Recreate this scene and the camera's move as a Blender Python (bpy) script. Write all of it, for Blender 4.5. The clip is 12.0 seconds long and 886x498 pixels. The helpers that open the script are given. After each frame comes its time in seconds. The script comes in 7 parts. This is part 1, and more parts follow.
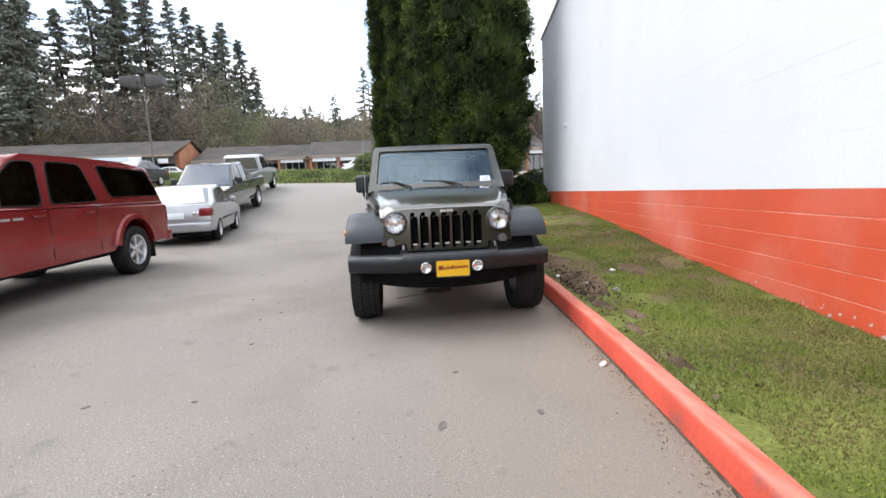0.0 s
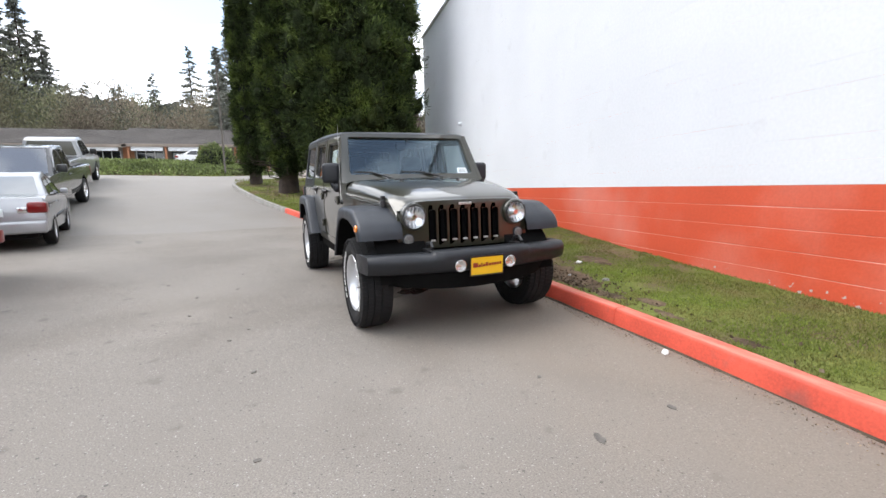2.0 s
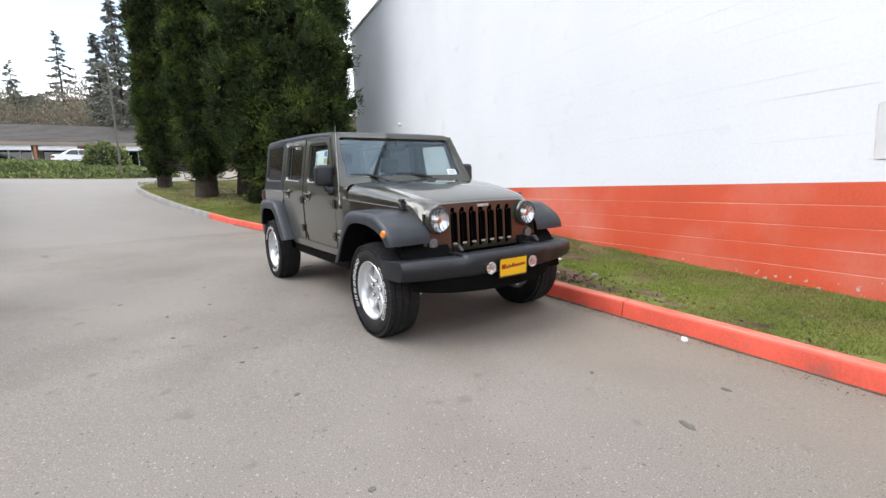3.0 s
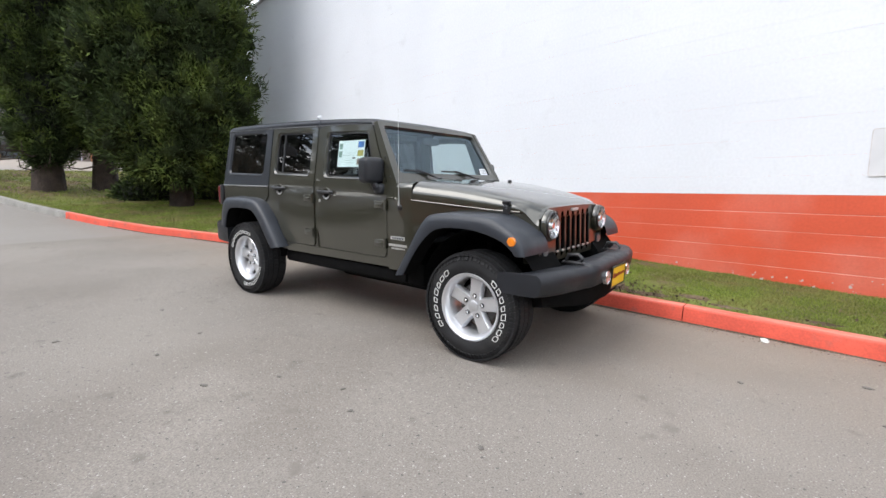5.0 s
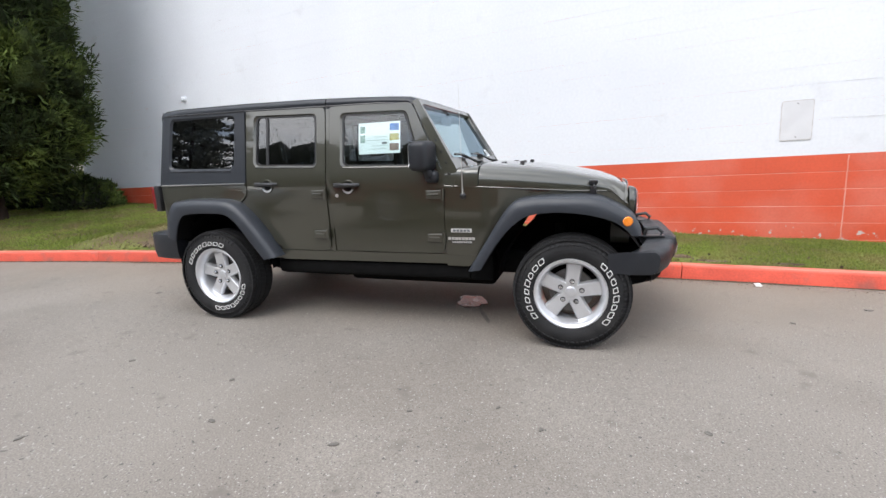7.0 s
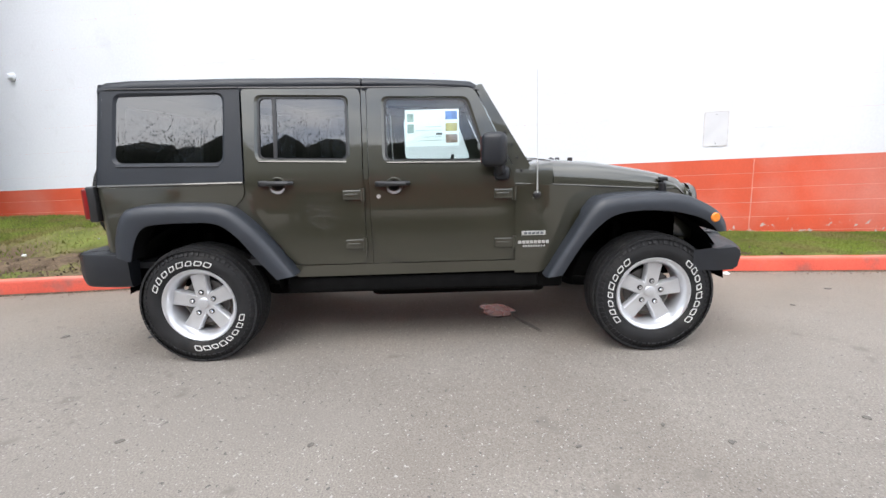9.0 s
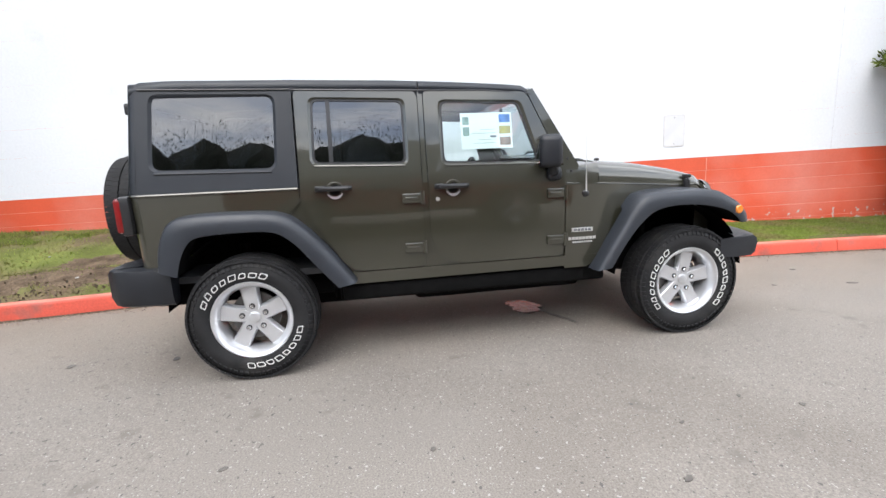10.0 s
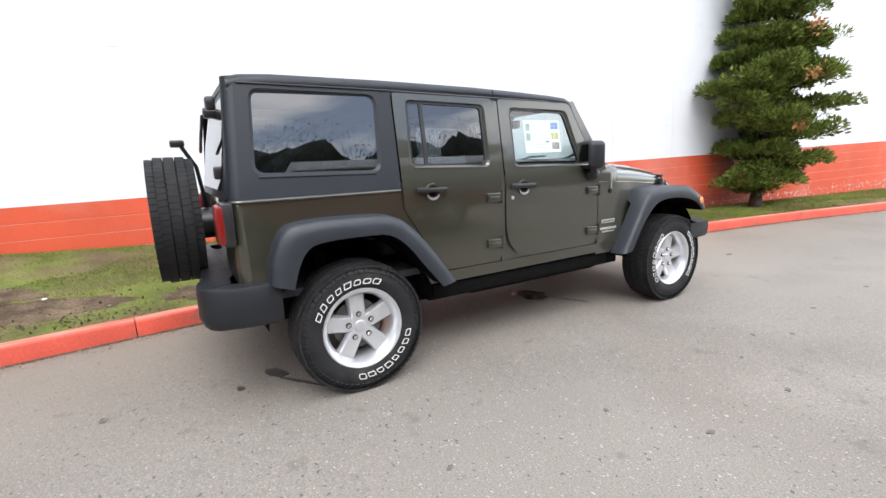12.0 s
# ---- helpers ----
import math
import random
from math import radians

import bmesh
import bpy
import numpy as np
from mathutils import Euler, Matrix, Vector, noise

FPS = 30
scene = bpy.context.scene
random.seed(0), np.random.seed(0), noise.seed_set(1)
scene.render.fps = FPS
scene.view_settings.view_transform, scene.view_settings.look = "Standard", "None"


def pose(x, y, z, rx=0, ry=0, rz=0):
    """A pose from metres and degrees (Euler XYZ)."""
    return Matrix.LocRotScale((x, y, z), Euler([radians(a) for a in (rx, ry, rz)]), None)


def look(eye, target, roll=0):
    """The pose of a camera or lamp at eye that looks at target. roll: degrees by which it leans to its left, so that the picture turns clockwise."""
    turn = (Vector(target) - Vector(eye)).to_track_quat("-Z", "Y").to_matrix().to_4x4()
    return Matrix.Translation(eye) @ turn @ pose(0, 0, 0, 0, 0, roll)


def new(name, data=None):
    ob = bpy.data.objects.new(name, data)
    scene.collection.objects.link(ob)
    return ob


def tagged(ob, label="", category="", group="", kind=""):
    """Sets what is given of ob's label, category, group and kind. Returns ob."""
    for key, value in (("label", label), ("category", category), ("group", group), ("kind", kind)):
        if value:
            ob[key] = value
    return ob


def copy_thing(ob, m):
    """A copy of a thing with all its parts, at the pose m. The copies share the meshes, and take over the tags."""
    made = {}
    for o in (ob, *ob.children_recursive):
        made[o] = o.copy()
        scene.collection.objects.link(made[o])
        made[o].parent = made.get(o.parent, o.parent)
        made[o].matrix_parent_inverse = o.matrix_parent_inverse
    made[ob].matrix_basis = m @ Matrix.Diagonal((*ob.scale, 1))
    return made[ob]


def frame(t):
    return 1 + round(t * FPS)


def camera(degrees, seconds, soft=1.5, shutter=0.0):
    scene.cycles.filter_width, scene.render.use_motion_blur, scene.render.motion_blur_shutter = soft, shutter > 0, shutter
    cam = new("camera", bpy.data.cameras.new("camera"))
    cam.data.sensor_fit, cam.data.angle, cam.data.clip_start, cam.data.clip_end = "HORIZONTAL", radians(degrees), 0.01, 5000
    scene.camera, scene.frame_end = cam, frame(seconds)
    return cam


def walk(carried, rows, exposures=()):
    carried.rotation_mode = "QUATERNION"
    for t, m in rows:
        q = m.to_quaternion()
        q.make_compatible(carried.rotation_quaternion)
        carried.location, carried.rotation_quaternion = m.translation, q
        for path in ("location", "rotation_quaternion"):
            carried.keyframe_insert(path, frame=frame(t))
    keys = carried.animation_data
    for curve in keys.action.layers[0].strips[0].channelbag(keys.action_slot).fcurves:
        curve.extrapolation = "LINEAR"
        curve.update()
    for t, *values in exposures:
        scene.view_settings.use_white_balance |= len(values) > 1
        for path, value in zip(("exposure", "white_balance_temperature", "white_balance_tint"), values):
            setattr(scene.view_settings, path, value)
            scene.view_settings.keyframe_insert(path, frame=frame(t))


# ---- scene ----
cam = camera(88.1, 12.0)
PATH = [
    (0, (-0.32, -4.576, 1.296), (-0.172, -2.601, 1.015), -2.4),
    (0.5, (-0.611, -4.377, 1.272), (-0.345, -2.411, 1.02), -2.1),
    (1, (-0.941, -4.218, 1.277), (-0.562, -2.273, 1.003), -0.6),
    (1.5, (-1.334, -4.079, 1.283), (-0.708, -2.204, 0.978), 0.0),
    (2, (-1.692, -3.845, 1.265), (-0.901, -2.034, 0.958), -1.1),
    (2.5, (-2.079, -3.617, 1.262), (-1.137, -1.878, 0.969), -1.1),
    (3, (-2.441, -3.359, 1.299), (-1.321, -1.732, 0.985), -1.5),
    (3.2, (-2.571, -3.206, 1.281), (-1.408, -1.607, 0.977), -2.0),
    (4.8, (-3.333, -1.919, 1.274), (-1.806, -0.672, 0.942), -0.3),
    (5, (-3.415, -1.761, 1.276), (-1.858, -0.544, 0.971), 0.7),
    (5.5, (-3.65, -1.367, 1.293), (-1.965, -0.342, 0.961), 1.7),
    (6, (-3.77, -0.955, 1.279), (-2.003, -0.095, 0.906), -1.1),
    (6.5, (-3.851, -0.543, 1.299), (-2.04, 0.223, 0.933), -1.0),
    (7, (-3.903, -0.137, 1.316), (-2.043, 0.485, 0.925), -2.4),
    (7.2, (-3.892, 0.012, 1.304), (-2.019, 0.595, 0.915), -2.3),
    (8.8, (-3.726, 1.197, 1.303), (-1.765, 1.226, 0.909), -1.0),
    (9, (-3.708, 1.351, 1.29), (-1.746, 1.354, 0.9), -1.6),
    (9.5, (-3.657, 1.762, 1.309), (-1.694, 1.679, 0.936), -2.0),
    (10, (-3.682, 2.207, 1.314), (-1.745, 1.894, 0.926), -2.4),
    (10.5, (-3.622, 2.607, 1.301), (-1.706, 2.176, 0.921), -2.1),
    (11, (-3.518, 3.013, 1.311), (-1.647, 2.421, 0.927), -1.3),
    (11.5, (-3.451, 3.431, 1.335), (-1.666, 2.6, 0.986), -2.3),
    (12, (-3.298, 3.813, 1.336), (-1.602, 2.823, 0.957), -2.4),
]
walk(cam, [(t, look(eye, target, roll)) for t, eye, target, roll in PATH],
     [(0.0, 1.52), (1.5, 1.48), (5.5, 1.42), (7.0, 1.44), (9.0, 1.62), (10.5, 1.69), (12.0, 1.70)])

# ---- light: bright thin overcast ----
SUN_EL, SUN_AZ = 52.0, 290.0
world = bpy.data.worlds.new("sky")
scene.world = world
world.use_nodes = True
wn, wl = world.node_tree.nodes, world.node_tree.links
wn.clear()
w_out = wn.new("ShaderNodeOutputWorld")
w_bg = wn.new("ShaderNodeBackground")
w_sky = wn.new("ShaderNodeTexSky")
w_sky.sky_type, w_sky.sun_disc = "NISHITA", False
w_sky.sun_elevation, w_sky.sun_rotation = radians(SUN_EL), radians(SUN_AZ)
w_gain = wn.new("ShaderNodeMix")
w_gain.data_type, w_gain.blend_type = "RGBA", "MIX"
w_co = wn.new("ShaderNodeTexCoord")
w_map = wn.new("ShaderNodeMapping")
w_map.inputs["Scale"].default_value = (1.0, 1.0, 4.6)
w_noise = wn.new("ShaderNodeTexNoise")
w_noise.inputs["Scale"].default_value, w_noise.inputs["Detail"].default_value = 2.6, 5.0
w_noise.inputs["Roughness"].default_value = 0.55
w_ramp = wn.new("ShaderNodeValToRGB")
w_ramp.color_ramp.elements[0].position, w_ramp.color_ramp.elements[0].color = 0.40, (0.14, 0.14, 0.14, 1)
w_ramp.color_ramp.elements[1].position, w_ramp.color_ramp.elements[1].color = 0.58, (1, 1, 1, 1)
w_gain.inputs["B"].default_value = (11.0, 11.2, 11.7, 1)
wl.new(w_co.outputs["Generated"], w_map.inputs["Vector"])
wl.new(w_map.outputs["Vector"], w_noise.inputs["Vector"])
wl.new(w_noise.outputs["Fac"], w_ramp.inputs["Fac"])
wl.new(w_ramp.outputs["Color"], w_gain.inputs["Factor"])
wl.new(w_sky.outputs["Color"], w_gain.inputs["A"])
wl.new(w_gain.outputs["Result"], w_bg.inputs["Color"])
w_bg.inputs["Strength"].default_value = 0.1
wl.new(w_bg.outputs["Background"], w_out.inputs["Surface"])
sun = new("sun", bpy.data.lights.new("sun", "SUN"))
sun.data.energy, sun.data.angle, sun.data.color = 0.72, radians(40), (1.0, 0.97, 0.93)
_az, _el = radians(SUN_AZ), radians(SUN_EL)
sun.matrix_world = look((0, 0, 30), (-30 * math.sin(_az) * math.cos(_el), -30 * math.cos(_az) * math.cos(_el), 30 - 30 * math.sin(_el)))


# ---- materials ----
def mat(name, base, rough=0.6, metal=0.0, vary=0.0, scale=4.0, fine=0.0, fscale=60.0, bump=0.0, bscale=80.0, bdist=0.01,
        coat=0.0, alt=None, altscale=1.5, altlow=0.45, althigh=0.6, rvary=0.0, each=0.0, flake=0.0, spec=0.5):
    """Colour with a broad and a fine variation, a second colour in patches, relief and gloss that varies."""
    m = bpy.data.materials.new(name)
    m.use_nodes = True
    n, l = m.node_tree.nodes, m.node_tree.links
    b = n["Principled BSDF"]
    b.inputs["Roughness"].default_value, b.inputs["Metallic"].default_value = rough, metal
    b.inputs["Coat Weight"].default_value, b.inputs["Coat Roughness"].default_value = coat, 0.03
    b.inputs["Specular IOR Level"].default_value = spec
    co = n.new("ShaderNodeTexCoord")

    def noise_at(sc, detail=4.0):
        t = n.new("ShaderNodeTexNoise")
        t.inputs["Scale"].default_value, t.inputs["Detail"].default_value = sc, detail
        l.new(co.outputs["Object"], t.inputs["Vector"])
        return t.outputs["Fac"]

    def ranged(src, a, z, lo, hi):
        r = n.new("ShaderNodeMapRange")
        r.inputs["From Min"].default_value, r.inputs["From Max"].default_value = a, z
        r.inputs["To Min"].default_value, r.inputs["To Max"].default_value = lo, hi
        l.new(src, r.inputs["Value"])
        return r.outputs["Result"]

    rgb = n.new("ShaderNodeRGB")
    rgb.outputs[0].default_value = (*base, 1)
    col = rgb.outputs[0]
    if alt:
        x = n.new("ShaderNodeMix")
        x.data_type = "RGBA"
        x.inputs["B"].default_value = (*alt, 1)
        l.new(ranged(noise_at(altscale, 6), altlow, althigh, 0, 1), x.inputs["Factor"])
        l.new(col, x.inputs["A"])
        col = x.outputs["Result"]
    value = None
    if vary:
        value = ranged(noise_at(scale), 0.3, 0.7, 1 - vary, 1 + vary)
    if fine:
        f = ranged(noise_at(fscale, 2), 0.25, 0.75, 1 - fine, 1 + fine)
        if value is None:
            value = f
        else:
            k = n.new("ShaderNodeMath")
            k.operation = "MULTIPLY"
            l.new(value, k.inputs[0]), l.new(f, k.inputs[1])
            value = k.outputs[0]
    if each:
        o = n.new("ShaderNodeObjectInfo")
        f = ranged(o.outputs["Random"], 0, 1, 1 - each, 1 + each)
        if value is None:
            value = f
        else:
            k = n.new("ShaderNodeMath")
            k.operation = "MULTIPLY"
            l.new(value, k.inputs[0]), l.new(f, k.inputs[1])
            value = k.outputs[0]
    if flake:
        g = n.new("ShaderNodeNewGeometry")
        f = ranged(g.outputs["Random Per Island"], 0, 1, 1 - flake, 1 + flake)
        if value is None:
            value = f
        else:
            k = n.new("ShaderNodeMath")
            k.operation = "MULTIPLY"
            l.new(value, k.inputs[0]), l.new(f, k.inputs[1])
            value = k.outputs[0]
    if value is not None:
        s = n.new("ShaderNodeVectorMath")
        s.operation = "SCALE"
        l.new(col, s.inputs[0]), l.new(value, s.inputs["Scale"])
        col = s.outputs["Vector"]
    l.new(col, b.inputs["Base Color"])
    if rvary:
        l.new(ranged(noise_at(scale * 1.7), 0.3, 0.7, max(0.02, rough - rvary), min(1, rough + rvary)), b.inputs["Roughness"])
    if bump:
        bp = n.new("ShaderNodeBump")
        bp.inputs["Strength"].default_value, bp.inputs["Distance"].default_value = bump, bdist
        l.new(noise_at(bscale, 3), bp.inputs["Height"])
        l.new(bp.outputs["Normal"], b.inputs["Normal"])
    return m


def glass(name, tint, r0=0.07, rough=0.0, gloss=(0.95, 0.95, 0.95)):
    """A pane: tinted see-through with a mirror-like skin, stronger at a glancing angle."""
    m = bpy.data.materials.new(name)
    m.use_nodes = True
    n, l = m.node_tree.nodes, m.node_tree.links
    n.remove(n["Principled BSDF"])
    tr, gl, mx, lw, pw, ma = (n.new("ShaderNode" + k) for k in ("BsdfTransparent", "BsdfGlossy", "MixShader", "LayerWeight", "Math", "Math"))
    tr.inputs["Color"].default_value = (*tint, 1)
    gl.inputs["Roughness"].default_value, gl.inputs["Color"].default_value = rough, (*gloss, 1)
    lw.inputs["Blend"].default_value = 0.5
    pw.operation, pw.inputs[1].default_value = "POWER", 5.0
    ma.operation, ma.inputs[1].default_value, ma.inputs[2].default_value = "MULTIPLY_ADD", 1 - r0, r0
    l.new(lw.outputs["Facing"], pw.inputs[0]), l.new(pw.outputs[0], ma.inputs[0]), l.new(ma.outputs[0], mx.inputs[0])
    l.new(tr.outputs[0], mx.inputs[1]), l.new(gl.outputs[0], mx.inputs[2])
    l.new(mx.outputs[0], n["Material Output"].inputs["Surface"])
    return m


# near-black without sheen: shade of recesses and underside put into the colour
SHADEBLACK = mat("shade-black plastic", (0.006, 0.006, 0.006), 0.8, vary=0.2, scale=20, spec=0.05)
PAINT = mat("olive paint", (0.0345, 0.0338, 0.0222), 0.30, 0.20, vary=0.06, scale=1.3, fine=0.12, fscale=900, coat=1.0)
PAINT.node_tree.nodes["Principled BSDF"].inputs["Coat IOR"].default_value = 1.62
PLASTIC = mat("black moulded plastic", (0.0215, 0.0254, 0.0325), 0.44, vary=0.12, scale=5, bump=0.25, bscale=420, bdist=0.002, rvary=0.06)
BUMPER = mat("dark bumper plastic", (0.0085, 0.0100, 0.0135), 0.46, vary=0.12, scale=5, bump=0.25, bscale=420, bdist=0.002, rvary=0.06)
HARDTOP = mat("black hardtop", (0.0095, 0.0124, 0.0176), 0.42, vary=0.1, scale=3, bump=0.3, bscale=500, bdist=0.002, rvary=0.05)
TRIMBLACK = mat("satin black metal", (0.015, 0.015, 0.016), 0.35, vary=0.1, scale=20, coat=0.2)
RUBBER = mat("tyre rubber", (0.013, 0.013, 0.0138), 0.72, vary=0.25, scale=9, fine=0.2, fscale=150, bump=0.2, bscale=220, bdist=0.003, alt=(0.026, 0.025, 0.0235), altscale=6, altlow=0.55, althigh=0.75, spec=0.3)
LETTER = mat("raised white rubber", (0.62, 0.62, 0.6), 0.7, vary=0.12, scale=30)
ALLOY = mat("silver alloy", (0.63, 0.64, 0.66), 0.30, 0.65, vary=0.05, scale=12, coat=0.5, bump=0.05, bscale=400, bdist=0.001)
CHROME = mat("chrome", (0.8, 0.8, 0.8), 0.07, 1.0, vary=0.03, scale=15)
STEEL = mat("brake steel", (0.14, 0.135, 0.13), 0.45, 0.8, vary=0.25, scale=14, alt=(0.13, 0.07, 0.045), altscale=20, altlow=0.6, althigh=0.8)
UNDER = mat("underbody black", (0.011, 0.011, 0.011), 0.7, vary=0.4, scale=8, alt=(0.028, 0.026, 0.023), altscale=7, altlow=0.55, althigh=0.8, spec=0.12)
DARKTRIM = mat("dark cabin plastic", (0.025, 0.026, 0.028), 0.7, vary=0.15, scale=12, bump=0.2, bscale=300, bdist=0.001)
SEATCLOTH = mat("charcoal seat cloth", (0.04, 0.04, 0.043), 0.9, vary=0.2, scale=10, fine=0.3, fscale=250, bump=0.4, bscale=350, bdist=0.002)
CLEAR = glass("clear pane", (0.84, 0.92, 0.91), 0.09)
SCREENGLASS = glass("windscreen pane", (0.55, 0.62, 0.62), 0.12, gloss=(0.68, 0.87, 1.0))
TINT = glass("dark tinted pane", (0.08, 0.09, 0.10), 0.115)
LENS = glass("clear lamp lens", (0.95, 0.96, 0.97), 0.05)
AMBER = mat("amber lens", (0.75, 0.22, 0.02), 0.15, coat=0.8, vary=0.1, scale=60)
REDLENS = mat("red lens", (0.17, 0.004, 0.004), 0.28, coat=0.2, vary=0.15, scale=50)
PAPER = mat("white sticker paper", (0.8, 0.85, 0.86), 0.5, vary=0.04, scale=8)
STICKBLUE = mat("blue print", (0.06, 0.18, 0.5), 0.5, vary=0.3, scale=30)
STICKGOLD = mat("ochre print", (0.42, 0.36, 0.1), 0.5, vary=0.3, scale=30)
STICKRUST = mat("brown print", (0.24, 0.17, 0.14), 0.5, vary=0.5, scale=40)
STICKGREEN = mat("grey green print", (0.22, 0.32, 0.28), 0.5, vary=0.3, scale=40)
INK = mat("grey ink", (0.12, 0.13, 0.14), 0.5, vary=0.2, scale=40)
YELLOW = mat("yellow sign paint", (0.85, 0.5, 0.015), 0.35, vary=0.06, scale=8, coat=0.3)
PLATERED = mat("dark red sign paint", (0.25, 0.03, 0.015), 0.4, vary=0.1, scale=20)
BADGE = mat("silver badge", (0.6, 0.6, 0.58), 0.3, 0.6, vary=0.1, scale=40)
LAMPBOWL = mat("bright lamp bowl", (0.78, 0.79, 0.80), 0.10, 1.0, vary=0.1, scale=40, bump=0.35, bscale=60, bdist=0.012)
MIRROR = mat("mirror glass", (0.85, 0.87, 0.88), 0.02, 1.0, vary=0.01, scale=5)

def asphalt_material():
    """Old grey road: stones, worn lanes, oil spots and damp stains."""
    m = mat("old asphalt", (0.212, 0.191, 0.167), 0.86, vary=0.13, scale=0.35, fine=0.30, fscale=120, bump=0.20, bscale=230, bdist=0.005,
            alt=(0.182, 0.162, 0.140), altscale=0.55, altlow=0.48, althigh=0.62, rvary=0.08)
    n, l = m.node_tree.nodes, m.node_tree.links
    b = n["Principled BSDF"]
    src = b.inputs["Base Color"].links[0].from_socket
    co = n.new("ShaderNodeTexCoord")

    def layer(src, scale, low, high, colour, kind="noise", detail=2.0, stretch=None):
        t = n.new("ShaderNodeTexNoise" if kind == "noise" else "ShaderNodeTexVoronoi")
        t.inputs["Scale"].default_value = scale
        out = t.outputs["Fac"] if kind == "noise" else t.outputs["Distance"]
        if kind == "noise":
            t.inputs["Detail"].default_value = detail
        if stretch:
            mp = n.new("ShaderNodeMapping")
            mp.inputs["Scale"].default_value = stretch
            l.new(co.outputs["Object"], mp.inputs["Vector"]), l.new(mp.outputs["Vector"], t.inputs["Vector"])
        else:
            l.new(co.outputs["Object"], t.inputs["Vector"])
        r = n.new("ShaderNodeMapRange")
        r.inputs["From Min"].default_value, r.inputs["From Max"].default_value = low, high
        l.new(out, r.inputs["Value"])
        x = n.new("ShaderNodeMix")
        x.data_type = "RGBA"
        x.inputs["B"].default_value = (*colour, 1)
        l.new(r.outputs["Result"], x.inputs["Factor"]), l.new(src, x.inputs["A"])
        return x.outputs["Result"]

    src = layer(src, 5.0, 0.64, 0.74, (0.158, 0.140, 0.122), detail=3.0)      # soft dark blots
    src = layer(src, 62.0, 0.785, 0.80, (0.36, 0.34, 0.31), detail=0.0)      # scattered pale chips
    src = layer(src, 40.0, 0.785, 0.81, (0.105, 0.097, 0.09), detail=0.0)   # scattered dark chips
    src = layer(src, 42.0, 0.16, 0.10, (0.33, 0.32, 0.30), "voronoi")        # bright stones
    src = layer(src, 31.0, 0.12, 0.07, (0.07, 0.068, 0.066), "voronoi")      # dark stones
    src = layer(src, 1.15, 0.70, 0.76, (0.095, 0.09, 0.086), detail=3.0)     # oil spots
    src = layer(src, 0.5, 0.62, 0.75, (0.205, 0.185, 0.164), detail=4.0, stretch=(1.0, 0.35, 1.0))  # dusty lanes
    # a paler older stretch up the road, past a straight seam; brown dirt towards the kerb
    sep = n.new("ShaderNodeSeparateXYZ")
    l.new(co.outputs["Object"], sep.inputs[0])
    wob = n.new("ShaderNodeTexNoise")
    wob.inputs["Scale"].default_value, wob.inputs["Detail"].default_value = 1.4, 5.0
    l.new(co.outputs["Object"], wob.inputs["Vector"])
    for axis, lo, hi, amp, colour, most in (("Y", 8.95, 9.08, 0.10, (0.240, 0.223, 0.203), 0.75), ("X", -0.9, 1.3, 1.6, (0.215, 0.172, 0.130), 0.70)):
        add = n.new("ShaderNodeMath")
        add.operation = "MULTIPLY_ADD"
        add.inputs[1].default_value = amp
        l.new(wob.outputs["Fac"], add.inputs[0]), l.new(sep.outputs[axis], add.inputs[2])
        rr = n.new("ShaderNodeMapRange")
        rr.inputs["From Min"].default_value, rr.inputs["From Max"].default_value = lo + amp * 0.5, hi + amp * 0.5
        rr.inputs["To Max"].default_value = most
        l.new(add.outputs[0], rr.inputs["Value"])
        x = n.new("ShaderNodeMix")
        x.data_type = "RGBA"
        x.inputs["B"].default_value = (*colour, 1)
        l.new(rr.outputs["Result"], x.inputs["Factor"]), l.new(src, x.inputs["A"])
        src = x.outputs["Result"]
    l.new(src, b.inputs["Base Color"])
    return m


ASPHALT = asphalt_material()
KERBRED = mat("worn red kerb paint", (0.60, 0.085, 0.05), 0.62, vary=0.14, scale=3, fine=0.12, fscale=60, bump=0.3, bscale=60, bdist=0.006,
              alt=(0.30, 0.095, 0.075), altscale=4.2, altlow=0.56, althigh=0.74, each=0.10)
def paler_top(m, colour, most):
    """Mixes a paler colour into faces by how far they point up, broken by noise."""
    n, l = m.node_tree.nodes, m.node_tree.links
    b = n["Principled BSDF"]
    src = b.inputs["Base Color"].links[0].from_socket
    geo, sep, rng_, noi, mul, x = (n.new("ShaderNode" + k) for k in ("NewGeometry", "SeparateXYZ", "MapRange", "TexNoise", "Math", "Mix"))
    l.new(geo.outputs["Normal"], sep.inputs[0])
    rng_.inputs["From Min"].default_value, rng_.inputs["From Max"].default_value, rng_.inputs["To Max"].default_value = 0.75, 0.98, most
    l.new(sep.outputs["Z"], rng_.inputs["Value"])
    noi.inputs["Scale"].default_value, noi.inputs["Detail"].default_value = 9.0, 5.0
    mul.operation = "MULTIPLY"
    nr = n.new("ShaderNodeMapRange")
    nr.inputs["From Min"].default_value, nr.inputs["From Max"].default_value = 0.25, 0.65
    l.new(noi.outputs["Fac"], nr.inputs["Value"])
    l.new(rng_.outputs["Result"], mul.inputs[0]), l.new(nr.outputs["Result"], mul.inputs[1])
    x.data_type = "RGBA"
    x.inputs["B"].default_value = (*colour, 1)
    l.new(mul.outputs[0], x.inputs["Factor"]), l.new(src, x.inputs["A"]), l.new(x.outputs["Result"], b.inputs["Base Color"])


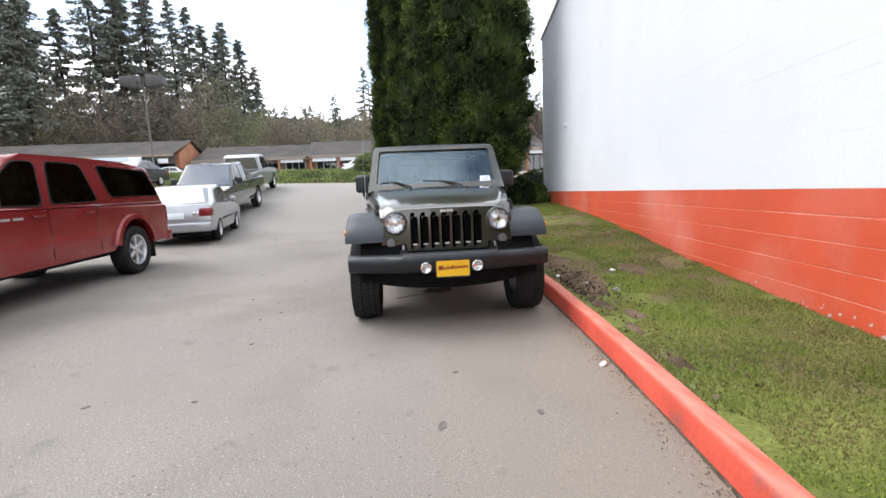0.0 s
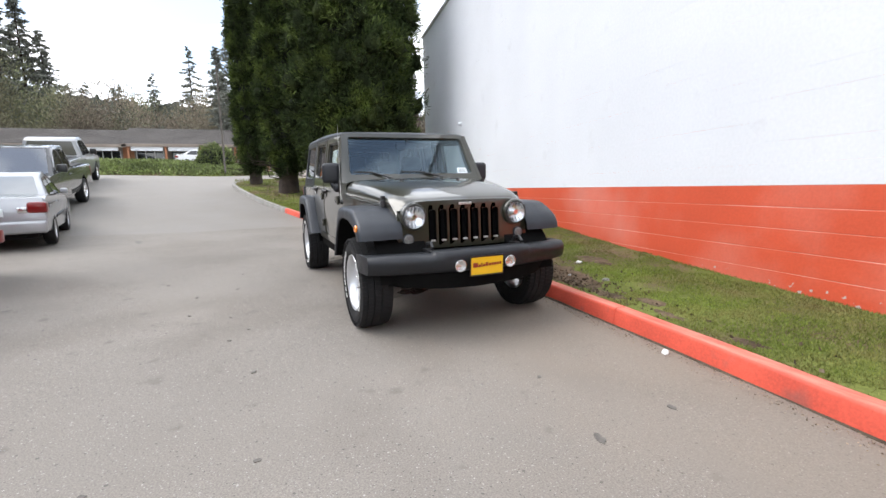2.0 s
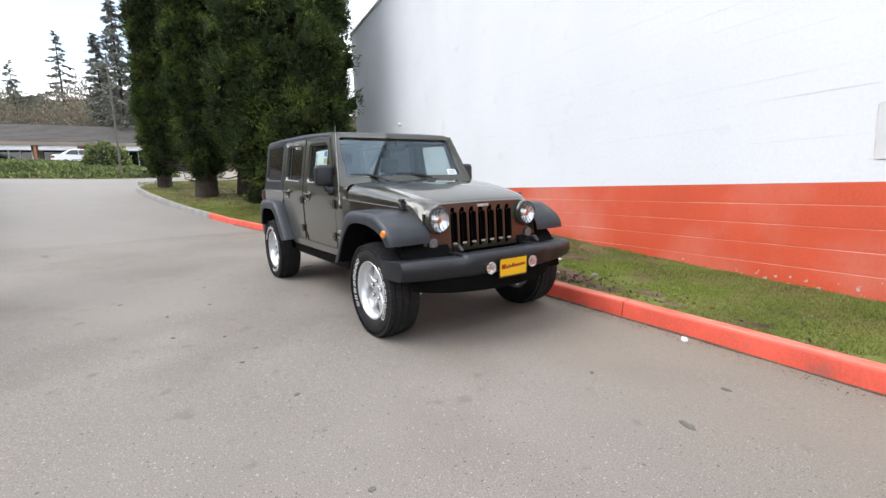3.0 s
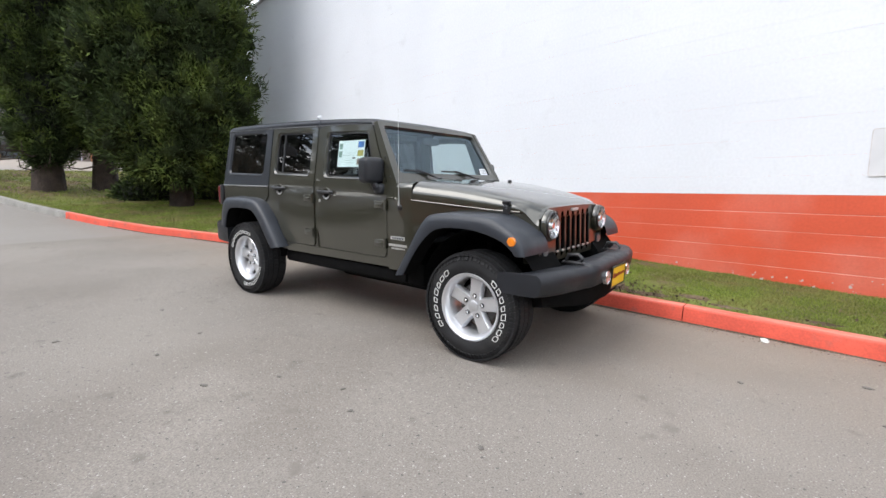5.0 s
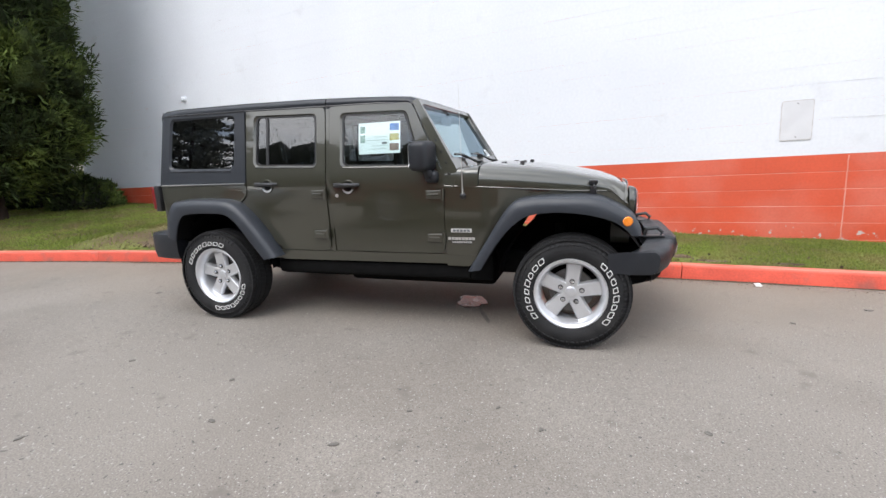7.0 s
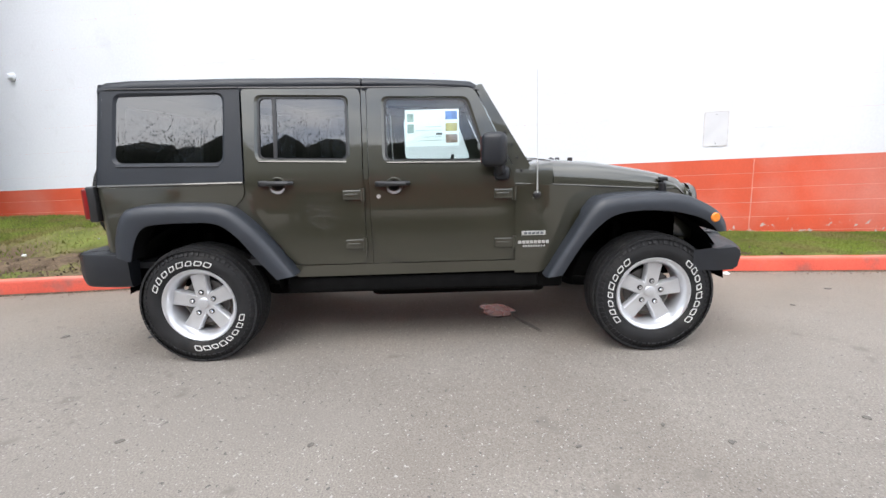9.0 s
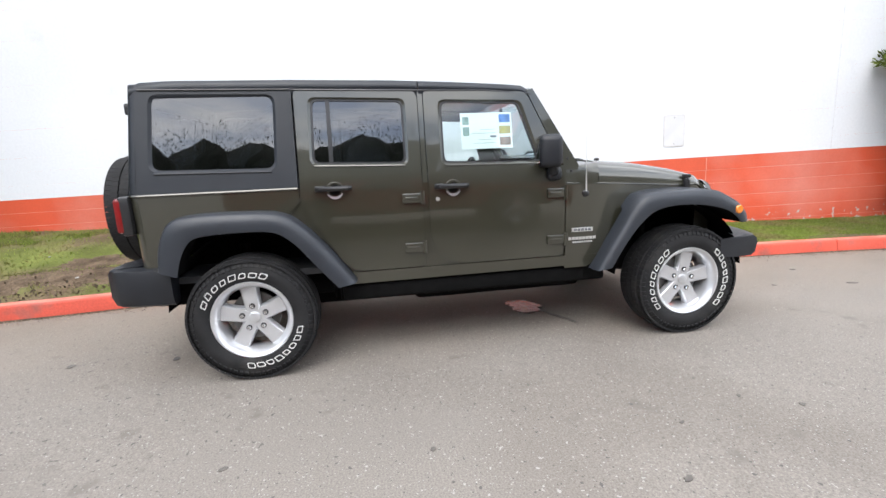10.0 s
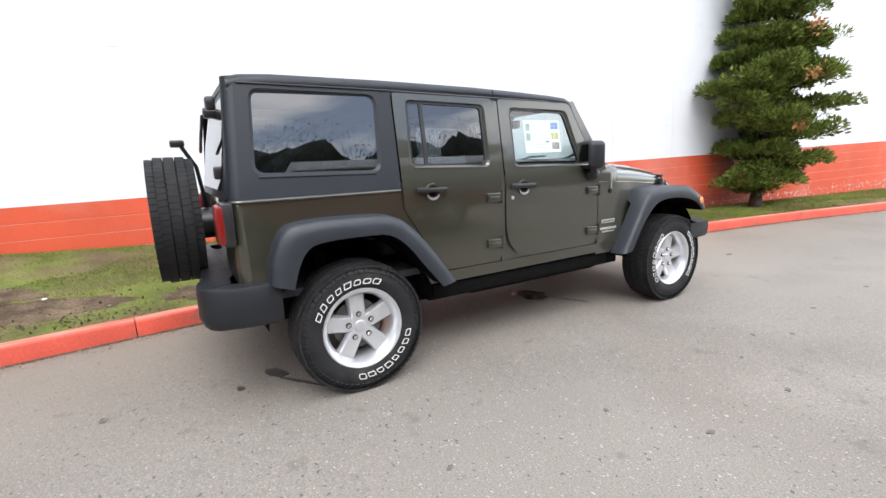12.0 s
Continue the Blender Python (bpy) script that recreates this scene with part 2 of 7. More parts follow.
paler_top(KERBRED, (0.60, 0.27, 0.20), 0.75)
KERBGREY = mat("bare kerb concrete", (0.27, 0.26, 0.24), 0.85, vary=0.2, scale=3, fine=0.15, fscale=80, bump=0.4, bscale=60, bdist=0.006)
SOIL = mat("lawn soil", (0.130, 0.094, 0.060), 0.95, spec=0.1, vary=0.3, scale=2.2, fine=0.25, fscale=40, bump=0.5, bscale=22, bdist=0.03,
           alt=(0.130, 0.150, 0.040), altscale=0.9, altlow=0.40, althigh=0.58)
GRASS = mat("short lawn grass", (0.160, 0.205, 0.040), 0.8, spec=0.12, vary=0.3, scale=0.8, flake=0.4, alt=(0.185, 0.158, 0.064), altscale=2.2, altlow=0.44, althigh=0.66)
WALLWHITE = mat("white painted block", (0.735, 0.757, 0.792), 0.62, vary=0.035, scale=0.6, fine=0.03, fscale=30, bump=0.35, bscale=28, bdist=0.004,
                alt=(0.67, 0.685, 0.71), altscale=2.5, altlow=0.62, althigh=0.8)

def red_wall_material():
    m = mat("red painted block", (0.63, 0.095, 0.042), 0.5, vary=0.09, scale=0.9, fine=0.06, fscale=40, bump=0.35, bscale=28, bdist=0.004,
            alt=(0.66, 0.205, 0.150), altscale=0.75, altlow=0.48, althigh=0.74)
    n, l = m.node_tree.nodes, m.node_tree.links
    b = n["Principled BSDF"]
    src = b.inputs["Base Color"].links[0].from_socket
    co, sep = n.new("ShaderNodeTexCoord"), n.new("ShaderNodeSeparateXYZ")
    l.new(co.outputs["Object"], sep.inputs[0])
    t = n.new("ShaderNodeTexNoise")
    t.inputs["Scale"].default_value, t.inputs["Detail"].default_value = 13.0, 6.0
    l.new(co.outputs["Object"], t.inputs["Vector"])
    # paint flaked off along the foot of the wall
    lift = n.new("ShaderNodeMapRange")
    lift.inputs["From Min"].default_value, lift.inputs["From Max"].default_value = 0.16, 0.50
    lift.inputs["To Min"].default_value, lift.inputs["To Max"].default_value = 0.14, -0.12
    l.new(sep.outputs["Z"], lift.inputs["Value"])
    add = n.new("ShaderNodeMath")
    l.new(t.outputs["Fac"], add.inputs[0]), l.new(lift.outputs["Result"], add.inputs[1])
    r = n.new("ShaderNodeMapRange")
    r.inputs["From Min"].default_value, r.inputs["From Max"].default_value = 0.725, 0.75
    l.new(add.outputs[0], r.inputs["Value"])
    x = n.new("ShaderNodeMix")
    x.data_type = "RGBA"
    x.inputs["B"].default_value = (0.52, 0.45, 0.42, 1)
    l.new(r.outputs["Result"], x.inputs["Factor"]), l.new(src, x.inputs["A"])
    l.new(x.outputs["Result"], b.inputs["Base Color"])
    return m


WALLRED = red_wall_material()
JOINT = mat("painted mortar joint", (0.68, 0.27, 0.20), 0.7, vary=0.2, scale=3, alt=(0.72, 0.42, 0.36), altscale=1.6, altlow=0.45, althigh=0.6)
BARK = mat("tree bark", (0.048, 0.034, 0.026), 0.92, vary=0.35, scale=4, fine=0.3, fscale=40, bump=0.9, bscale=16, bdist=0.04)
LEAF = mat("dark conifer foliage", (0.040, 0.058, 0.021), 0.75, vary=0.42, scale=1.6, flake=0.40, alt=(0.122, 0.162, 0.040), altscale=1.3, altlow=0.46, althigh=0.66, spec=0.12)
# clump darker than LEAF, inner core near-black: crown shade put into the colours
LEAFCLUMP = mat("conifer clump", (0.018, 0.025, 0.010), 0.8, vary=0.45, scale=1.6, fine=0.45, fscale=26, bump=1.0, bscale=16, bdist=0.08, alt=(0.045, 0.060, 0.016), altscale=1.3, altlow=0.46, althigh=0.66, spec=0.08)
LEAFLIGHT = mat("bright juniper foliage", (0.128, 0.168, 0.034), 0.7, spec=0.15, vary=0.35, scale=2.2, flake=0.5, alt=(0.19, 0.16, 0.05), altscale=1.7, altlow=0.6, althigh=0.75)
LEAFSHADE = mat("shade-dark foliage", (0.010, 0.014, 0.006), 0.9, vary=0.4, scale=3, fine=0.4, fscale=18, bump=1.0, bscale=9, bdist=0.12)
# needle colour lightened: distance haze is put into it
FIR = mat("haze-pale fir needles", (0.158, 0.166, 0.138), 0.8, vary=0.3, scale=0.2, flake=0.4)
HILLWOOD = mat("far hillside woods", (0.060, 0.068, 0.055), 0.9, vary=0.35, scale=0.10, fine=0.35, fscale=0.7, alt=(0.098, 0.086, 0.066), altscale=0.05, altlow=0.42, althigh=0.62, spec=0.1)
# woods tone is paled as well, with the distance haze mixed in
WOODS = mat("haze-pale spring woods", (0.215, 0.182, 0.140), 0.9, spec=0.1, vary=0.3, scale=0.12, flake=0.4, alt=(0.165, 0.178, 0.098), altscale=0.06, altlow=0.45, althigh=0.65)
HEDGELEAF = mat("ivy bank", (0.185, 0.225, 0.078), 0.7, vary=0.3, scale=0.7, flake=0.5)


# ---- mesh helpers ----
def part(name, bm, material, parent=None, label="", sharp=35.0):
    """Links a bmesh as one mesh object under a thing."""
    bmesh.ops.recalc_face_normals(bm, faces=bm.faces)
    for f in bm.faces:
        f.smooth = True
    for e in bm.edges:
        if len(e.link_faces) == 2 and e.calc_face_angle(0) > radians(sharp):
            e.smooth = False
    me = bpy.data.meshes.new(name)
    bm.to_mesh(me)
    bm.free()
    me.materials.append(material)
    ob = new(name, me)
    ob.parent = parent
    if label:
        ob["label"] = label
    return ob


def raw(name, verts, faces, material, parent=None, label="", smooth=False):
    """A large mesh straight from arrays."""
    me = bpy.data.meshes.new(name)
    me.from_pydata(verts, [], faces)
    me.materials.append(material)
    if smooth:
        me.polygons.foreach_set("use_smooth", [True] * len(me.polygons))
    ob = new(name, me)
    ob.parent = parent
    if label:
        ob["label"] = label
    return ob


def thing(name, m, label, category, group="", kind=""):
    ob = new(name)
    ob.empty_display_size = 0.1
    ob.matrix_basis = m
    return tagged(ob, label, category, group, kind)


def B():
    return bmesh.new()


def box(bm, x0, x1, y0, y1, z0, z1, bevel=0.0, segs=2, m=None):
    """A box, bevelled, turned by m."""
    vs = [bm.verts.new((x, y, z)) for x in (x0, x1) for y in (y0, y1) for z in (z0, z1)]
    fs = [bm.faces.new([vs[i] for i in q]) for q in ((0, 1, 3, 2), (4, 6, 7, 5), (0, 4, 5, 1), (2, 3, 7, 6), (0, 2, 6, 4), (1, 5, 7, 3))]
    got = vs
    if bevel:
        es = list({e for f in fs for e in f.edges})
        r = bmesh.ops.bevel(bm, geom=es, offset=bevel, segments=segs, profile=0.5, affect="EDGES")
        got = list({v for f in r["faces"] for v in f.verts} | {v for v in vs if v.is_valid})
    if m is not None:
        bmesh.ops.transform(bm, matrix=m, verts=got)
    return got


def rounded(pts, r, n=4):
    """A polygon with its corners rounded; r is one radius or one for each corner."""
    out, k = [], len(pts)
    for i in range(k):
        p, a, b = Vector(pts[i]), Vector(pts[i - 1]), Vector(pts[(i + 1) % k])
        ri = r[i] if isinstance(r, (list, tuple)) else r
        da, db = (a - p), (b - p)
        ri = min(ri, 0.48 * da.length, 0.48 * db.length)
        s, e = p + da.normalized() * ri, p + db.normalized() * ri
        for j in range(n + 1):
            t = j / n
            q = s.lerp(p, t).lerp(p.lerp(e, t), t)
            out.append((q.x, q.y))
    return out


def slab(bm, outline, fx, thick, side=1.0):
    """A plate in the side of a car: (y, z) outline, x from fx(z), thick inwards."""
    a = [bm.verts.new((side * fx(z), y, z)) for y, z in outline]
    b = [bm.verts.new((side * (fx(z) - thick), y, z)) for y, z in outline]
    bm.faces.new(a), bm.faces.new(b)
    for i in range(len(a)):
        j = (i + 1) % len(a)
        bm.faces.new((a[i], a[j], b[j], b[i]))


def ring(bm, outer, inner, place, thick, lip=0.0, lipin=0.0):
    """A frame between two outlines of as many points; place(u, v, d) sets a point d behind the face. lip: a sloped edge round the hole."""
    n = len(outer)
    o0 = [bm.verts.new(place(*p, 0)) for p in outer]
    i0 = [bm.verts.new(place(*p, 0)) for p in inner]
    o1 = [bm.verts.new(place(*p, thick)) for p in outer]
    rows = [o1, o0, i0]
    if lip:
        c = Vector((sum(p[0] for p in inner) / n, sum(p[1] for p in inner) / n))
        sh = []
        for p in inner:
            q = Vector(p)
            sh.append(q + (c - q).normalized() * lip)
        rows.append([bm.verts.new(place(q.x, q.y, lipin)) for q in sh])
        rows.append([bm.verts.new(place(q.x, q.y, thick)) for q in sh])
    else:
        rows.append([bm.verts.new(place(*p, thick)) for p in inner])
    rows.append(o1)
    for a, b in zip(rows, rows[1:]):
        for i in range(n):
            j = (i + 1) % n
            bm.faces.new((a[i], a[j], b[j], b[i]))


def loft(bm, rows, closed=False, caps=False):
    """Quads between rows of points."""
    vs = [[bm.verts.new(p) for p in r] for r in rows]
    for a, b in zip(vs, vs[1:]):
        for i in range(len(a) if closed else len(a) - 1):
            j = (i + 1) % len(a)
            bm.faces.new((a[i], a[j], b[j], b[i]))
    if caps:
        bm.faces.new(vs[0]), bm.faces.new(vs[-1])
    return vs


def lathe(bm, profile, segs=48, m=None, a0=0.0, a1=360.0):
    """(radius, x) profile turned about the x axis."""
    full = abs(a1 - a0) >= 360
    rows = []
    for s in range(segs if full else segs + 1):
        a = radians(a0 + (a1 - a0) * s / segs)
        rows.append([(x, r * math.cos(a), r * math.sin(a)) for r, x in profile])
    if m is not None:
        rows = [[tuple(m @ Vector(p)) for p in r] for r in rows]
    vs = [[bm.verts.new(p) for p in r] for r in rows]
    if full:
        vs.append(vs[0])
    for a, b in zip(vs, vs[1:]):
        for i in range(len(profile) - 1):
            bm.faces.new((a[i], a[i + 1], b[i + 1], b[i]))
    bmesh.ops.remove_doubles(bm, verts=[v for r in vs[:-1] for v in r if abs(v.co.y) + abs(v.co.z) < 1e-5] if m is None else [], dist=1e-5)


def tube(bm, pts, r, segs=8, caps=True):
    """A round bar along points; r is one radius or one for each point."""
    pts = [Vector(p) for p in pts]
    rows = []
    for i, p in enumerate(pts):
        d = (pts[min(i + 1, len(pts) - 1)] - pts[max(i - 1, 0)]).normalized()
        u = d.cross(Vector((0, 0, 1)))
        if u.length < 1e-3:
            u = d.cross(Vector((1, 0, 0)))
        u.normalize()
        v = d.cross(u)
        ri = r[i] if isinstance(r, (list, tuple)) else r
        rows.append([p + (u * math.cos(2 * math.pi * k / segs) + v * math.sin(2 * math.pi * k / segs)) * ri for k in range(segs)])
    loft(bm, rows, closed=True, caps=caps)


def spline(pts, n):
    """Smooth points through pts (Catmull-Rom), n to a span."""
    out = []
    for i in range(len(pts) - 1):
        p0, p1, p2, p3 = (np.array(pts[max(0, min(len(pts) - 1, k))], float) for k in (i - 1, i, i + 1, i + 2))
        for j in range(n):
            t = j / n
            out.append(tuple(0.5 * ((2 * p1) + (p2 - p0) * t + (2 * p0 - 5 * p1 + 4 * p2 - p3) * t * t + (3 * p1 - p0 - 3 * p2 + p3) * t ** 3)))
    out.append(tuple(np.array(pts[-1], float)))
    return out


def interp(x, table):
    return float(np.interp(x, [a for a, _ in table], [b for _, b in table]))


# ---- ground ----
RISE = ((-60, 0.0), (-2, 0.0), (1, 0.005), (3, 0.010), (6, 0.018), (9, 0.05), (10.8, 0.12), (13, 0.33), (15, 0.56), (17.7, 0.88), (19, 1.03), (22, 1.36), (24, 1.52), (27, 1.62), (40, 2.0), (60, 2.6), (120, 4.0), (600, 6.0))
KERB = ((-30, -6.2), (-22, -3.4), (-16, -1.7), (-12, -0.62), (-8, 0.14), (-6, 0.55), (-4, 0.865), (-2.3, 1.04), (-1, 1.135), (0.85, 1.22), (3, 1.18), (4.2, 1.07), (5, 0.97), (6.5, 0.80), (7.9, 0.55),
        (9.3, 0.26), (10.8, -0.05), (12.6, -0.56), (14.6, -1.12), (17.3, -1.72), (19.0, -1.98))
FOOT = ((-30, 0.12), (-8, 0.13), (-2, 0.185), (0, 0.235), (2, 0.34), (4, 0.44), (6, 0.50), (9, 0.50), (12.9, 0.52), (16, 0.85), (21, 1.35))
WALL_A, WALL_B, WALL_END = 3.03, 0.152, 12.9


def road_z(x, y):
    return interp(y, RISE) + 0.03 * min(max(0.0, -x - 3.0), 8.0)


def kerb_x(y):
    return interp(y, KERB)


def lawn_z(x, y):
    k = kerb_x(min(y, 19.0))
    far = WALL_A + WALL_B * y
    f = min(1.0, max(0.0, (x - k - 0.15) / max(0.5, far - k)))
    low = road_z(k, y) + 0.142
    high = max(interp(y, FOOT), low + 0.02)
    return low + (high - low) * f ** 0.8 + 0.016 * min(1.0, max(0.0, (x - k - 0.12) / 0.6)) * noise.noise((x * 1.7, y * 1.7, 0))


# road: one sheet to the horizon
xs = sorted(set([-900, -400, -200, -100, -60, -40, -30, -22, -16, -12] + [round(v, 2) for v in np.arange(-10, 6.01, 0.5)] + [8, 12, 18, 26, 40, 60, 100, 200, 400, 900]))
ys = sorted(set([-900, -400, -200, -100, -60, -40, -30, -20, -14, -10] + [round(v, 2) for v in np.arange(-8, 30.01, 0.5)] + [34, 40, 50, 60, 80, 120, 200, 400, 600, 900]))
verts = [(x, y, road_z(x, y) + 0.006 * noise.noise((x * 0.6, y * 0.6, 3.0))) for y in ys for x in xs]
faces = [(j * len(xs) + i, j * len(xs) + i + 1, (j + 1) * len(xs) + i + 1, (j + 1) * len(xs) + i) for j in range(len(ys) - 1) for i in range(len(xs) - 1)]
road = tagged(raw("road", verts, faces, ASPHALT, smooth=True), "worn pale grey asphalt road with stones and oil spots", "road", kind="structure")

# lawn between kerb and wall, and round the end of the wall
kerb_line = spline([(x, y) for y, x in KERB], 6) + spline([(-1.98, 19.0), (-1.72, 20.0), (-0.8, 20.7), (0.6, 20.95), (4, 21.0), (12, 21.2), (34, 21.6)], 6)[1:]
bm = B()
rows = []
for x, y in kerb_line:
    inner = WALL_A + WALL_B * y - 0.04
    if y > WALL_END - 0.1:
        inner = 34.0
    if y > 19.0:
        inner = 34.0
    row = []
    for f in (0, 0.04, 0.12, 0.22, 0.34, 0.48, 0.62, 0.76, 0.9, 1.0):
        px = x + 0.075 + (max(inner, x + 0.3) - x - 0.075) * (f if inner < 20 else f ** 2.2)
        row.append((px, y, lawn_z(px, min(y, 21.0))))
    rows.append(row)
loft(bm, rows)
lawn = tagged(part("lawn", bm, SOIL, sharp=80), "thin mown lawn with bare soil patches beside the kerb", "lawn", kind="structure")

# wall of painted blocks, level while the road climbs
wy = Vector((WALL_B, 1.0, -0.0205)).normalized()
wz = (Vector((0, 0, 1)) - wy * wy.z).normalized()
wx = wy.cross(wz)
WALL_M = Matrix.Translation((WALL_A, 0, 0)) @ Matrix((wx, wy, wz)).transposed().to_4x4()
W0, W1 = -16.0, WALL_END * 1.012
wall = thing("wall_east", WALL_M, "tall windowless block wall painted white over a red base", "wall", kind="structure")
bm = B()
box(bm, 0.0022, 0.30, W0, W1 - 0.006, -1.0, 6.7)
part("core", bm, JOINT, wall)
bm = B()
box(bm, -0.05, 0.34, W0, W1 + 0.05, 6.7, 6.78, 0.01)
part("coping", bm, WALLWHITE, wall)
bm = B()
box(bm, 0.31, 14.0, W1 - 0.3, W1, -1.0, 6.7, 0.0)
part("end_wall", bm, WALLWHITE, wall)


# ---- olive four-door off-road car ----
CX = 0.04
car = thing("off_road_car", pose(CX, 0, 0), "dark olive four-door off-road car with black hardtop beside the kerb", "car")


def sx(z):
    """Half width of the body side at height z."""
    up = max(0.0, z - 1.10)
    bend = up * up * 0.155 / 0.28 if up < 0.14 else (up - 0.07) * 0.155
    return 0.812 - bend - max(0.0, 0.68 - z) * 0.12


def hw(y):
    """Half width of the bonnet."""
    return 0.602 + 0.200 * min(1.0, max(0.0, (y + 0.33) / 1.05))


def onside(s, off=0.0):
    return lambda u, v, d: (s * (sx(v) + off - d), u, v)


def round_corner(s, z, y, off=0.0, r=0.055, n=6):
    """Quarter round from the body side at y towards the back."""
    w = sx(z) + off
    return [(s * (w - r + r * math.cos(radians(90 * k / n))), y + r * math.sin(radians(90 * k / n)), z) for k in range(n + 1)]


# wheels
def tyre_profile(R, rim, half):
    return [(rim, -half * 0.80), (rim + 0.012, -half * 0.92), (rim + 0.05, -half * 1.02), (R - 0.075, -half * 1.03), (R - 0.03, -half * 0.95), (R - 0.008, -half * 0.86), (R - 0.006, -half * 0.5),
            (R - 0.006, half * 0.5), (R - 0.008, half * 0.86), (R - 0.03, half * 0.95), (R - 0.075, half * 1.03), (rim + 0.05, half * 1.02), (rim + 0.012, half * 0.92), (rim, half * 0.80)]


def make_wheel(name, parent, m, R=0.386, rim=0.233, half=0.124, letters=True, label="silver five-spoke alloy wheel with all-terrain tyre"):
    """A wheel with its outer face towards -x of m."""
    root = new(name)
    root.parent, root.matrix_basis = parent, m
    root.empty_display_size = 0.1
    root["label"] = label
    bm = B()
    lathe(bm, tyre_profile(R - 0.006, rim, half), 64)
    part("tyre", bm, RUBBER, root, "black all-terrain tyre with ribbed tread")
    bm = B()
    # tread: three ribs of blocks and shoulder lugs
    for k in range(64):
        a = 2 * math.pi * k / 64
        for j, (c, w, ln, turn) in enumerate(((-0.86, 0.16, 0.034, 0.0), (-0.47, 0.19, 0.0362, 0.10), (0.0, 0.22, 0.0362, -0.10), (0.47, 0.19, 0.0362, 0.10), (0.86, 0.16, 0.034, 0.0))):
            aa = a + (0.5 if j % 2 else 0.0) * 2 * math.pi / 64
            mm = Matrix.Rotation(aa, 4, "X") @ Matrix.Translation((c * half, 0, R - 0.010 - (0.012 if abs(c) > 0.8 else 0))) @ Matrix.Rotation(turn, 4, "Z")
            vs = [bm.verts.new(mm @ Vector((x * w * half, y * ln / 2, z))) for z in (0, 0.014) for x, y in ((-1, -1), (1, -1), (1, 1), (-1, 1))]
            for q in ((4, 5, 6, 7), (0, 1, 5, 4), (1, 2, 6, 5), (2, 3, 7, 6), (3, 0, 4, 7)):
                bm.faces.new([vs[i] for i in q])
        # side lugs reaching down the shoulder
        for s in (-1, 1):
            mm = Matrix.Rotation(a, 4, "X")
            w = 0.022 if k % 2 else 0.013
            vs = [bm.verts.new(mm @ Vector((s * x * half, y * w / 2, z))) for x, z in ((0.84, R - 0.012), (0.97, R - 0.030), (1.035, R - 0.050)) for y in (-1, 1)]
            vs += [bm.verts.new(mm @ Vector((s * x * half, y * w / 2, z))) for x, z in ((0.80, R - 0.03), (0.90, R - 0.045), (0.98, R - 0.055)) for y in (-1, 1)]
            for q in ((0, 1, 3, 2), (2, 3, 5, 4), (0, 2, 8, 6), (2, 4, 10, 8), (1, 7, 9, 3), (3, 9, 11, 5), (4, 5, 11, 10)):
                bm.faces.new([vs[i] for i in q])
    tagged(part("tread", bm, RUBBER, root), kind="stuff")
    # rim barrel and lip
    bm = B()
    lathe(bm, [(rim - 0.005, half * 0.82), (rim - 0.03, half * 0.6), (rim - 0.035, -half * 0.5), (rim - 0.016, -half * 0.82), (rim - 0.004, -half * 0.93), (rim + 0.006, -half * 0.95), (rim + 0.010, -half * 0.90), (rim + 0.006, -half * 0.80)], 64)
    part("rim", bm, ALLOY, root)
    xf = -half * 0.36
    for k in range(5):
        bm = B()
        # a broad spoke, widening to the rim, bevelled, dished
        rows = []
        for r, w, dx in ((0.030, 0.034, -0.006), (0.065, 0.046, -0.012), (0.10, 0.047, -0.014), (0.15, 0.049, -0.015), (0.19, 0.053, -0.016), (rim - 0.024, 0.059, -0.014), (rim - 0.012, 0.066, -0.002)):
            x = xf + dx
            rows.append([(x + 0.045, -w - 0.004, r), (x + 0.010, -w, r), (x, -w + 0.008, r), (x + 0.004, 0, r), (x, w - 0.008, r), (x + 0.010, w, r), (x + 0.045, w + 0.004, r)])
        vs = loft(bm, rows)
        bmesh.ops.rotate(bm, verts=bm.verts, matrix=Matrix.Rotation(2 * math.pi * k / 5, 3, "X"))
        part("spoke", bm, ALLOY, root)
    bm = B()
    lathe(bm, [(0.078, xf + 0.05), (0.078, xf + 0.004), (0.070, xf - 0.006), (0.036, xf - 0.008), (0.034, xf - 0.016), (0.026, xf - 0.020), (0.001, xf - 0.021)], 40)
    part("hub", bm, ALLOY, root)
    for k in range(5):
        bm = B()
        a = 2 * math.pi * k / 5
        mm = Matrix.Translation((xf - 0.0085, -0.074 * math.sin(a), 0.074 * math.cos(a)))
        # black ring round the nut: the shade of its pocket, done in colour
        lathe(bm, [(0.0175, 0.006), (0.0175, -0.0065), (0.0155, -0.0075), (0.0145, -0.004)], 20, mm)
        lathe(bm, [(0.0145, -0.004), (0.001, -0.0045)], 20, mm)
        part("lug_pocket", bm, TRIMBLACK, root)
        bm = B()
        lathe(bm, [(0.0125, 0.0), (0.0125, -0.012), (0.008, -0.017), (0.001, -0.018)], 6, mm)
        part("lug_nut", bm, CHROME, root)
    bm = B()
    lathe(bm, [(0.15, 0.02), (0.15, 0.0), (0.08, -0.002), (0.08, -0.03), (0.001, -0.03)], 40)
    lathe(bm, [(0.15, 0.02), (0.02, 0.03)], 40)
    part("brake_disc", bm, STEEL, root)
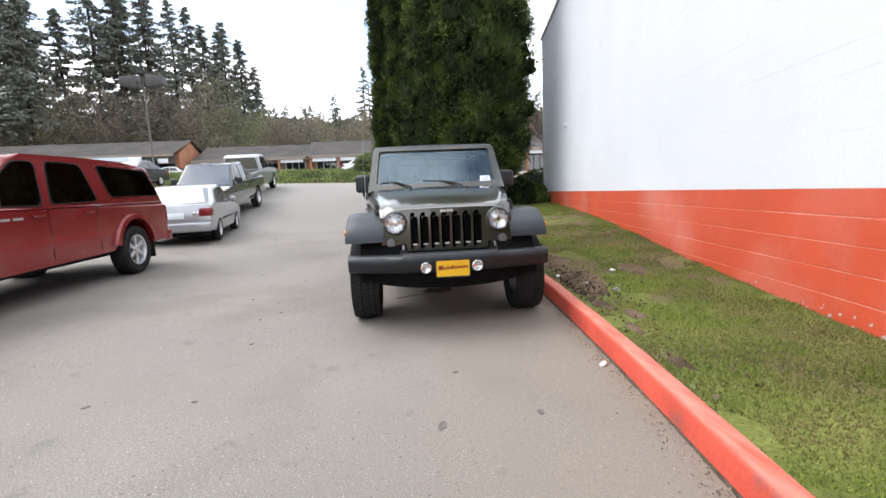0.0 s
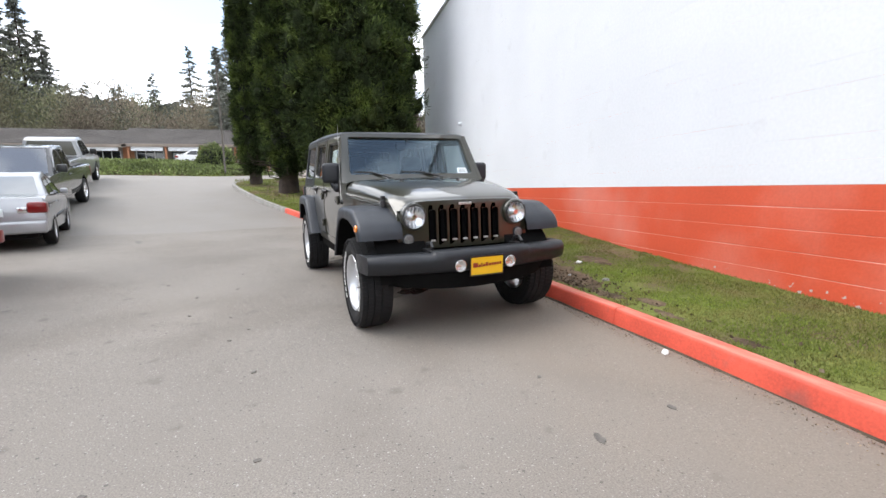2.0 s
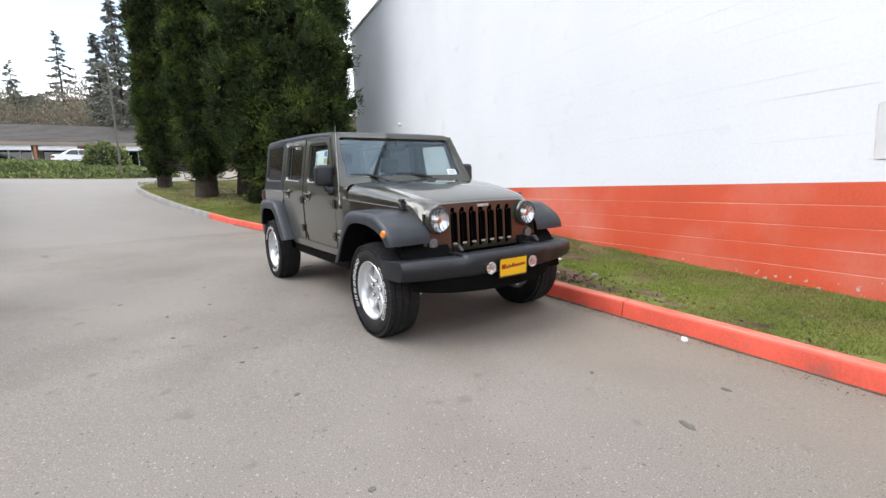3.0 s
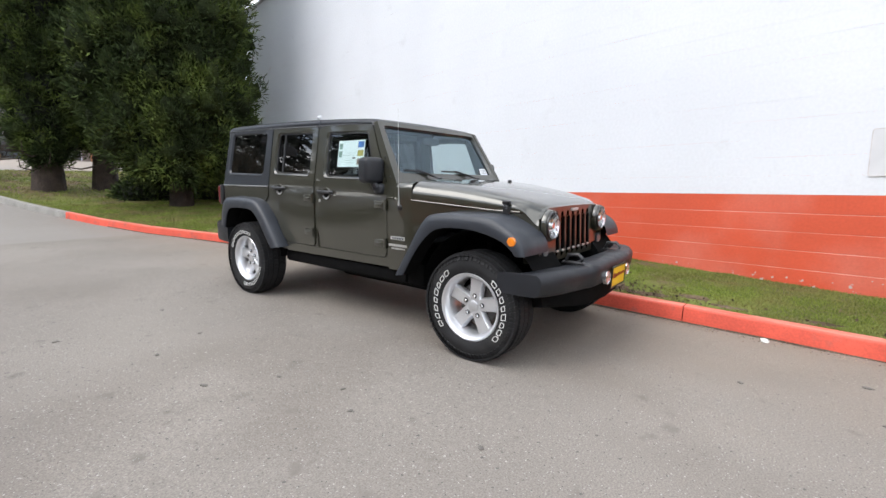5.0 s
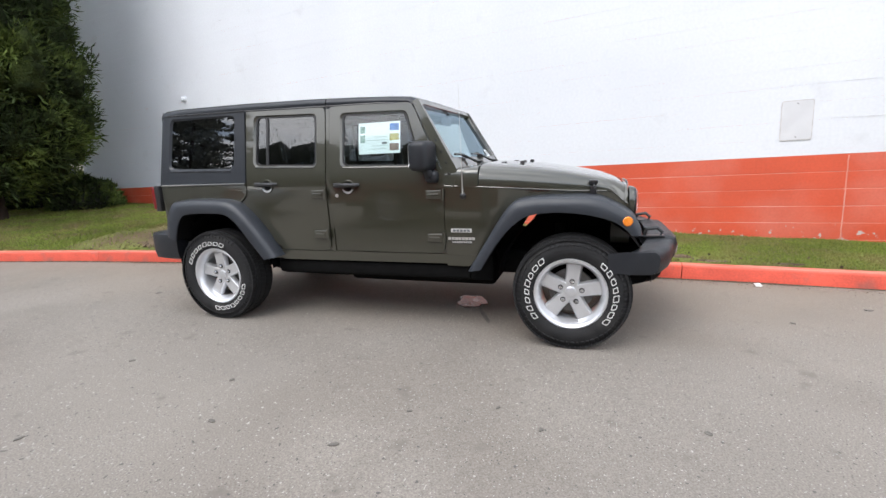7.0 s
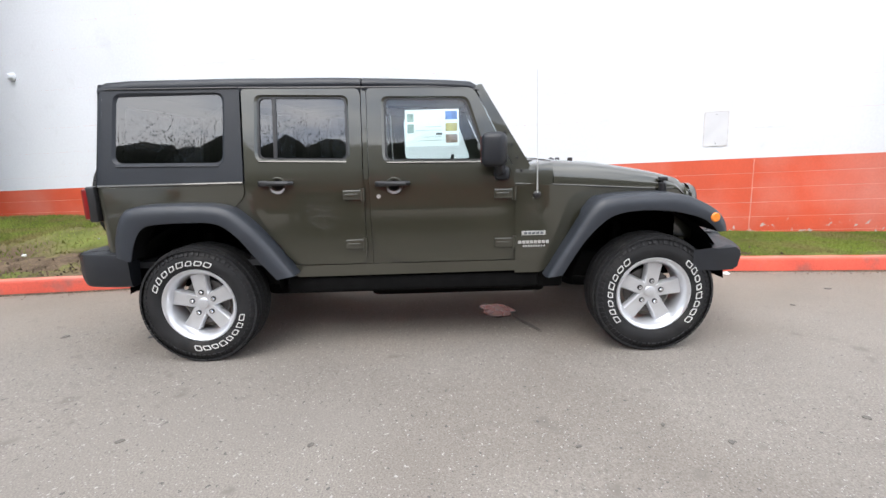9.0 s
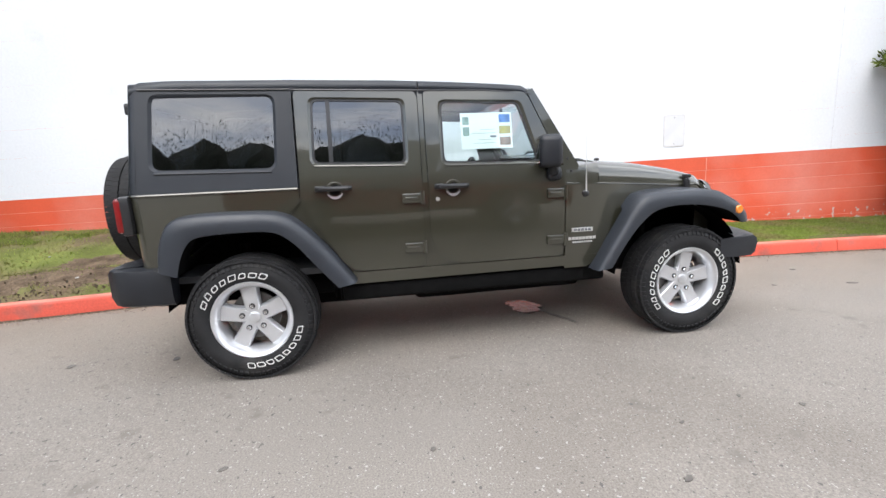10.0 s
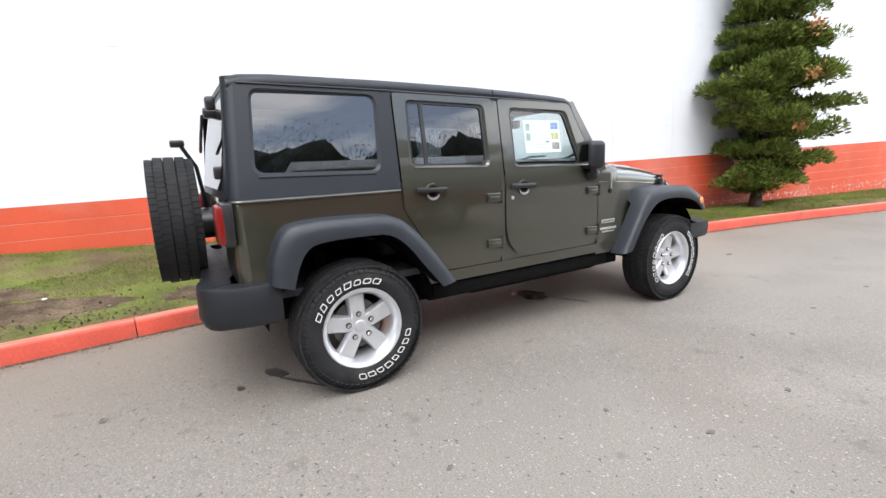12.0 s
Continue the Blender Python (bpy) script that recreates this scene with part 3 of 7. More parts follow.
    if letters:
        # raised marks in two arcs on the side wall, as plain rounded shapes
        for start, step in ((-24, 11.9), (-192, 11.5)):
            for k in range(8):
                bm = B()
                a0, rr = radians(start + k * step), R - 0.116
                w, h = radians((9.6, 10.2, 10.2, 9.6, 7.6, 9.2, 9.0, 9.6)[k]) * 0.94, 0.032
                sl = -0.28 if start > -100 else 0.28
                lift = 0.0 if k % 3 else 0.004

                def put(u, v, d, a0=a0, rr=rr, sl=sl):
                    a = a0 + u + (v - 0.018) * sl / rr
                    return (-half * 1.04 - 0.0015 + d, (rr + v) * math.sin(a), (rr + v) * math.cos(a))

                def cut(e, k=k, w=w, h=h, lift=lift):
                    # corners drawn in at one end, so that no two neighbours look alike
                    wide = (w * rr - 2 * e) / rr
                    top = wide * (0.34 if k in (2, 6) else 0.5)
                    out = [(-wide / 2, e), (wide / 2, e), (top, h + lift - e), (-top, h + lift - e)]
                    return [(p / rr, q) for p, q in rounded([(p * rr, q) for p, q in out], 0.010 if k in (0, 1, 2, 5) else 0.004, 3)]
                ring(bm, cut(0.0), cut(0.0046), put, 0.004)
                part("raised_mark", bm, LETTER, root)
    return root


front_r = make_wheel("wheel", car, pose(-0.788, 0, 0.388, -65, 0, 0))
rear_r = make_wheel("wheel", car, pose(-0.788, 2.946, 0.393, -5, 0, 0))
front_l = copy_thing(front_r, pose(0.788, 0, 0.388, 40, 0, 180))
rear_l = copy_thing(front_r, pose(0.788, 2.946, 0.393, 10, 0, 180))

# bonnet, cowl, wings
HOODTOP = ((-0.345, 1.078), (-0.32, 1.098), (-0.26, 1.124), (-0.15, 1.155), (0.0, 1.190), (0.3, 1.238), (0.635, 1.268))
HOODLOW = ((-0.335, 1.05), (0.0, 1.06), (0.635, 1.108))
def gtop(x):
    a = abs(x)
    return 1.082 - 0.012 * (a / 0.6) ** 2 if a < 0.46 else 1.075 - 0.115 * ((a - 0.46) / 0.145) ** 2


def cap(x, y):
    """The bonnet's front edge follows the rounded top of the grille."""
    return gtop(min(abs(x), 0.605)) + 0.008 + 1.0 * (y + 0.335)


rows = []
for y in (-0.335, -0.32, -0.30, -0.27, -0.22, -0.15, -0.05, 0.1, 0.3, 0.5, 0.635):
    w, zt, zb = hw(y), interp(y, HOODTOP), interp(y, HOODLOW)
    h = zt - zb
    half = [(w, zb), (w + 0.001, zb + 0.28 * h), (w - 0.010, zb + 0.50 * h), (w - 0.034, zb + 0.70 * h), (w - 0.072, zb + 0.84 * h), (w - 0.125, zb + 0.925 * h), (w * 0.62, zb + 0.975 * h), (w * 0.42, zb + 0.985 * h), (w * 0.36, zb + h), (0, zb + h * 1.03)]
    half = [(x, min(z, cap(x, y))) for x, z in half]
    rows.append([(-x, y, z) for x, z in half] + [(x, y, z) for x, z in reversed(half[:-1])])
bm = B()
vs = loft(bm, rows)
loft(bm, [rows[-1], [(x, y, z - 0.03) for x, y, z in rows[-1]]])
part("bonnet", bm, PAINT, car, "olive metallic bonnet", 50)
bm = B()
rows = []
for y in (0.64, 0.66, 0.72, 0.80, 0.88):
    w = min(0.806, hw(y) + 0.0)
    zt = 1.258 if y < 0.7 else 1.25
    half = [(w, 1.10), (w, 1.20), (w - 0.012, 1.228), (w - 0.05, zt - 0.012), (0.3, zt), (0, zt)]
    rows.append([(-x, y, z) for x, z in half] + [(x, y, z) for x, z in reversed(half[:-1])])
loft(bm, rows)
part("cowl", bm, PAINT, car, "", 50)
for s in (-1, 1):
    bm = B()
    a = []
    for y in (-0.335, -0.30, -0.26, -0.2, 0.0, 0.2, 0.35, 0.45, 0.55, 0.65, 0.72, 0.80, 0.885):
        k = min(1.0, max(0.0, (y - 0.35) / 0.37))
        k = k * k * (3 - 2 * k)
        col = []
        floor_z = interp(y, ((-0.34, 0.80), (-0.20, 0.93), (0.30, 0.93), (0.42, 0.88), (0.60, 0.62), (0.68, 0.53)))
        for z, inn in ((min(interp(y, HOODLOW), cap(hw(y), y)) - 0.006, 0.0), (max(floor_z, 0.95), 0.0), (max(floor_z, 0.80), 0.0), (max(floor_z, 0.66), 0.01), (max(floor_z, 0.53), 0.05 if floor_z < 0.6 else 0.01)):
            col.append((s * ((1 - k) * (hw(y) - 0.006 - inn) + k * (sx(z) - 0.0005)), y, z))
        a.append(col)
    loft(bm, a)
    part("wing", bm, PAINT, car)
    bm = B()
    tube(bm, [(s * hw(y), y, interp(y, HOODLOW) - 0.003) for y in (-0.22, 0.0, 0.3, 0.6)] + [(s * 0.808, 0.88, 1.118)], 0.0055, 6)
    part("bonnet_seam", bm, PAINT, car)

# grille: seven slots
def gy(z):
    return -0.372 + 0.05 * max(0, z - 0.72)


deep = []
bm = B()
slots = [(-0.297 + 0.099 * k - 0.031, -0.297 + 0.099 * k + 0.031) for k in range(7)]
edges = [-0.605, -0.585, -0.55, -0.50, -0.42, -0.345] + [e for s in slots for e in s] + [0.345, 0.42, 0.50, 0.55, 0.585, 0.605]
zs0, zs1 = 0.742, 1.010
for x0, x1 in zip(edges, edges[1:]):
    hole = any(abs(x0 - s[0]) < 1e-6 for s in slots)
    def quad(z0a, z1a, z0b, z1b):
        bm.faces.new([bm.verts.new(p) for p in ((x0, gy(z0a), z0a), (x1, gy(z0b), z0b), (x1, gy(z1b), z1b), (x0, gy(z1a), z1a))])
    quad(0.69, zs0, 0.69, zs0)
    quad(zs1, gtop(x0), zs1, gtop(x1))
    if not hole:
        quad(zs0, zs1, zs0, zs1)
    else:
        rim_pts = rounded([(x0, zs0), (x1, zs0), (x1, zs1), (x0, zs1)], 0.026, 4)
        n = len(rim_pts)
        a = [bm.verts.new((x, gy(z), z)) for x, z in rim_pts]
        mid = Vector(((x0 + x1) / 2, (zs0 + zs1) / 2))
        b = [bm.verts.new((mid.x + (x - mid.x) * 0.94, gy(z) + 0.006, mid.y + (z - mid.y) * 0.985)) for x, z in rim_pts]
        for i in range(n):
            bm.faces.new((a[i], a[(i + 1) % n], b[(i + 1) % n], b[i]))
        deep.append([(mid.x + (x - mid.x) * 0.935, gy(z) + 0.0065, mid.y + (z - mid.y) * 0.984) for x, z in rim_pts])
        corner = [(x0, zs0), (x1, zs0), (x1, zs1), (x0, zs1)]
        for c, (x, z) in enumerate(corner):
            cv = bm.verts.new((x, gy(z), z))
            for i in range(c * 5, c * 5 + 4):
                bm.faces.new((cv, a[i], a[i + 1]))
    quad_top = [(x0, gy(1.05), gtop(x0)), (x1, gy(1.05), gtop(x1)), (x1, gy(1.05) + 0.02, gtop(x1) + 0.010), (x0, gy(1.05) + 0.02, gtop(x0) + 0.010)]
    bm.faces.new([bm.verts.new(p) for p in quad_top])
for s in (-1, 1):
    bm.faces.new([bm.verts.new(p) for p in ((s * 0.605, gy(0.69), 0.69), (s * 0.605, gy(0.96), 0.96), (s * 0.605, -0.25, 0.96), (s * 0.605, -0.25, 0.69))])
bmesh.ops.remove_doubles(bm, verts=bm.verts, dist=1e-4)
part("grille", bm, PAINT, car, "olive grille with seven upright slots", 40)
# slot walls and radiator near-black, for the shade inside the grille
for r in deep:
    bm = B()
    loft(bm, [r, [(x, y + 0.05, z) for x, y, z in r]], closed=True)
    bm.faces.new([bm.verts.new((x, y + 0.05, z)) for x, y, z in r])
    part("grille_slot", bm, SHADEBLACK, car)
    # sky glint on the slot's lower sill, drawn as a silver pill
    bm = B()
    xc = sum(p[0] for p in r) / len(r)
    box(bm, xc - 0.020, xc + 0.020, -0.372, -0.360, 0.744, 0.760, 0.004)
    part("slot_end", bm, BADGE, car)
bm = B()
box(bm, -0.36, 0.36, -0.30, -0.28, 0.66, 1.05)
part("radiator", bm, SHADEBLACK, car)
# nameplate over the grille, plain bars
for x0, w in ((-0.056, 0.026), (-0.024, 0.022), (0.006, 0.022), (0.034, 0.026)):
    bm = B()
    box(bm, x0, x0 + w, -0.368, -0.353, 1.040, 1.062, 0.003)
    part("nameplate_bar", bm, BADGE, car)
for s in (-1, 1):
    lamp = new("headlight")
    lamp.parent, lamp.matrix_basis = car, pose(s * 0.475, -0.386, 0.958, 0, 0, 90)
    bm = B()
    lathe(bm, [(0.112, 0.02), (0.111, -0.006), (0.107, -0.012), (0.100, -0.014)], 40)
    part("bezel", bm, PAINT, lamp)
    bm = B()
    lathe(bm, [(0.101, -0.012), (0.100, -0.026), (0.092, -0.028), (0.088, -0.020)], 40)
    part("lamp_ring", bm, TRIMBLACK, lamp)
    bm = B()
    lathe(bm, [(0.090, -0.026), (0.083, -0.016), (0.068, -0.002), (0.048, 0.008), (0.026, 0.012), (0.001, 0.013)], 40)
    part("reflector", bm, LAMPBOWL, lamp)
    for k in range(6):
        bm = B()
        x = -0.070 + 0.028 * k
        zz = math.sqrt(0.083 ** 2 - x * x)
        tube(bm, [(-0.022, x, -zz), (-0.008 + 0.02 * (abs(x) < 0.05), x, -zz * 0.45)], 0.0028, 5)
        tube(bm, [(-0.022, x, zz), (-0.008 + 0.02 * (abs(x) < 0.05), x, zz * 0.45)], 0.0028, 5)
        part("reflector_rib", bm, TRIMBLACK, lamp)
    bm = B()
    lathe(bm, [(0.026, 0.012), (0.026, -0.016), (0.020, -0.022), (0.001, -0.023)], 20)
    part("bulb_shield", bm, CHROME, lamp)
    bm = B()
    lathe(bm, [(0.091, -0.025), (0.082, -0.034), (0.055, -0.043), (0.03, -0.047), (0.001, -0.048)], 40)
    part("lens", bm, LENS, lamp).visible_shadow = False
    turn = new("turn_signal")
    turn.parent, turn.matrix_basis = car, pose(s * 0.518, -0.374, 0.776, 0, 0, 90)
    bm = B()
    lathe(bm, [(0.048, 0.01), (0.048, -0.006), (0.040, -0.008)], 28)
    part("bezel", bm, PLASTIC, turn)
    bm = B()
    lathe(bm, [(0.041, -0.006), (0.03, -0.009), (0.001, -0.010)], 28)
    part("lens", bm, mat("pale signal lens", (0.17, 0.17, 0.166), 0.30, 0.1, vary=0.35, scale=60, coat=0.3) if s < 0 else bpy.data.materials["pale signal lens"], turn)

# flares
def flare(bm, s, outer, inner, body, n=5):
    o, i = spline(outer, n), spline(inner, n)
    rows = []
    for (y, z), (yi, zi) in zip(o, i):
        xb = body(y)
        cy, cz = (yi - y), (zi - z)
        rows.append([(s * xb, y, z), (s * (xb + (0.90 - xb) * 0.6), y, z - 0.002), (s * 0.905, y + cy * 0.04, z + cz * 0.04), (s * 0.925, y + cy * 0.14, z + cz * 0.14), (s * 0.935, y + cy * 0.5, z + cz * 0.5), (s * 0.938, y + cy * 0.9, z + cz * 0.9),
                     (s * 0.934, yi, zi), (s * 0.922, yi - cy * 0.03, zi - cz * 0.03)])
    loft(bm, rows)
    for r in (rows[0], rows[-1]):
        bm.faces.new([bm.verts.new(p) for p in r])


def flare_liner(bm, s, outer, inner, body, n=5):
    """The underside of a flare, from its lip back to the body, its shade painted near-black."""
    rows = []
    for (y, z), (yi, zi) in zip(spline(outer, n), spline(inner, n)):
        rows.append([(s * 0.9225, yi - (yi - y) * 0.03, zi - (zi - z) * 0.03), (s * (body(y) + 0.06), yi - (yi - y) * 0.14, zi - (zi - z) * 0.14), (s * (body(y) - 0.03), yi - (yi - y) * 0.05, zi - (zi - z) * 0.05)])
    loft(bm, rows)


REARO = [(3.43, 0.735), (3.41, 0.877), (3.344, 1.012), (3.226, 1.050), (2.962, 1.054), (2.73, 1.036), (2.600, 0.955), (2.45, 0.785), (2.3, 0.58)]
REARI = [(3.318, 0.700), (3.280, 0.82), (3.222, 0.905), (3.13, 0.932), (2.92, 0.938), (2.76, 0.925), (2.650, 0.850), (2.53, 0.70), (2.415, 0.560)]
FRONTO = [(0.702, 0.521), (0.547, 0.772), (0.408, 0.983), (0.284, 1.031), (0.062, 1.038), (-0.149, 1.031), (-0.255, 0.99), (-0.365, 0.925), (-0.415, 0.86), (-0.43, 0.795)]
FRONTI = [(0.600, 0.540), (0.478, 0.735), (0.363, 0.862), (0.268, 0.918), (0.128, 0.938), (-0.015, 0.934), (-0.14, 0.915), (-0.255, 0.880), (-0.325, 0.835), (-0.365, 0.792)]
for s in (-1, 1):
    bm = B()
    flare(bm, s, REARO, REARI, lambda y: 0.795)
    part("rear_flare", bm, PLASTIC, car, "grey-black plastic wheel flare", 60)
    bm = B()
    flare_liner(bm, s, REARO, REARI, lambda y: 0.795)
    part("flare_liner", bm, SHADEBLACK, car)
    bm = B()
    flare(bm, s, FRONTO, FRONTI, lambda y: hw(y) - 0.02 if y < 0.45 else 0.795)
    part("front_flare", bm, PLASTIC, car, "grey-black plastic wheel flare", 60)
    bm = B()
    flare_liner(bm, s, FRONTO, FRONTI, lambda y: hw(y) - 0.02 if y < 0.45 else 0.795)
    part("flare_liner", bm, SHADEBLACK, car)
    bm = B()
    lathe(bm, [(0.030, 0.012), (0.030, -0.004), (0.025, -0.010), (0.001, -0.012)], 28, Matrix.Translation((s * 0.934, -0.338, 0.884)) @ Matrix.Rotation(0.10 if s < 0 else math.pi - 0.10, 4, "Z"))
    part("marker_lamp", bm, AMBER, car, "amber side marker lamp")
    # housings take the near-black too: arch shade as colour
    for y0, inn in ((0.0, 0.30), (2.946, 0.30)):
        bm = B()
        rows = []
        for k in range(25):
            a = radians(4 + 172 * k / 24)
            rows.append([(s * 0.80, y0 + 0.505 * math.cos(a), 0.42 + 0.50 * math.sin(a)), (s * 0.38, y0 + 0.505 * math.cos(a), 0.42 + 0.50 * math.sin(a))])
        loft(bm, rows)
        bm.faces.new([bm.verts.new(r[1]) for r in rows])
        part("wheel_housing", bm, SHADEBLACK, car)

# body sides, doors
DOORF = rounded([(0.892, 0.625), (1.812, 0.625), (1.812, 1.17), (0.892, 1.17)], [0.07, 0.26, 0.001, 0.001], 8)
DOORR = rounded([(2.335, 0.625), (1.852, 0.625), (1.852, 1.17), (2.600, 1.17), (2.600, 1.06)], [0.10, 0.06, 0.001, 0.001, 0.02], 6)
for s in (-1, 1):
    bm = B()
    slab(bm, [(0.80, 0.552), (2.42, 0.545), (2.62, 0.93), (3.29, 0.95), (3.40, 0.745), (3.495, 0.745), (3.505, 1.162), (0.80, 1.162)], lambda z: sx(z) - 0.012, 0.03, s)
    part("tub_side", bm, PAINT, car)
    bm = B()
    slab(bm, rounded([(2.612, 1.166), (2.612, 1.08), (2.70, 1.0), (3.26, 1.0), (3.375, 0.742), (3.502, 0.742), (3.512, 1.166)], [0.001, 0.10, 0.05, 0.05, 0.01, 0.001, 0.001], 4), sx, 0.012, s)
    part("quarter_panel", bm, PAINT, car)
    bm = B()
    loft(bm, [round_corner(s, z, 3.502 + 0.010 * (z - 0.742) / 0.424) for z in (0.742, 0.85, 0.95, 1.05, 1.10, 1.135, 1.166)])
    part("corner_panel", bm, PAINT, car)
    bm = B()
    slab(bm, [(0.62, 0.548), (2.32, 0.540), (2.34, 0.6185), (0.62, 0.6185)], sx, 0.02, s)
    part("sill_panel", bm, PAINT, car)
    bm = B()
    tube(bm, [(s * (sx(1.168) + 0.001), y, 1.169) for y in (2.615, 3.0, 3.4, 3.512)] + [(x + s * 0.001, y, 1.169) for x, y, z in round_corner(s, 1.168, 3.512)], 0.0095, 8)
    part("tub_lip", bm, PAINT, car)
    for nm, low, quad, hole, hx in (
            ("front_door", DOORF, [(0.905, 1.235), (1.812, 1.235), (1.812, 1.735), (1.135, 1.722)], [(1.045, 1.262), (1.722, 1.275), (1.722, 1.682), (1.172, 1.668)], None),
            ("rear_door", DOORR, [(1.852, 1.235), (2.600, 1.235), (2.600, 1.752), (1.852, 1.736)], [(1.928, 1.284), (2.532, 1.304), (2.520, 1.712), (1.928, 1.694)], 2.405)):
        door = new(nm)
        door.parent = car
        door["label"] = "olive door with black handle" if nm == "front_door" else "olive rear door with dark tinted pane"
        bm = B()
        slab(bm, [(y, min(z, 1.10)) for y, z in low], sx, 0.04, s)
        lo = [p for p in low if p[1] > 1.169]
        y0, y1 = min(p[0] for p in lo), max(p[0] for p in lo)
        loft(bm, [[(s * sx(z), y0, z), (s * sx(z), y1, z)] for z in (1.10, 1.125, 1.15, 1.175, 1.20, 1.22, 1.236)])
        ring(bm, rounded(quad, [0.001, 0.001, 0.03, 0.05], 5), rounded(hole, 0.045, 5), onside(s), 0.05, 0.016, 0.014)
        part("door_skin", bm, PAINT, door, "", 14)
        bm = B()
        (ya, za), (yb, zb) = hole[0], hole[1]
        tube(bm, [(s * (sx(za + (zb - za) * q) + 0.0015), ya + (yb - ya) * q, za + (zb - za) * q - 0.004) for q in (0.04, 0.35, 0.65, 0.96)], 0.0065, 8)
        part("window_ledge", bm, PAINT, door)
        bm = B()
        grow = [(y, z) for y, z in rounded(hole, 0.045, 5)]
        shrink = []
        cy, cz = sum(p[0] for p in grow) / len(grow), sum(p[1] for p in grow) / len(grow)
        for y, z in grow:
            v = Vector((cy - y, cz - z)).normalized()
            shrink.append((y + v.x * 0.030, z + v.y * 0.030))
        edge = [(y + (b[0] - y) * 0.5, z + (b[1] - z) * 0.5) for (y, z), b in zip(grow, shrink)]
        ring(bm, edge, shrink, onside(s, -0.016), 0.02)
        part("window_seal", bm, TRIMBLACK, door)
        bm = B()
        bm.faces.new([bm.verts.new((s * (sx(z) - 0.026), y, z)) for y, z in shrink])
        part("window_pane", bm, CLEAR if nm == "front_door" else TINT, door)
        if hx:
            bm = B()
            for k in range(1):
                slab(bm, [(hx - 0.012, 1.30), (hx + 0.012, 1.30), (hx + 0.010, 1.70), (hx - 0.014, 1.70)], lambda z: sx(z) - 0.018, 0.012, s)
            part("window_divider", bm, TRIMBLACK, door)
        # handle: paddle, cup ring, black disc painted in for the cup's shade
        hy, hz = (1.655, 1.128) if nm == "front_door" else (2.395, 1.148)
        bm = B()
        tube(bm, [(s * (sx(hz) + 0.006), hy - 0.095, hz + 0.012), (s * (sx(hz) + 0.030), hy - 0.075, hz + 0.012), (s * (sx(hz) + 0.034), hy + 0.05, hz + 0.012), (s * (sx(hz) + 0.026), hy + 0.085, hz + 0.012), (s * (sx(hz) + 0.004), hy + 0.105, hz + 0.012)], [0.014, 0.016, 0.016, 0.02, 0.018], 10)
        box(bm, s * (sx(hz)) - 0.004, s * (sx(hz)) + s * 0.02, hy + 0.06, hy + 0.12, hz - 0.006, hz + 0.03, 0.006)
        part("door_handle", bm, TRIMBLACK, door, "black paddle handle")
        bm = B()
        lathe(bm, [(0.056, 0.003), (0.053, -0.008), (0.046, -0.009), (0.036, -0.001), (0.001, 0.0)], 28, Matrix.Translation((s * (sx(hz) + 0.0015), hy, hz - 0.004)) @ Matrix.Rotation(0 if s < 0 else math.pi, 4, "Z"))
        part("handle_cup", bm, PAINT, door)
        bm = B()
        lathe(bm, [(0.035, 0.0005), (0.035, -0.0022), (0.001, -0.0024)], 28, Matrix.Translation((s * (sx(hz) + 0.0015), hy, hz + 0.004)) @ Matrix.Rotation(0 if s < 0 else math.pi, 4, "Z"))
        part("cup_recess", bm, SHADEBLACK, door)
        # silver crescent: the sky's reflection in the painted cup, drawn as a part
        bm = B()
        arc = [radians(q) for q in range(-158, -21, 8)]
        ring(bm, [(hy + 0.050 * math.cos(q), hz - 0.004 + 0.050 * math.sin(q)) for q in arc] + [(hy + 0.044 * math.cos(q), hz - 0.004 + 0.034 * math.sin(q)) for q in reversed(arc)],
             [(hy + 0.0485 * math.cos(q), hz - 0.0035 + 0.047 * math.sin(q)) for q in arc] + [(hy + 0.0455 * math.cos(q), hz - 0.0045 + 0.037 * math.sin(q)) for q in reversed(arc)], onside(s, 0.0105), 0.004)
        bm.faces.new([bm.verts.new((s * (sx(q) + 0.0095), p, q)) for p, q in [(hy + 0.049 * math.cos(q), hz - 0.004 + 0.049 * math.sin(q)) for q in arc] + [(hy + 0.045 * math.cos(q), hz - 0.004 + 0.035 * math.sin(q)) for q in reversed(arc)]])
        part("cup_lip", bm, ALLOY, door, "sky glint on the lower lip of the handle cup, drawn in silver")
        if nm == "front_door":
            bm = B()
            lathe(bm, [(0.013, 0.0), (0.013, -0.006), (0.001, -0.007)], 16, Matrix.Translation((s * sx(1.06), 1.757, 1.06)) @ Matrix.Rotation(0 if s < 0 else math.pi, 4, "Z"))
            part("door_lock", bm, BADGE, door)
        for hz2 in ((1.058, 0.742) if nm == "front_door" else (1.075, 0.757)):
            fy = 0.905 if nm == "front_door" else 1.868
            bm = B()
            box(bm, s * 0.806, s * 0.832, fy - 0.012, fy + 0.115, hz2 - 0.030, hz2 + 0.030, 0.007)
            box(bm, s * 0.806, s * 0.836, fy + 0.02, fy + 0.10, hz2 - 0.008, hz2 + 0.008, 0.004)
            tube(bm, [(s * 0.828, fy - 0.012, hz2 - 0.042), (s * 0.828, fy - 0.012, hz2 + 0.042)], 0.013, 10)
            part("hinge", bm, PAINT, door)
    # a-pillar side
    bm = B()
    slab(bm, [(0.815, 1.10), (0.900, 1.10), (0.897, 1.235), (1.128, 1.728), (1.085, 1.742), (0.79, 1.235)], lambda z: sx(z) - 0.004, 0.04, s)
    part("screen_pillar", bm, PAINT, car)
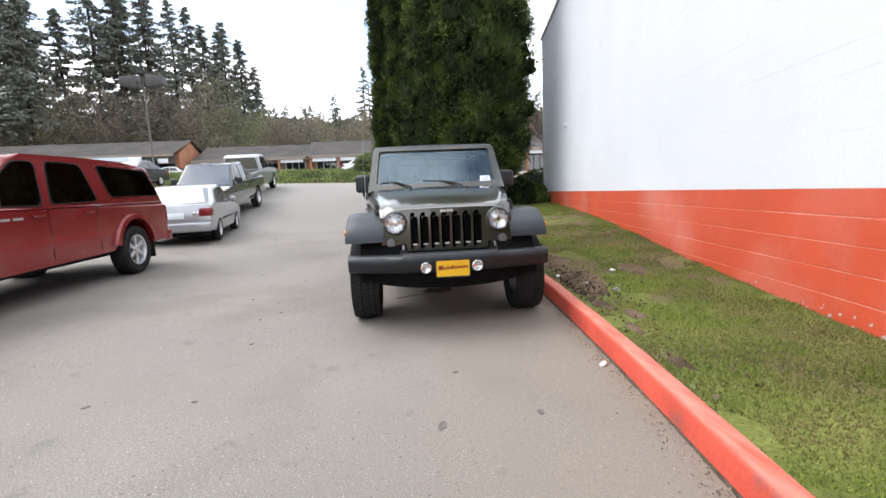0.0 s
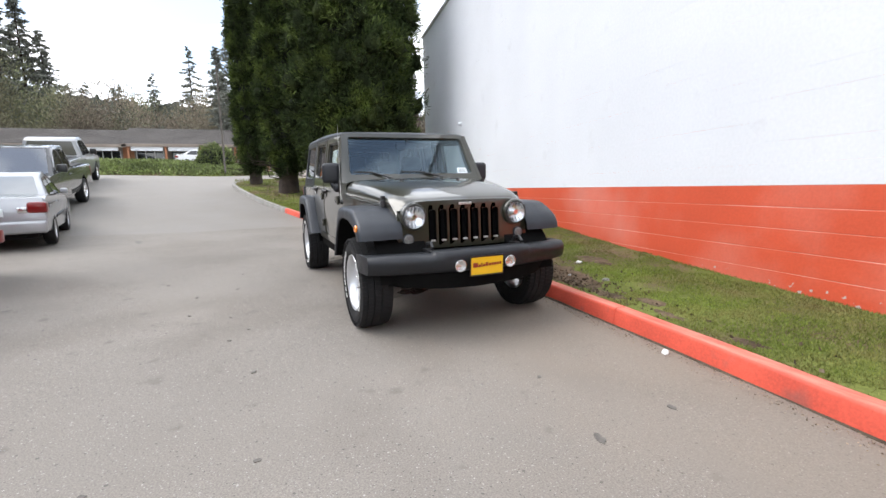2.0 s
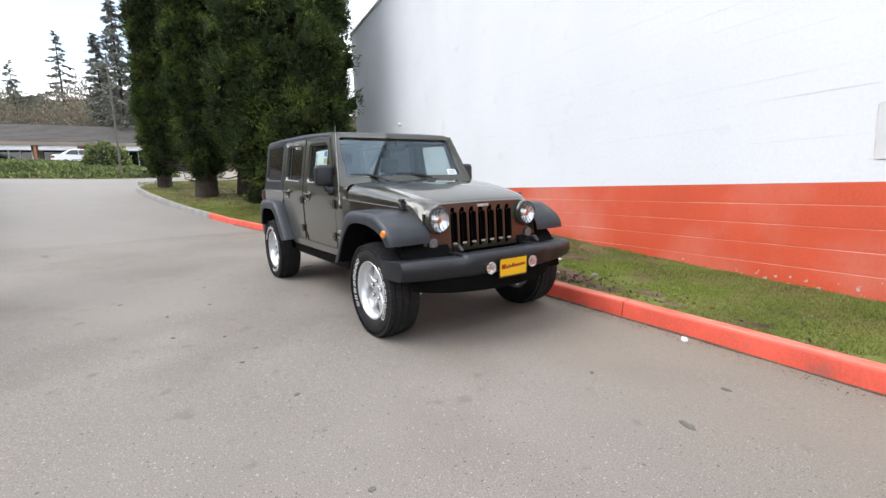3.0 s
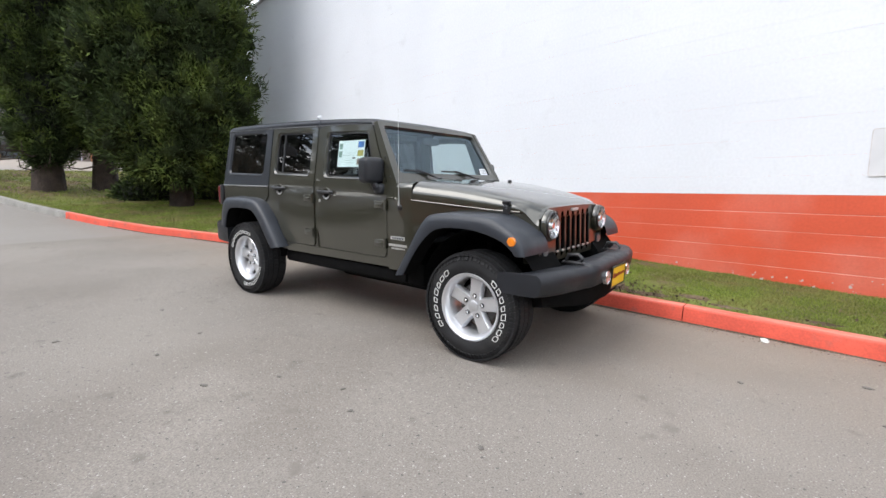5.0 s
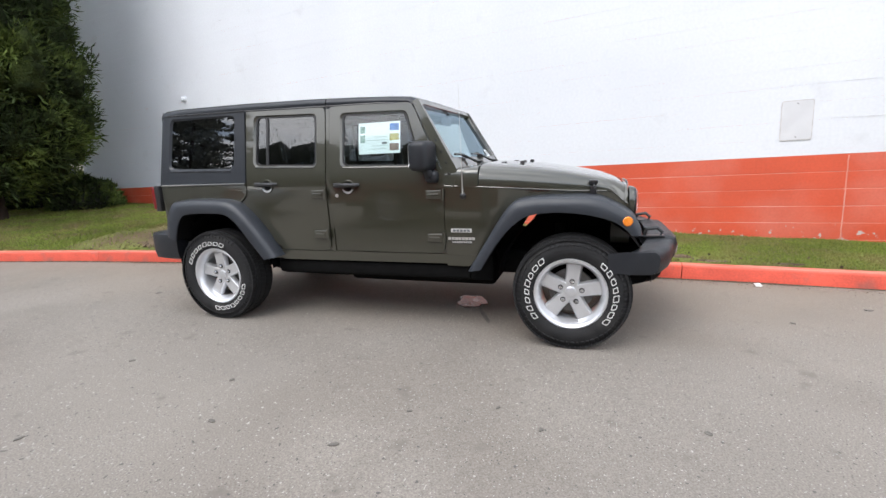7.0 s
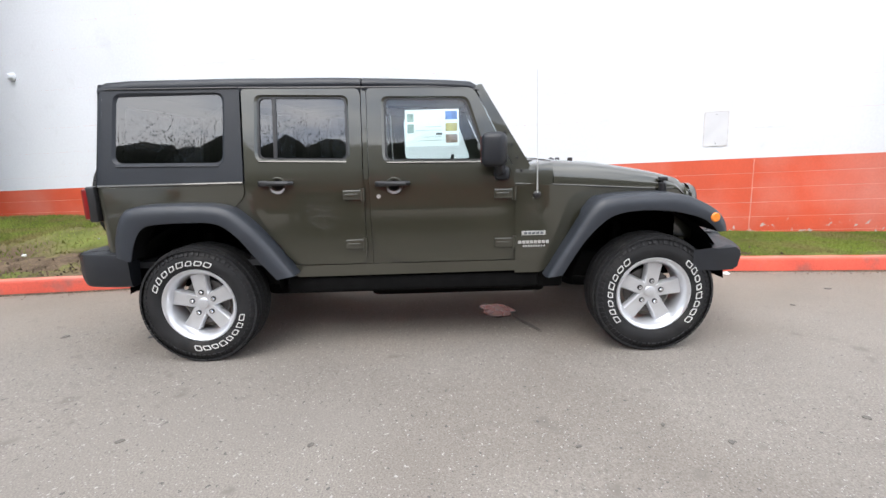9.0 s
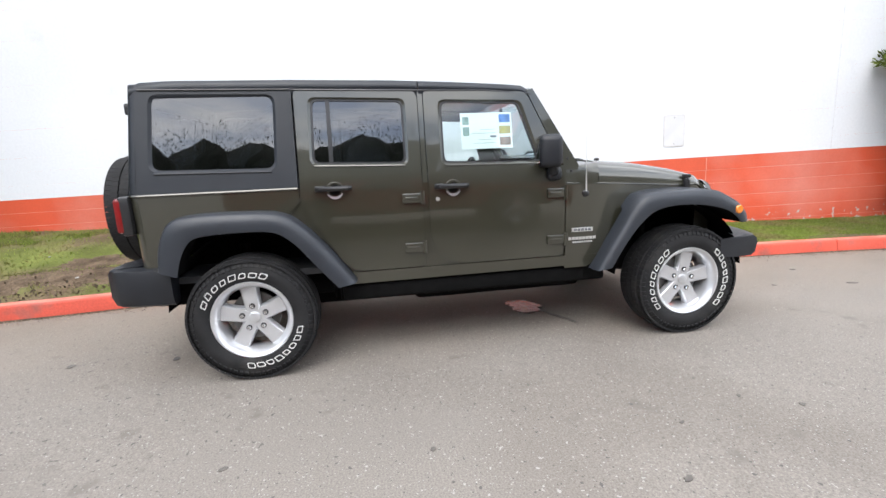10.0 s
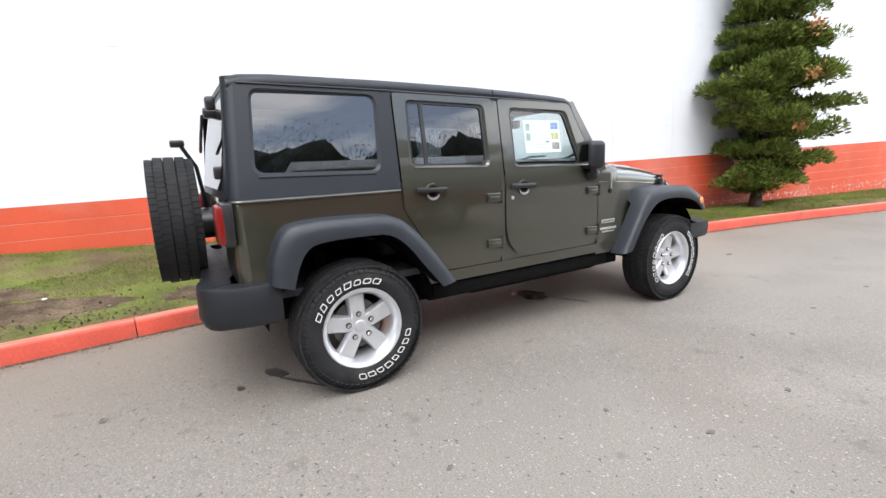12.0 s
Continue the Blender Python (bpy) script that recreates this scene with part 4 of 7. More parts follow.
    for z0, y0 in ((1.20, 0.845), (1.28, 0.868), (1.36, 0.905), (1.44, 0.945)):
        bm = B()
        lathe(bm, [(0.009, 0.0), (0.009, -0.005), (0.001, -0.006)], 10, Matrix.Translation((s * (sx(z0) - 0.004), y0, z0)) @ Matrix.Rotation(0 if s < 0 else math.pi, 4, "Z"))
        part("bolt", bm, TRIMBLACK, car)
    # hardtop side with quarter window
    bm = B()
    ring(bm, rounded([(2.612, 1.178), (3.516, 1.178), (3.470, 1.800), (2.612, 1.780)], [0.005, 0.001, 0.02, 0.005], 5), rounded([(2.722, 1.286), (3.440, 1.300), (3.408, 1.744), (2.704, 1.732)], 0.06, 5), onside(s, 0.002), 0.05, 0.022, 0.016)
    part("hardtop_side", bm, HARDTOP, car, "black hardtop side", 9)
    bm = B()
    loft(bm, [round_corner(s, z, 3.516 - 0.046 * (z - 1.178) / 0.622, 0.002) for z in (1.178, 1.2, 1.23, 1.26, 1.4, 1.55, 1.7, 1.80)])
    part("hardtop_corner", bm, HARDTOP, car)
    bm = B()
    tube(bm, [(s * (sx(1.735 + (y - 2.612) * 0.012) + 0.0035), y, 1.758 + (y - 2.612) * 0.012) for y in (2.62, 2.9, 3.2, 3.455)], 0.005, 6)
    part("hardtop_seam", bm, TRIMBLACK, car)
    bm = B()
    bm.faces.new([bm.verts.new((s * (sx(z) - 0.012), y, z)) for y, z in rounded([(2.730, 1.294), (3.434, 1.308), (3.402, 1.738), (2.712, 1.726)], 0.055, 5)])
    part("quarter_pane", bm, TINT, car, "dark tinted quarter window")
    bm = B()
    tube(bm, [(s * (sx(1.286) + 0.003), y, 1.278 + (y - 2.73) * 0.0195) for y in (2.76, 3.0, 3.2, 3.41)], 0.0065, 8)
    part("window_ledge", bm, HARDTOP, car)
    # mirrors
    mir = new("door_mirror")
    mir.parent, mir.matrix_basis = car, pose(s * 0.855, 1.02, 1.325, 0, 0, 12 * s)
    mir["label"] = "square black door mirror"
    bm = B()
    box(bm, -0.090, 0.090, -0.075, 0.075, -0.096, 0.112, 0.040, 4)
    part("mirror_shell", bm, BUMPER, mir)
    bm = B()
    box(bm, -0.068, 0.068, 0.074, 0.0765, -0.070, 0.086, 0.0)
    part("mirror_glass", bm, MIRROR, mir)
    bm = B()
    tube(bm, [(0, -0.02, -0.07), (-s * 0.02, -0.03, -0.12), (-s * 0.07, -0.045, -0.13)], [0.03, 0.035, 0.04], 10)
    box(bm, -s * 0.055 - 0.04, -s * 0.055 + 0.04, -0.09, 0.01, -0.185, -0.095, 0.03, 3)
    part("mirror_arm", bm, BUMPER, mir)

# roof: front panels and rear hardtop
def roof_rows(ylist):
    out = []
    for y in ylist:
        drop = interp(y, ((1.06, -0.10), (1.098, -0.094), (1.125, -0.070), (1.16, -0.052), (1.4, -0.032), (2.0, -0.008), (2.64, 0.004), (3.30, 0.006), (3.45, -0.002), (3.505, -0.024)))
        half = [(0.716, 1.748 + drop * 0.6), (0.7225, 1.760 + drop * 0.7), (0.7215, 1.788 + drop), (0.706, 1.812 + drop), (0.65, 1.820 + drop), (0.3, 1.826 + drop), (0, 1.828 + drop)]
        out.append([(-x, y, z) for x, z in half] + [(x, y, z) for x, z in reversed(half[:-1])])
    return out


for nm, yl in (("roof_panel", (1.098, 1.110, 1.125, 1.16, 1.3, 1.6, 1.838)), ("hardtop_roof", (1.846, 2.0, 2.3, 2.64, 3.0, 3.30, 3.45, 3.505))):
    bm = B()
    r = roof_rows(yl)
    loft(bm, r)
    loft(bm, [[(x, y, z - 0.03) for x, y, z in row] for row in r])
    for row in (r[0], r[-1]):
        loft(bm, [row, [(x, y, z - 0.03) for x, y, z in row]])
    part(nm, bm, HARDTOP, car, "black textured roof", 50)
for s in (-1, 1):
    bm = B()
    tube(bm, [(s * 0.722, 1.10, 1.706), (s * 0.722, 1.4, 1.732), (s * 0.722, 2.0, 1.742), (s * 0.722, 2.61, 1.757)], 0.006, 6)
    part("rain_gutter", bm, TRIMBLACK, car)

# windscreen frame
def screen(u, v, d):
    """u across, v up the slope from 0 to 1."""
    y, z = 0.795 + 0.305 * v, 1.238 + 0.512 * v
    return (u, y + 0.86 * d, z - 0.51 * d)


bm = B()
ring(bm, rounded([(-0.785, 0.0), (0.785, 0.0), (0.705, 1.0), (-0.705, 1.0)], [0.01, 0.01, 0.06, 0.06], 5), rounded([(-0.700, 0.15), (0.700, 0.15), (0.658, 0.925), (-0.658, 0.925)], 0.05, 5), screen, 0.05, 0.012, 0.02)
part("screen_frame", bm, PAINT, car, "", 12)
bm = B()
bm.faces.new([bm.verts.new(screen(u, v, 0.024)) for u, v in rounded([(-0.705, 0.14), (0.705, 0.14), (0.663, 0.935), (-0.663, 0.935)], 0.05, 5)])
part("windscreen", bm, SCREENGLASS, car, "clear windscreen")
bm = B()
bm.faces.new([bm.verts.new(screen(u, v, 0.027)) for u, v in rounded([(-0.69, 0.155), (-0.55, 0.155), (-0.55, 0.17), (-0.69, 0.17)], 0.005, 2)])
part("screen_band", bm, TRIMBLACK, car)
bm = B()
bm.faces.new([bm.verts.new(screen(u, v, 0.020)) for u, v in ((0.52, 0.17), (0.65, 0.17), (0.64, 0.29), (0.53, 0.29))])
stick = part("screen_sticker", bm, PAPER, car, "white paper sticker inside the windscreen")
for k in range(3):
    bm = B()
    v0 = 0.195 + 0.028 * k
    bm.faces.new([bm.verts.new(screen(u, v, 0.018)) for u, v in ((0.545, v0), (0.625, v0), (0.625, v0 + 0.010), (0.545, v0 + 0.010))])
    part("sticker_line", bm, INK, car)
for x0, x1 in ((-0.30, -0.66), (0.28, -0.16)):
    wiper = new("wiper")
    wiper.parent = car
    bm = B()
    tube(bm, [(x0, 0.74, 1.268), (x0 - 0.02, 0.79, 1.290), (x0 + (x1 - x0) * 0.55, 0.842, 1.345)], [0.014, 0.010, 0.006], 8)
    lathe(bm, [(0.02, 0.02), (0.02, -0.02), (0.001, -0.024)], 12, Matrix.Translation((x0, 0.74, 1.262)) @ Matrix.Rotation(math.pi / 2, 4, "Y"))
    part("wiper_arm", bm, TRIMBLACK, wiper)
    bm = B()
    tube(bm, [(x0 - 0.06, 0.822, 1.308), ((x0 + x1) / 2 - 0.03, 0.838, 1.335), (x1, 0.838, 1.338)], 0.009, 6)
    part("wiper_blade", bm, TRIMBLACK, wiper)
# bonnet furniture: latches, rests, washer jets, vent grille
for s in (-1, 1):
    latch = new("bonnet_latch")
    latch.parent = car
    latch["label"] = "black rubber bonnet latch"
    bm = B()
    w = hw(-0.13)
    box(bm, -0.018, 0.018, -0.022, 0.022, -0.05, 0.03, 0.008, 2, Matrix.Translation((s * (w + 0.012), -0.13, 1.062)) @ Matrix.Rotation(s * 0.12, 4, "Y"))
    part("latch_base", bm, TRIMBLACK, latch)
    bm = B()
    box(bm, -0.022, 0.010, -0.030, 0.030, -0.012, 0.016, 0.007, 2, Matrix.Translation((s * (w + 0.004), -0.13, 1.112)))
    tube(bm, [(s * (w + 0.018), -0.15, 1.03), (s * (w + 0.030), -0.14, 1.07), (s * (w + 0.012), -0.13, 1.115)], 0.007, 8)
    part("latch_hook", bm, TRIMBLACK, latch)
    bm = B()
    lathe(bm, [(0.022, 0.0), (0.018, 0.016), (0.020, 0.030), (0.012, 0.036), (0.001, 0.037)], 14, Matrix.Translation((s * 0.30, 0.40, 1.232)) @ Matrix.Rotation(-math.pi / 2, 4, "Y"))
    part("screen_rest", bm, TRIMBLACK, car)
    bm = B()
    box(bm, s * 0.30 - 0.02, s * 0.30 + 0.02, 0.52, 0.56, 1.246, 1.266, 0.006)
    part("washer_jet", bm, TRIMBLACK, car)
bm = B()
tube(bm, [(-0.05, 0.42, 1.236), (-0.045, 0.42, 1.262), (0.045, 0.42, 1.262), (0.05, 0.42, 1.236)], 0.007, 8)
part("footman_loop", bm, TRIMBLACK, car)
bm = B()
for k in range(9):
    box(bm, -0.36 + 0.08 * k, -0.31 + 0.08 * k, 0.69, 0.75, 1.246, 1.258, 0.004)
part("cowl_vent", bm, TRIMBLACK, car)
# aerial on the scuttle
aerial = new("aerial")
aerial.parent = car
bm = B()
lathe(bm, [(0.026, 0.0), (0.022, -0.014), (0.012, -0.02), (0.001, -0.021)], 16, Matrix.Translation((-0.808, 0.745, 1.045)))
part("aerial_base", bm, TRIMBLACK, aerial)
bm = B()
tube(bm, [(-0.822, 0.745, 1.05), (-0.822, 0.747, 1.30), (-0.818, 0.752, 1.80)], [0.006, 0.0017, 0.0011], 6)
part("aerial_mast", bm, BADGE, aerial)

# front bumper
def bumper_rows(stations, ztop, zbot, deep):
    rows = []
    for x, y, dt in stations:
        zt, zb = ztop + dt, zbot
        prof = [(y + deep, zt - 0.01), (y + 0.10, zt), (y + 0.035, zt - 0.004), (y + 0.010, zt - 0.024), (y, zt - 0.055), (y + 0.004, (zt + zb) / 2), (y + 0.016, zb + 0.02), (y + 0.045, zb), (y + deep, zb + 0.005)]
        rows.append([(x, a, b) for a, b in prof])
    return rows


half = [(0.0, -0.715, 0.006), (0.30, -0.712, 0.006), (0.412, -0.704, 0.006), (0.428, -0.690, -0.010), (0.60, -0.655, -0.010), (0.74, -0.618, -0.012), (0.84, -0.580, -0.014), (0.902, -0.540, -0.016), (0.918, -0.42, -0.02)]
bm = B()
loft(bm, bumper_rows([(-x, y, d) for x, y, d in reversed(half[1:])] + half, 0.705, 0.540, 0.19), caps=True)
front_bumper = new("front_bumper")
front_bumper.parent = car
front_bumper["label"] = "grey-black plastic front bumper with two fog lamps"
part("bumper_skin", bm, BUMPER, front_bumper, "", 45)
# air dam drawn wide and near-black, taking in the shade below the bumper
bm = B()
rows = []
for x, y in ((-0.70, -0.50), (-0.58, -0.57), (-0.40, -0.63), (-0.20, -0.655), (0, -0.665), (0.20, -0.655), (0.40, -0.63), (0.58, -0.57), (0.70, -0.50)):
    drop = 0.05 * (1 - (x / 0.75) ** 2)
    rows.append([(x, y + 0.01, 0.56), (x, y, 0.51), (x, y + 0.03, 0.445 - drop), (x, y + 0.12, 0.42 - drop), (x, y + 0.16, 0.56)])
loft(bm, rows, caps=True)
part("air_dam", bm, SHADEBLACK, front_bumper)
for s in (-1, 1):
    bm = B()
    lathe(bm, [(0.048, 0.02), (0.048, -0.004), (0.042, -0.006), (0.038, 0.004)], 28, Matrix.Translation((s * 0.222, -0.724, 0.592)) @ Matrix.Rotation(math.pi / 2, 4, "Z"))
    lathe(bm, [(0.041, -0.002), (0.03, 0.003), (0.001, 0.006)], 28, Matrix.Translation((s * 0.222, -0.724, 0.592)) @ Matrix.Rotation(math.pi / 2, 4, "Z"))
    part("fog_lamp", bm, LAMPBOWL, front_bumper, "round chrome fog lamp")
    bm = B()
    lathe(bm, [(0.041, 0.0), (0.03, -0.008), (0.001, -0.012)], 28, Matrix.Translation((s * 0.222, -0.724, 0.592)) @ Matrix.Rotation(math.pi / 2, 4, "Z"))
    part("fog_lens", bm, LENS, front_bumper).visible_shadow = False
    bm = B()
    tube(bm, [(s * 0.405, -0.48, 0.70), (s * 0.405, -0.50, 0.755), (s * 0.405, -0.57, 0.765), (s * 0.405, -0.605, 0.735), (s * 0.405, -0.59, 0.70)], 0.014, 8)
    box(bm, s * 0.405 - 0.03, s * 0.405 + 0.03, -0.62, -0.46, 0.695, 0.712, 0.005)
    part("tow_hook", bm, TRIMBLACK, front_bumper, "black tow hook")
plate = new("front_plate")
plate.parent = front_bumper
plate.matrix_basis = pose(0.008, -0.724, 0.578, 3, 0, 0)
plate["label"] = "yellow dealer plate with dark red script bars"
bm = B()
box(bm, -0.146, 0.146, -0.003, 0.003, -0.077, 0.077, 0.0)
part("plate_sheet", bm, YELLOW, plate)
bm = B()
ring(bm, rounded([(-0.150, -0.081), (0.150, -0.081), (0.150, 0.081), (-0.150, 0.081)], 0.01, 3), rounded([(-0.143, -0.070), (0.143, -0.070), (0.143, 0.070), (-0.143, 0.070)], 0.012, 3), lambda u, v, d: (u, -0.006 + d, v), 0.008)
part("plate_frame", bm, TRIMBLACK, plate)
x0 = -0.125
for k, w in enumerate((0.042, 0.020, 0.011, 0.020, 0.022, 0.022, 0.020, 0.018, 0.018, 0.018)):
    bm = B()
    hgt = 0.036 if k == 0 else (0.030 if k in (2, 4) else 0.020)
    box(bm, 0, w, -0.0055, -0.003, -0.012, -0.012 + hgt, 0.0, m=Matrix.Translation((x0, 0, 0.002 + 0.0012 * k)) @ Matrix.Shear("XY", 4, (0.0, 0.0)))
    part("script_bar", bm, PLATERED, plate)
    x0 += w + 0.0045

# rear end
bm = B()
rows = []
half = [(0.0, 3.72, 0.0), (0.45, 3.72, 0.0), (0.60, 3.765, 0.0), (0.72, 3.768, 0.0), (0.80, 3.745, 0.0), (0.845, 3.680, -0.002), (0.868, 3.58, -0.004), (0.880, 3.46, -0.01), (0.880, 3.375, -0.012)]
for x, y, d in [(-x, y, d) for x, y, d in reversed(half[1:])] + half:
    prof = [(y - 0.17 if abs(x) < 0.8 else y, 0.742), (y - 0.03, 0.748), (y - 0.008, 0.738), (y, 0.715), (y, 0.58), (y - 0.02, 0.53), (y - 0.05, 0.518), (y - 0.17 if abs(x) < 0.8 else y - 0.06, 0.523)]
    if abs(x) >= 0.845:
        o = abs(x)
        prof = [(y, 0.742)] * 2 + [(y, 0.738), (y, 0.715), (y, 0.58), (y, 0.53), (y, 0.518), (y, 0.523)]
        rows.append([(math.copysign(o - k, x), a, b) for (a, b), k in zip(prof, (0.12, 0.03, 0.006, 0, 0, 0.01, 0.03, 0.10))])
    else:
        rows.append([(x, a, b) for a, b in prof])
loft(bm, rows, caps=True)
part("rear_bumper", bm, BUMPER, car, "grey-black plastic rear bumper", 45)
bm = B()
box(bm, -0.765, 0.765, 3.50, 3.565, 0.72, 1.172, 0.012)
part("tailgate", bm, PAINT, car)
bm = B()
def back(u, v, d):
    return (u, 3.583 - 0.085 * v - d, 1.178 + 0.60 * v)
ring(bm, rounded([(-0.760, 0.0), (0.760, 0.0), (0.668, 1.0), (-0.668, 1.0)], 0.02, 4), rounded([(-0.60, 0.13), (0.60, 0.13), (0.56, 0.86), (-0.56, 0.86)], 0.05, 4), back, 0.06, 0.01, 0.01)
part("hardtop_back", bm, HARDTOP, car)
bm = B()
bm.faces.new([bm.verts.new(back(u, v, -0.006)) for u, v in rounded([(-0.64, 0.08), (0.64, 0.08), (0.60, 0.91), (-0.60, 0.91)], 0.05, 4)])
part("rear_pane", bm, TINT, car)
for s in (-1, 1):
    tail = new("tail_lamp")
    tail.parent = car
    tail["label"] = "red tail lamp in a black housing"
    bm = B()
    box(bm, s * 0.828, s * 0.655, 3.555, 3.615, 0.945, 1.172, 0.012)
    part("housing", bm, TRIMBLACK, tail)
    bm = B()
    box(bm, s * 0.832, s * 0.665, 3.60, 3.640, 0.962, 1.160, 0.014)
    part("lens", bm, REDLENS, tail)
spare = make_wheel("spare_wheel", car, pose(0.02, 3.800, 1.035, 0, 0, -90), letters=False, label="spare wheel on the tailgate")
bm = B()
tube(bm, [(0.02, 3.56, 1.0), (0.02, 3.76, 1.0)], 0.10, 16)
tube(bm, [(0.02, 3.62, 1.10), (0.02, 3.65, 1.36), (0.02, 3.72, 1.49)], 0.012, 8)
part("spare_carrier", bm, TRIMBLACK, car)
bm = B()
box(bm, -0.05, 0.09, 3.70, 3.78, 1.485, 1.525, 0.01)
part("brake_light", bm, TRIMBLACK, car, "high brake lamp on a stalk")
bm = B()
box(bm, -0.05, 0.05, 3.50, 3.575, 1.66, 1.72, 0.012)
tube(bm, [(0.0, 3.58, 1.68), (0.02, 3.60, 1.55), (0.25, 3.60, 1.46)], 0.010, 8)
part("rear_wiper", bm, TRIMBLACK, car)
for z in (1.32, 1.68):
    bm = B()
    box(bm, -0.60, -0.53, 3.55, 3.60, z - 0.035, z + 0.035, 0.012)
    part("glass_hinge", bm, TRIMBLACK, car)

# side badges: plain bars
for y0, y1, z0, z1 in ((0.688, 0.842, 0.783, 0.811),):
    bm = B()
    box(bm, -0.8135, -0.8165, y0, y1, z0, z1, 0.001)
    part("badge_plaque", bm, BADGE, car)
    for k in range(5):
        bm = B()
        box(bm, -0.8165, -0.8175, y0 + 0.014 + 0.026 * k, y0 + 0.034 + 0.026 * k, z0 + 0.006, z1 - 0.006)
        part("badge_bar", bm, INK, car)
for k in range(8):
    bm = B()
    box(bm, -0.8135, -0.8155, 0.665 + 0.0255 * k, 0.686 + 0.0255 * k, 0.728, 0.748)
    part("badge_bar", bm, BADGE, car)
for k in range(9):
    bm = B()
    box(bm, -0.8135, -0.8150, 0.690 + 0.0165 * k, 0.702 + 0.0165 * k, 0.706, 0.718)
    part("badge_bar", bm, BADGE, car)

# window sticker inside the passenger window
def onglass(y0, y1, z0, z1, deep, name, material, label=""):
    bm = B()
    bm.faces.new([bm.verts.new((-(sx(z) - deep), y, z)) for y, z in ((y0, z0), (y1, z0), (y1, z1), (y0, z1))])
    return part(name, bm, material, sticker, label)


sticker = new("window_sticker")
sticker.parent = car
sticker["label"] = "white price sheet with small colour pictures inside the window"
onglass(1.232, 1.575, 1.365, 1.595, 0.031, "sheet", PAPER)
for y0, z0, w, h, mm in ((1.243, 1.530, 0.075, 0.052, STICKBLUE), (1.243, 1.458, 0.075, 0.050, STICKGOLD), (1.243, 1.385, 0.075, 0.052, STICKRUST), (1.520, 1.520, 0.042, 0.05, STICKGREEN), (1.520, 1.450, 0.042, 0.055, STICKGREEN), (1.34, 1.435, 0.04, 0.014, INK)):
    onglass(y0, y0 + w, z0, z0 + h, 0.030, "print_block", mm)
for k in range(4):
    onglass(1.345, 1.345 + (0.15, 0.12, 0.16, 0.10, 0.14, 0.13, 0.15)[k], 1.40 + 0.022 * k + (0.02 if k > 1 else 0), 1.4025 + 0.022 * k + (0.02 if k > 1 else 0), 0.030, "print_line", STICKGREEN)

# underbody
for s in (-1, 1):
    bm = B()
    box(bm, s * 0.44, s * 0.54, -0.52, 3.55, 0.46, 0.58, 0.012)
    part("frame_rail", bm, UNDER, car)
    bm = B()
    box(bm, s * 0.60, s * 0.770, 0.72, 2.40, 0.425, 0.53, 0.02)
    tube(bm, [(s * 0.70, 0.72, 0.46), (s * 0.70, 0.85, 0.42), (s * 0.66, 1.2, 0.43)], 0.03, 8)
    part("rock_rail", bm, SHADEBLACK, car)
    for y0 in (0.0, 2.946):
        bm = B()
        tube(bm, [(s * 0.46, y0 + 0.12, 0.42), (s * 0.46, y0 + 0.10, 0.80)], 0.035, 10)
        tube(bm, [(s * 0.48, y0 + 0.02, 0.40), (s * 0.50, y0 + (0.85 if y0 < 1 else -0.75), 0.50)], 0.03, 8)
        for k in range(6):
            tube(bm, [(s * 0.47 + 0.055 * math.cos(a), y0 - 0.02 + 0.055 * math.sin(a), 0.50 + 0.04 * k + 0.04 * a / 6.283) for a in np.linspace(0, 6.283, 13)], 0.008, 5)
        part("suspension", bm, UNDER, car)
for y0 in (0.0, 2.946):
    bm = B()
    tube(bm, [(-0.72, y0, 0.40), (0.72, y0, 0.40)], 0.045, 12)
    lathe(bm, [(0.001, -0.13), (0.10, -0.12), (0.15, -0.04), (0.15, 0.04), (0.10, 0.12), (0.001, 0.13)], 20, Matrix.Translation((0.18 if y0 < 1 else 0.0, y0 + 0.02, 0.40)))
    part("axle", bm, UNDER, car)
# low broad boxes, added to deepen the shade under the car
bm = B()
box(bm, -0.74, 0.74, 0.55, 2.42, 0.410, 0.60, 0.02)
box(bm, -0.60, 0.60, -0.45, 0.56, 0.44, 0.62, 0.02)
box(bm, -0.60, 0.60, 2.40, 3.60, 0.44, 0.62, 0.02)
part("floor_pan", bm, SHADEBLACK, car)
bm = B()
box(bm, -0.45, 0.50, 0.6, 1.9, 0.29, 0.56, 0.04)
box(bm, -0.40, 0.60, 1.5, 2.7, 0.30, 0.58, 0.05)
part("gearbox_skid", bm, SHADEBLACK, car)
bm = B()
box(bm, -0.40, 0.40, 3.28, 3.62, 0.42, 0.60, 0.06, 3)
part("silencer", bm, STEEL, car)
bm = B()
tube(bm, [(-0.70, -0.16, 0.44), (0.62, -0.16, 0.47)], 0.018, 8)
tube(bm, [(-0.68, -0.22, 0.38), (0.55, -0.22, 0.46)], 0.018, 8)
part("steering_link", bm, UNDER, car)

# cabin
bm = B()
box(bm, -0.74, 0.74, 0.92, 1.16, 0.95, 1.235, 0.05, 3)
part("dashboard", bm, DARKTRIM, car)
bm = B()
tube(bm, [(0.36 + 0.185 * math.cos(a), 1.30 - 0.05 * math.sin(a), 1.13 + 0.175 * math.sin(a)) for a in np.linspace(0, 2 * math.pi, 33)], 0.016, 8, caps=False)
tube(bm, [(0.19, 1.29, 1.13), (0.53, 1.29, 1.13)], 0.014, 6)
tube(bm, [(0.36, 1.15, 1.10), (0.36, 1.30, 1.13)], 0.05, 8)
part("steering_wheel", bm, DARKTRIM, car)


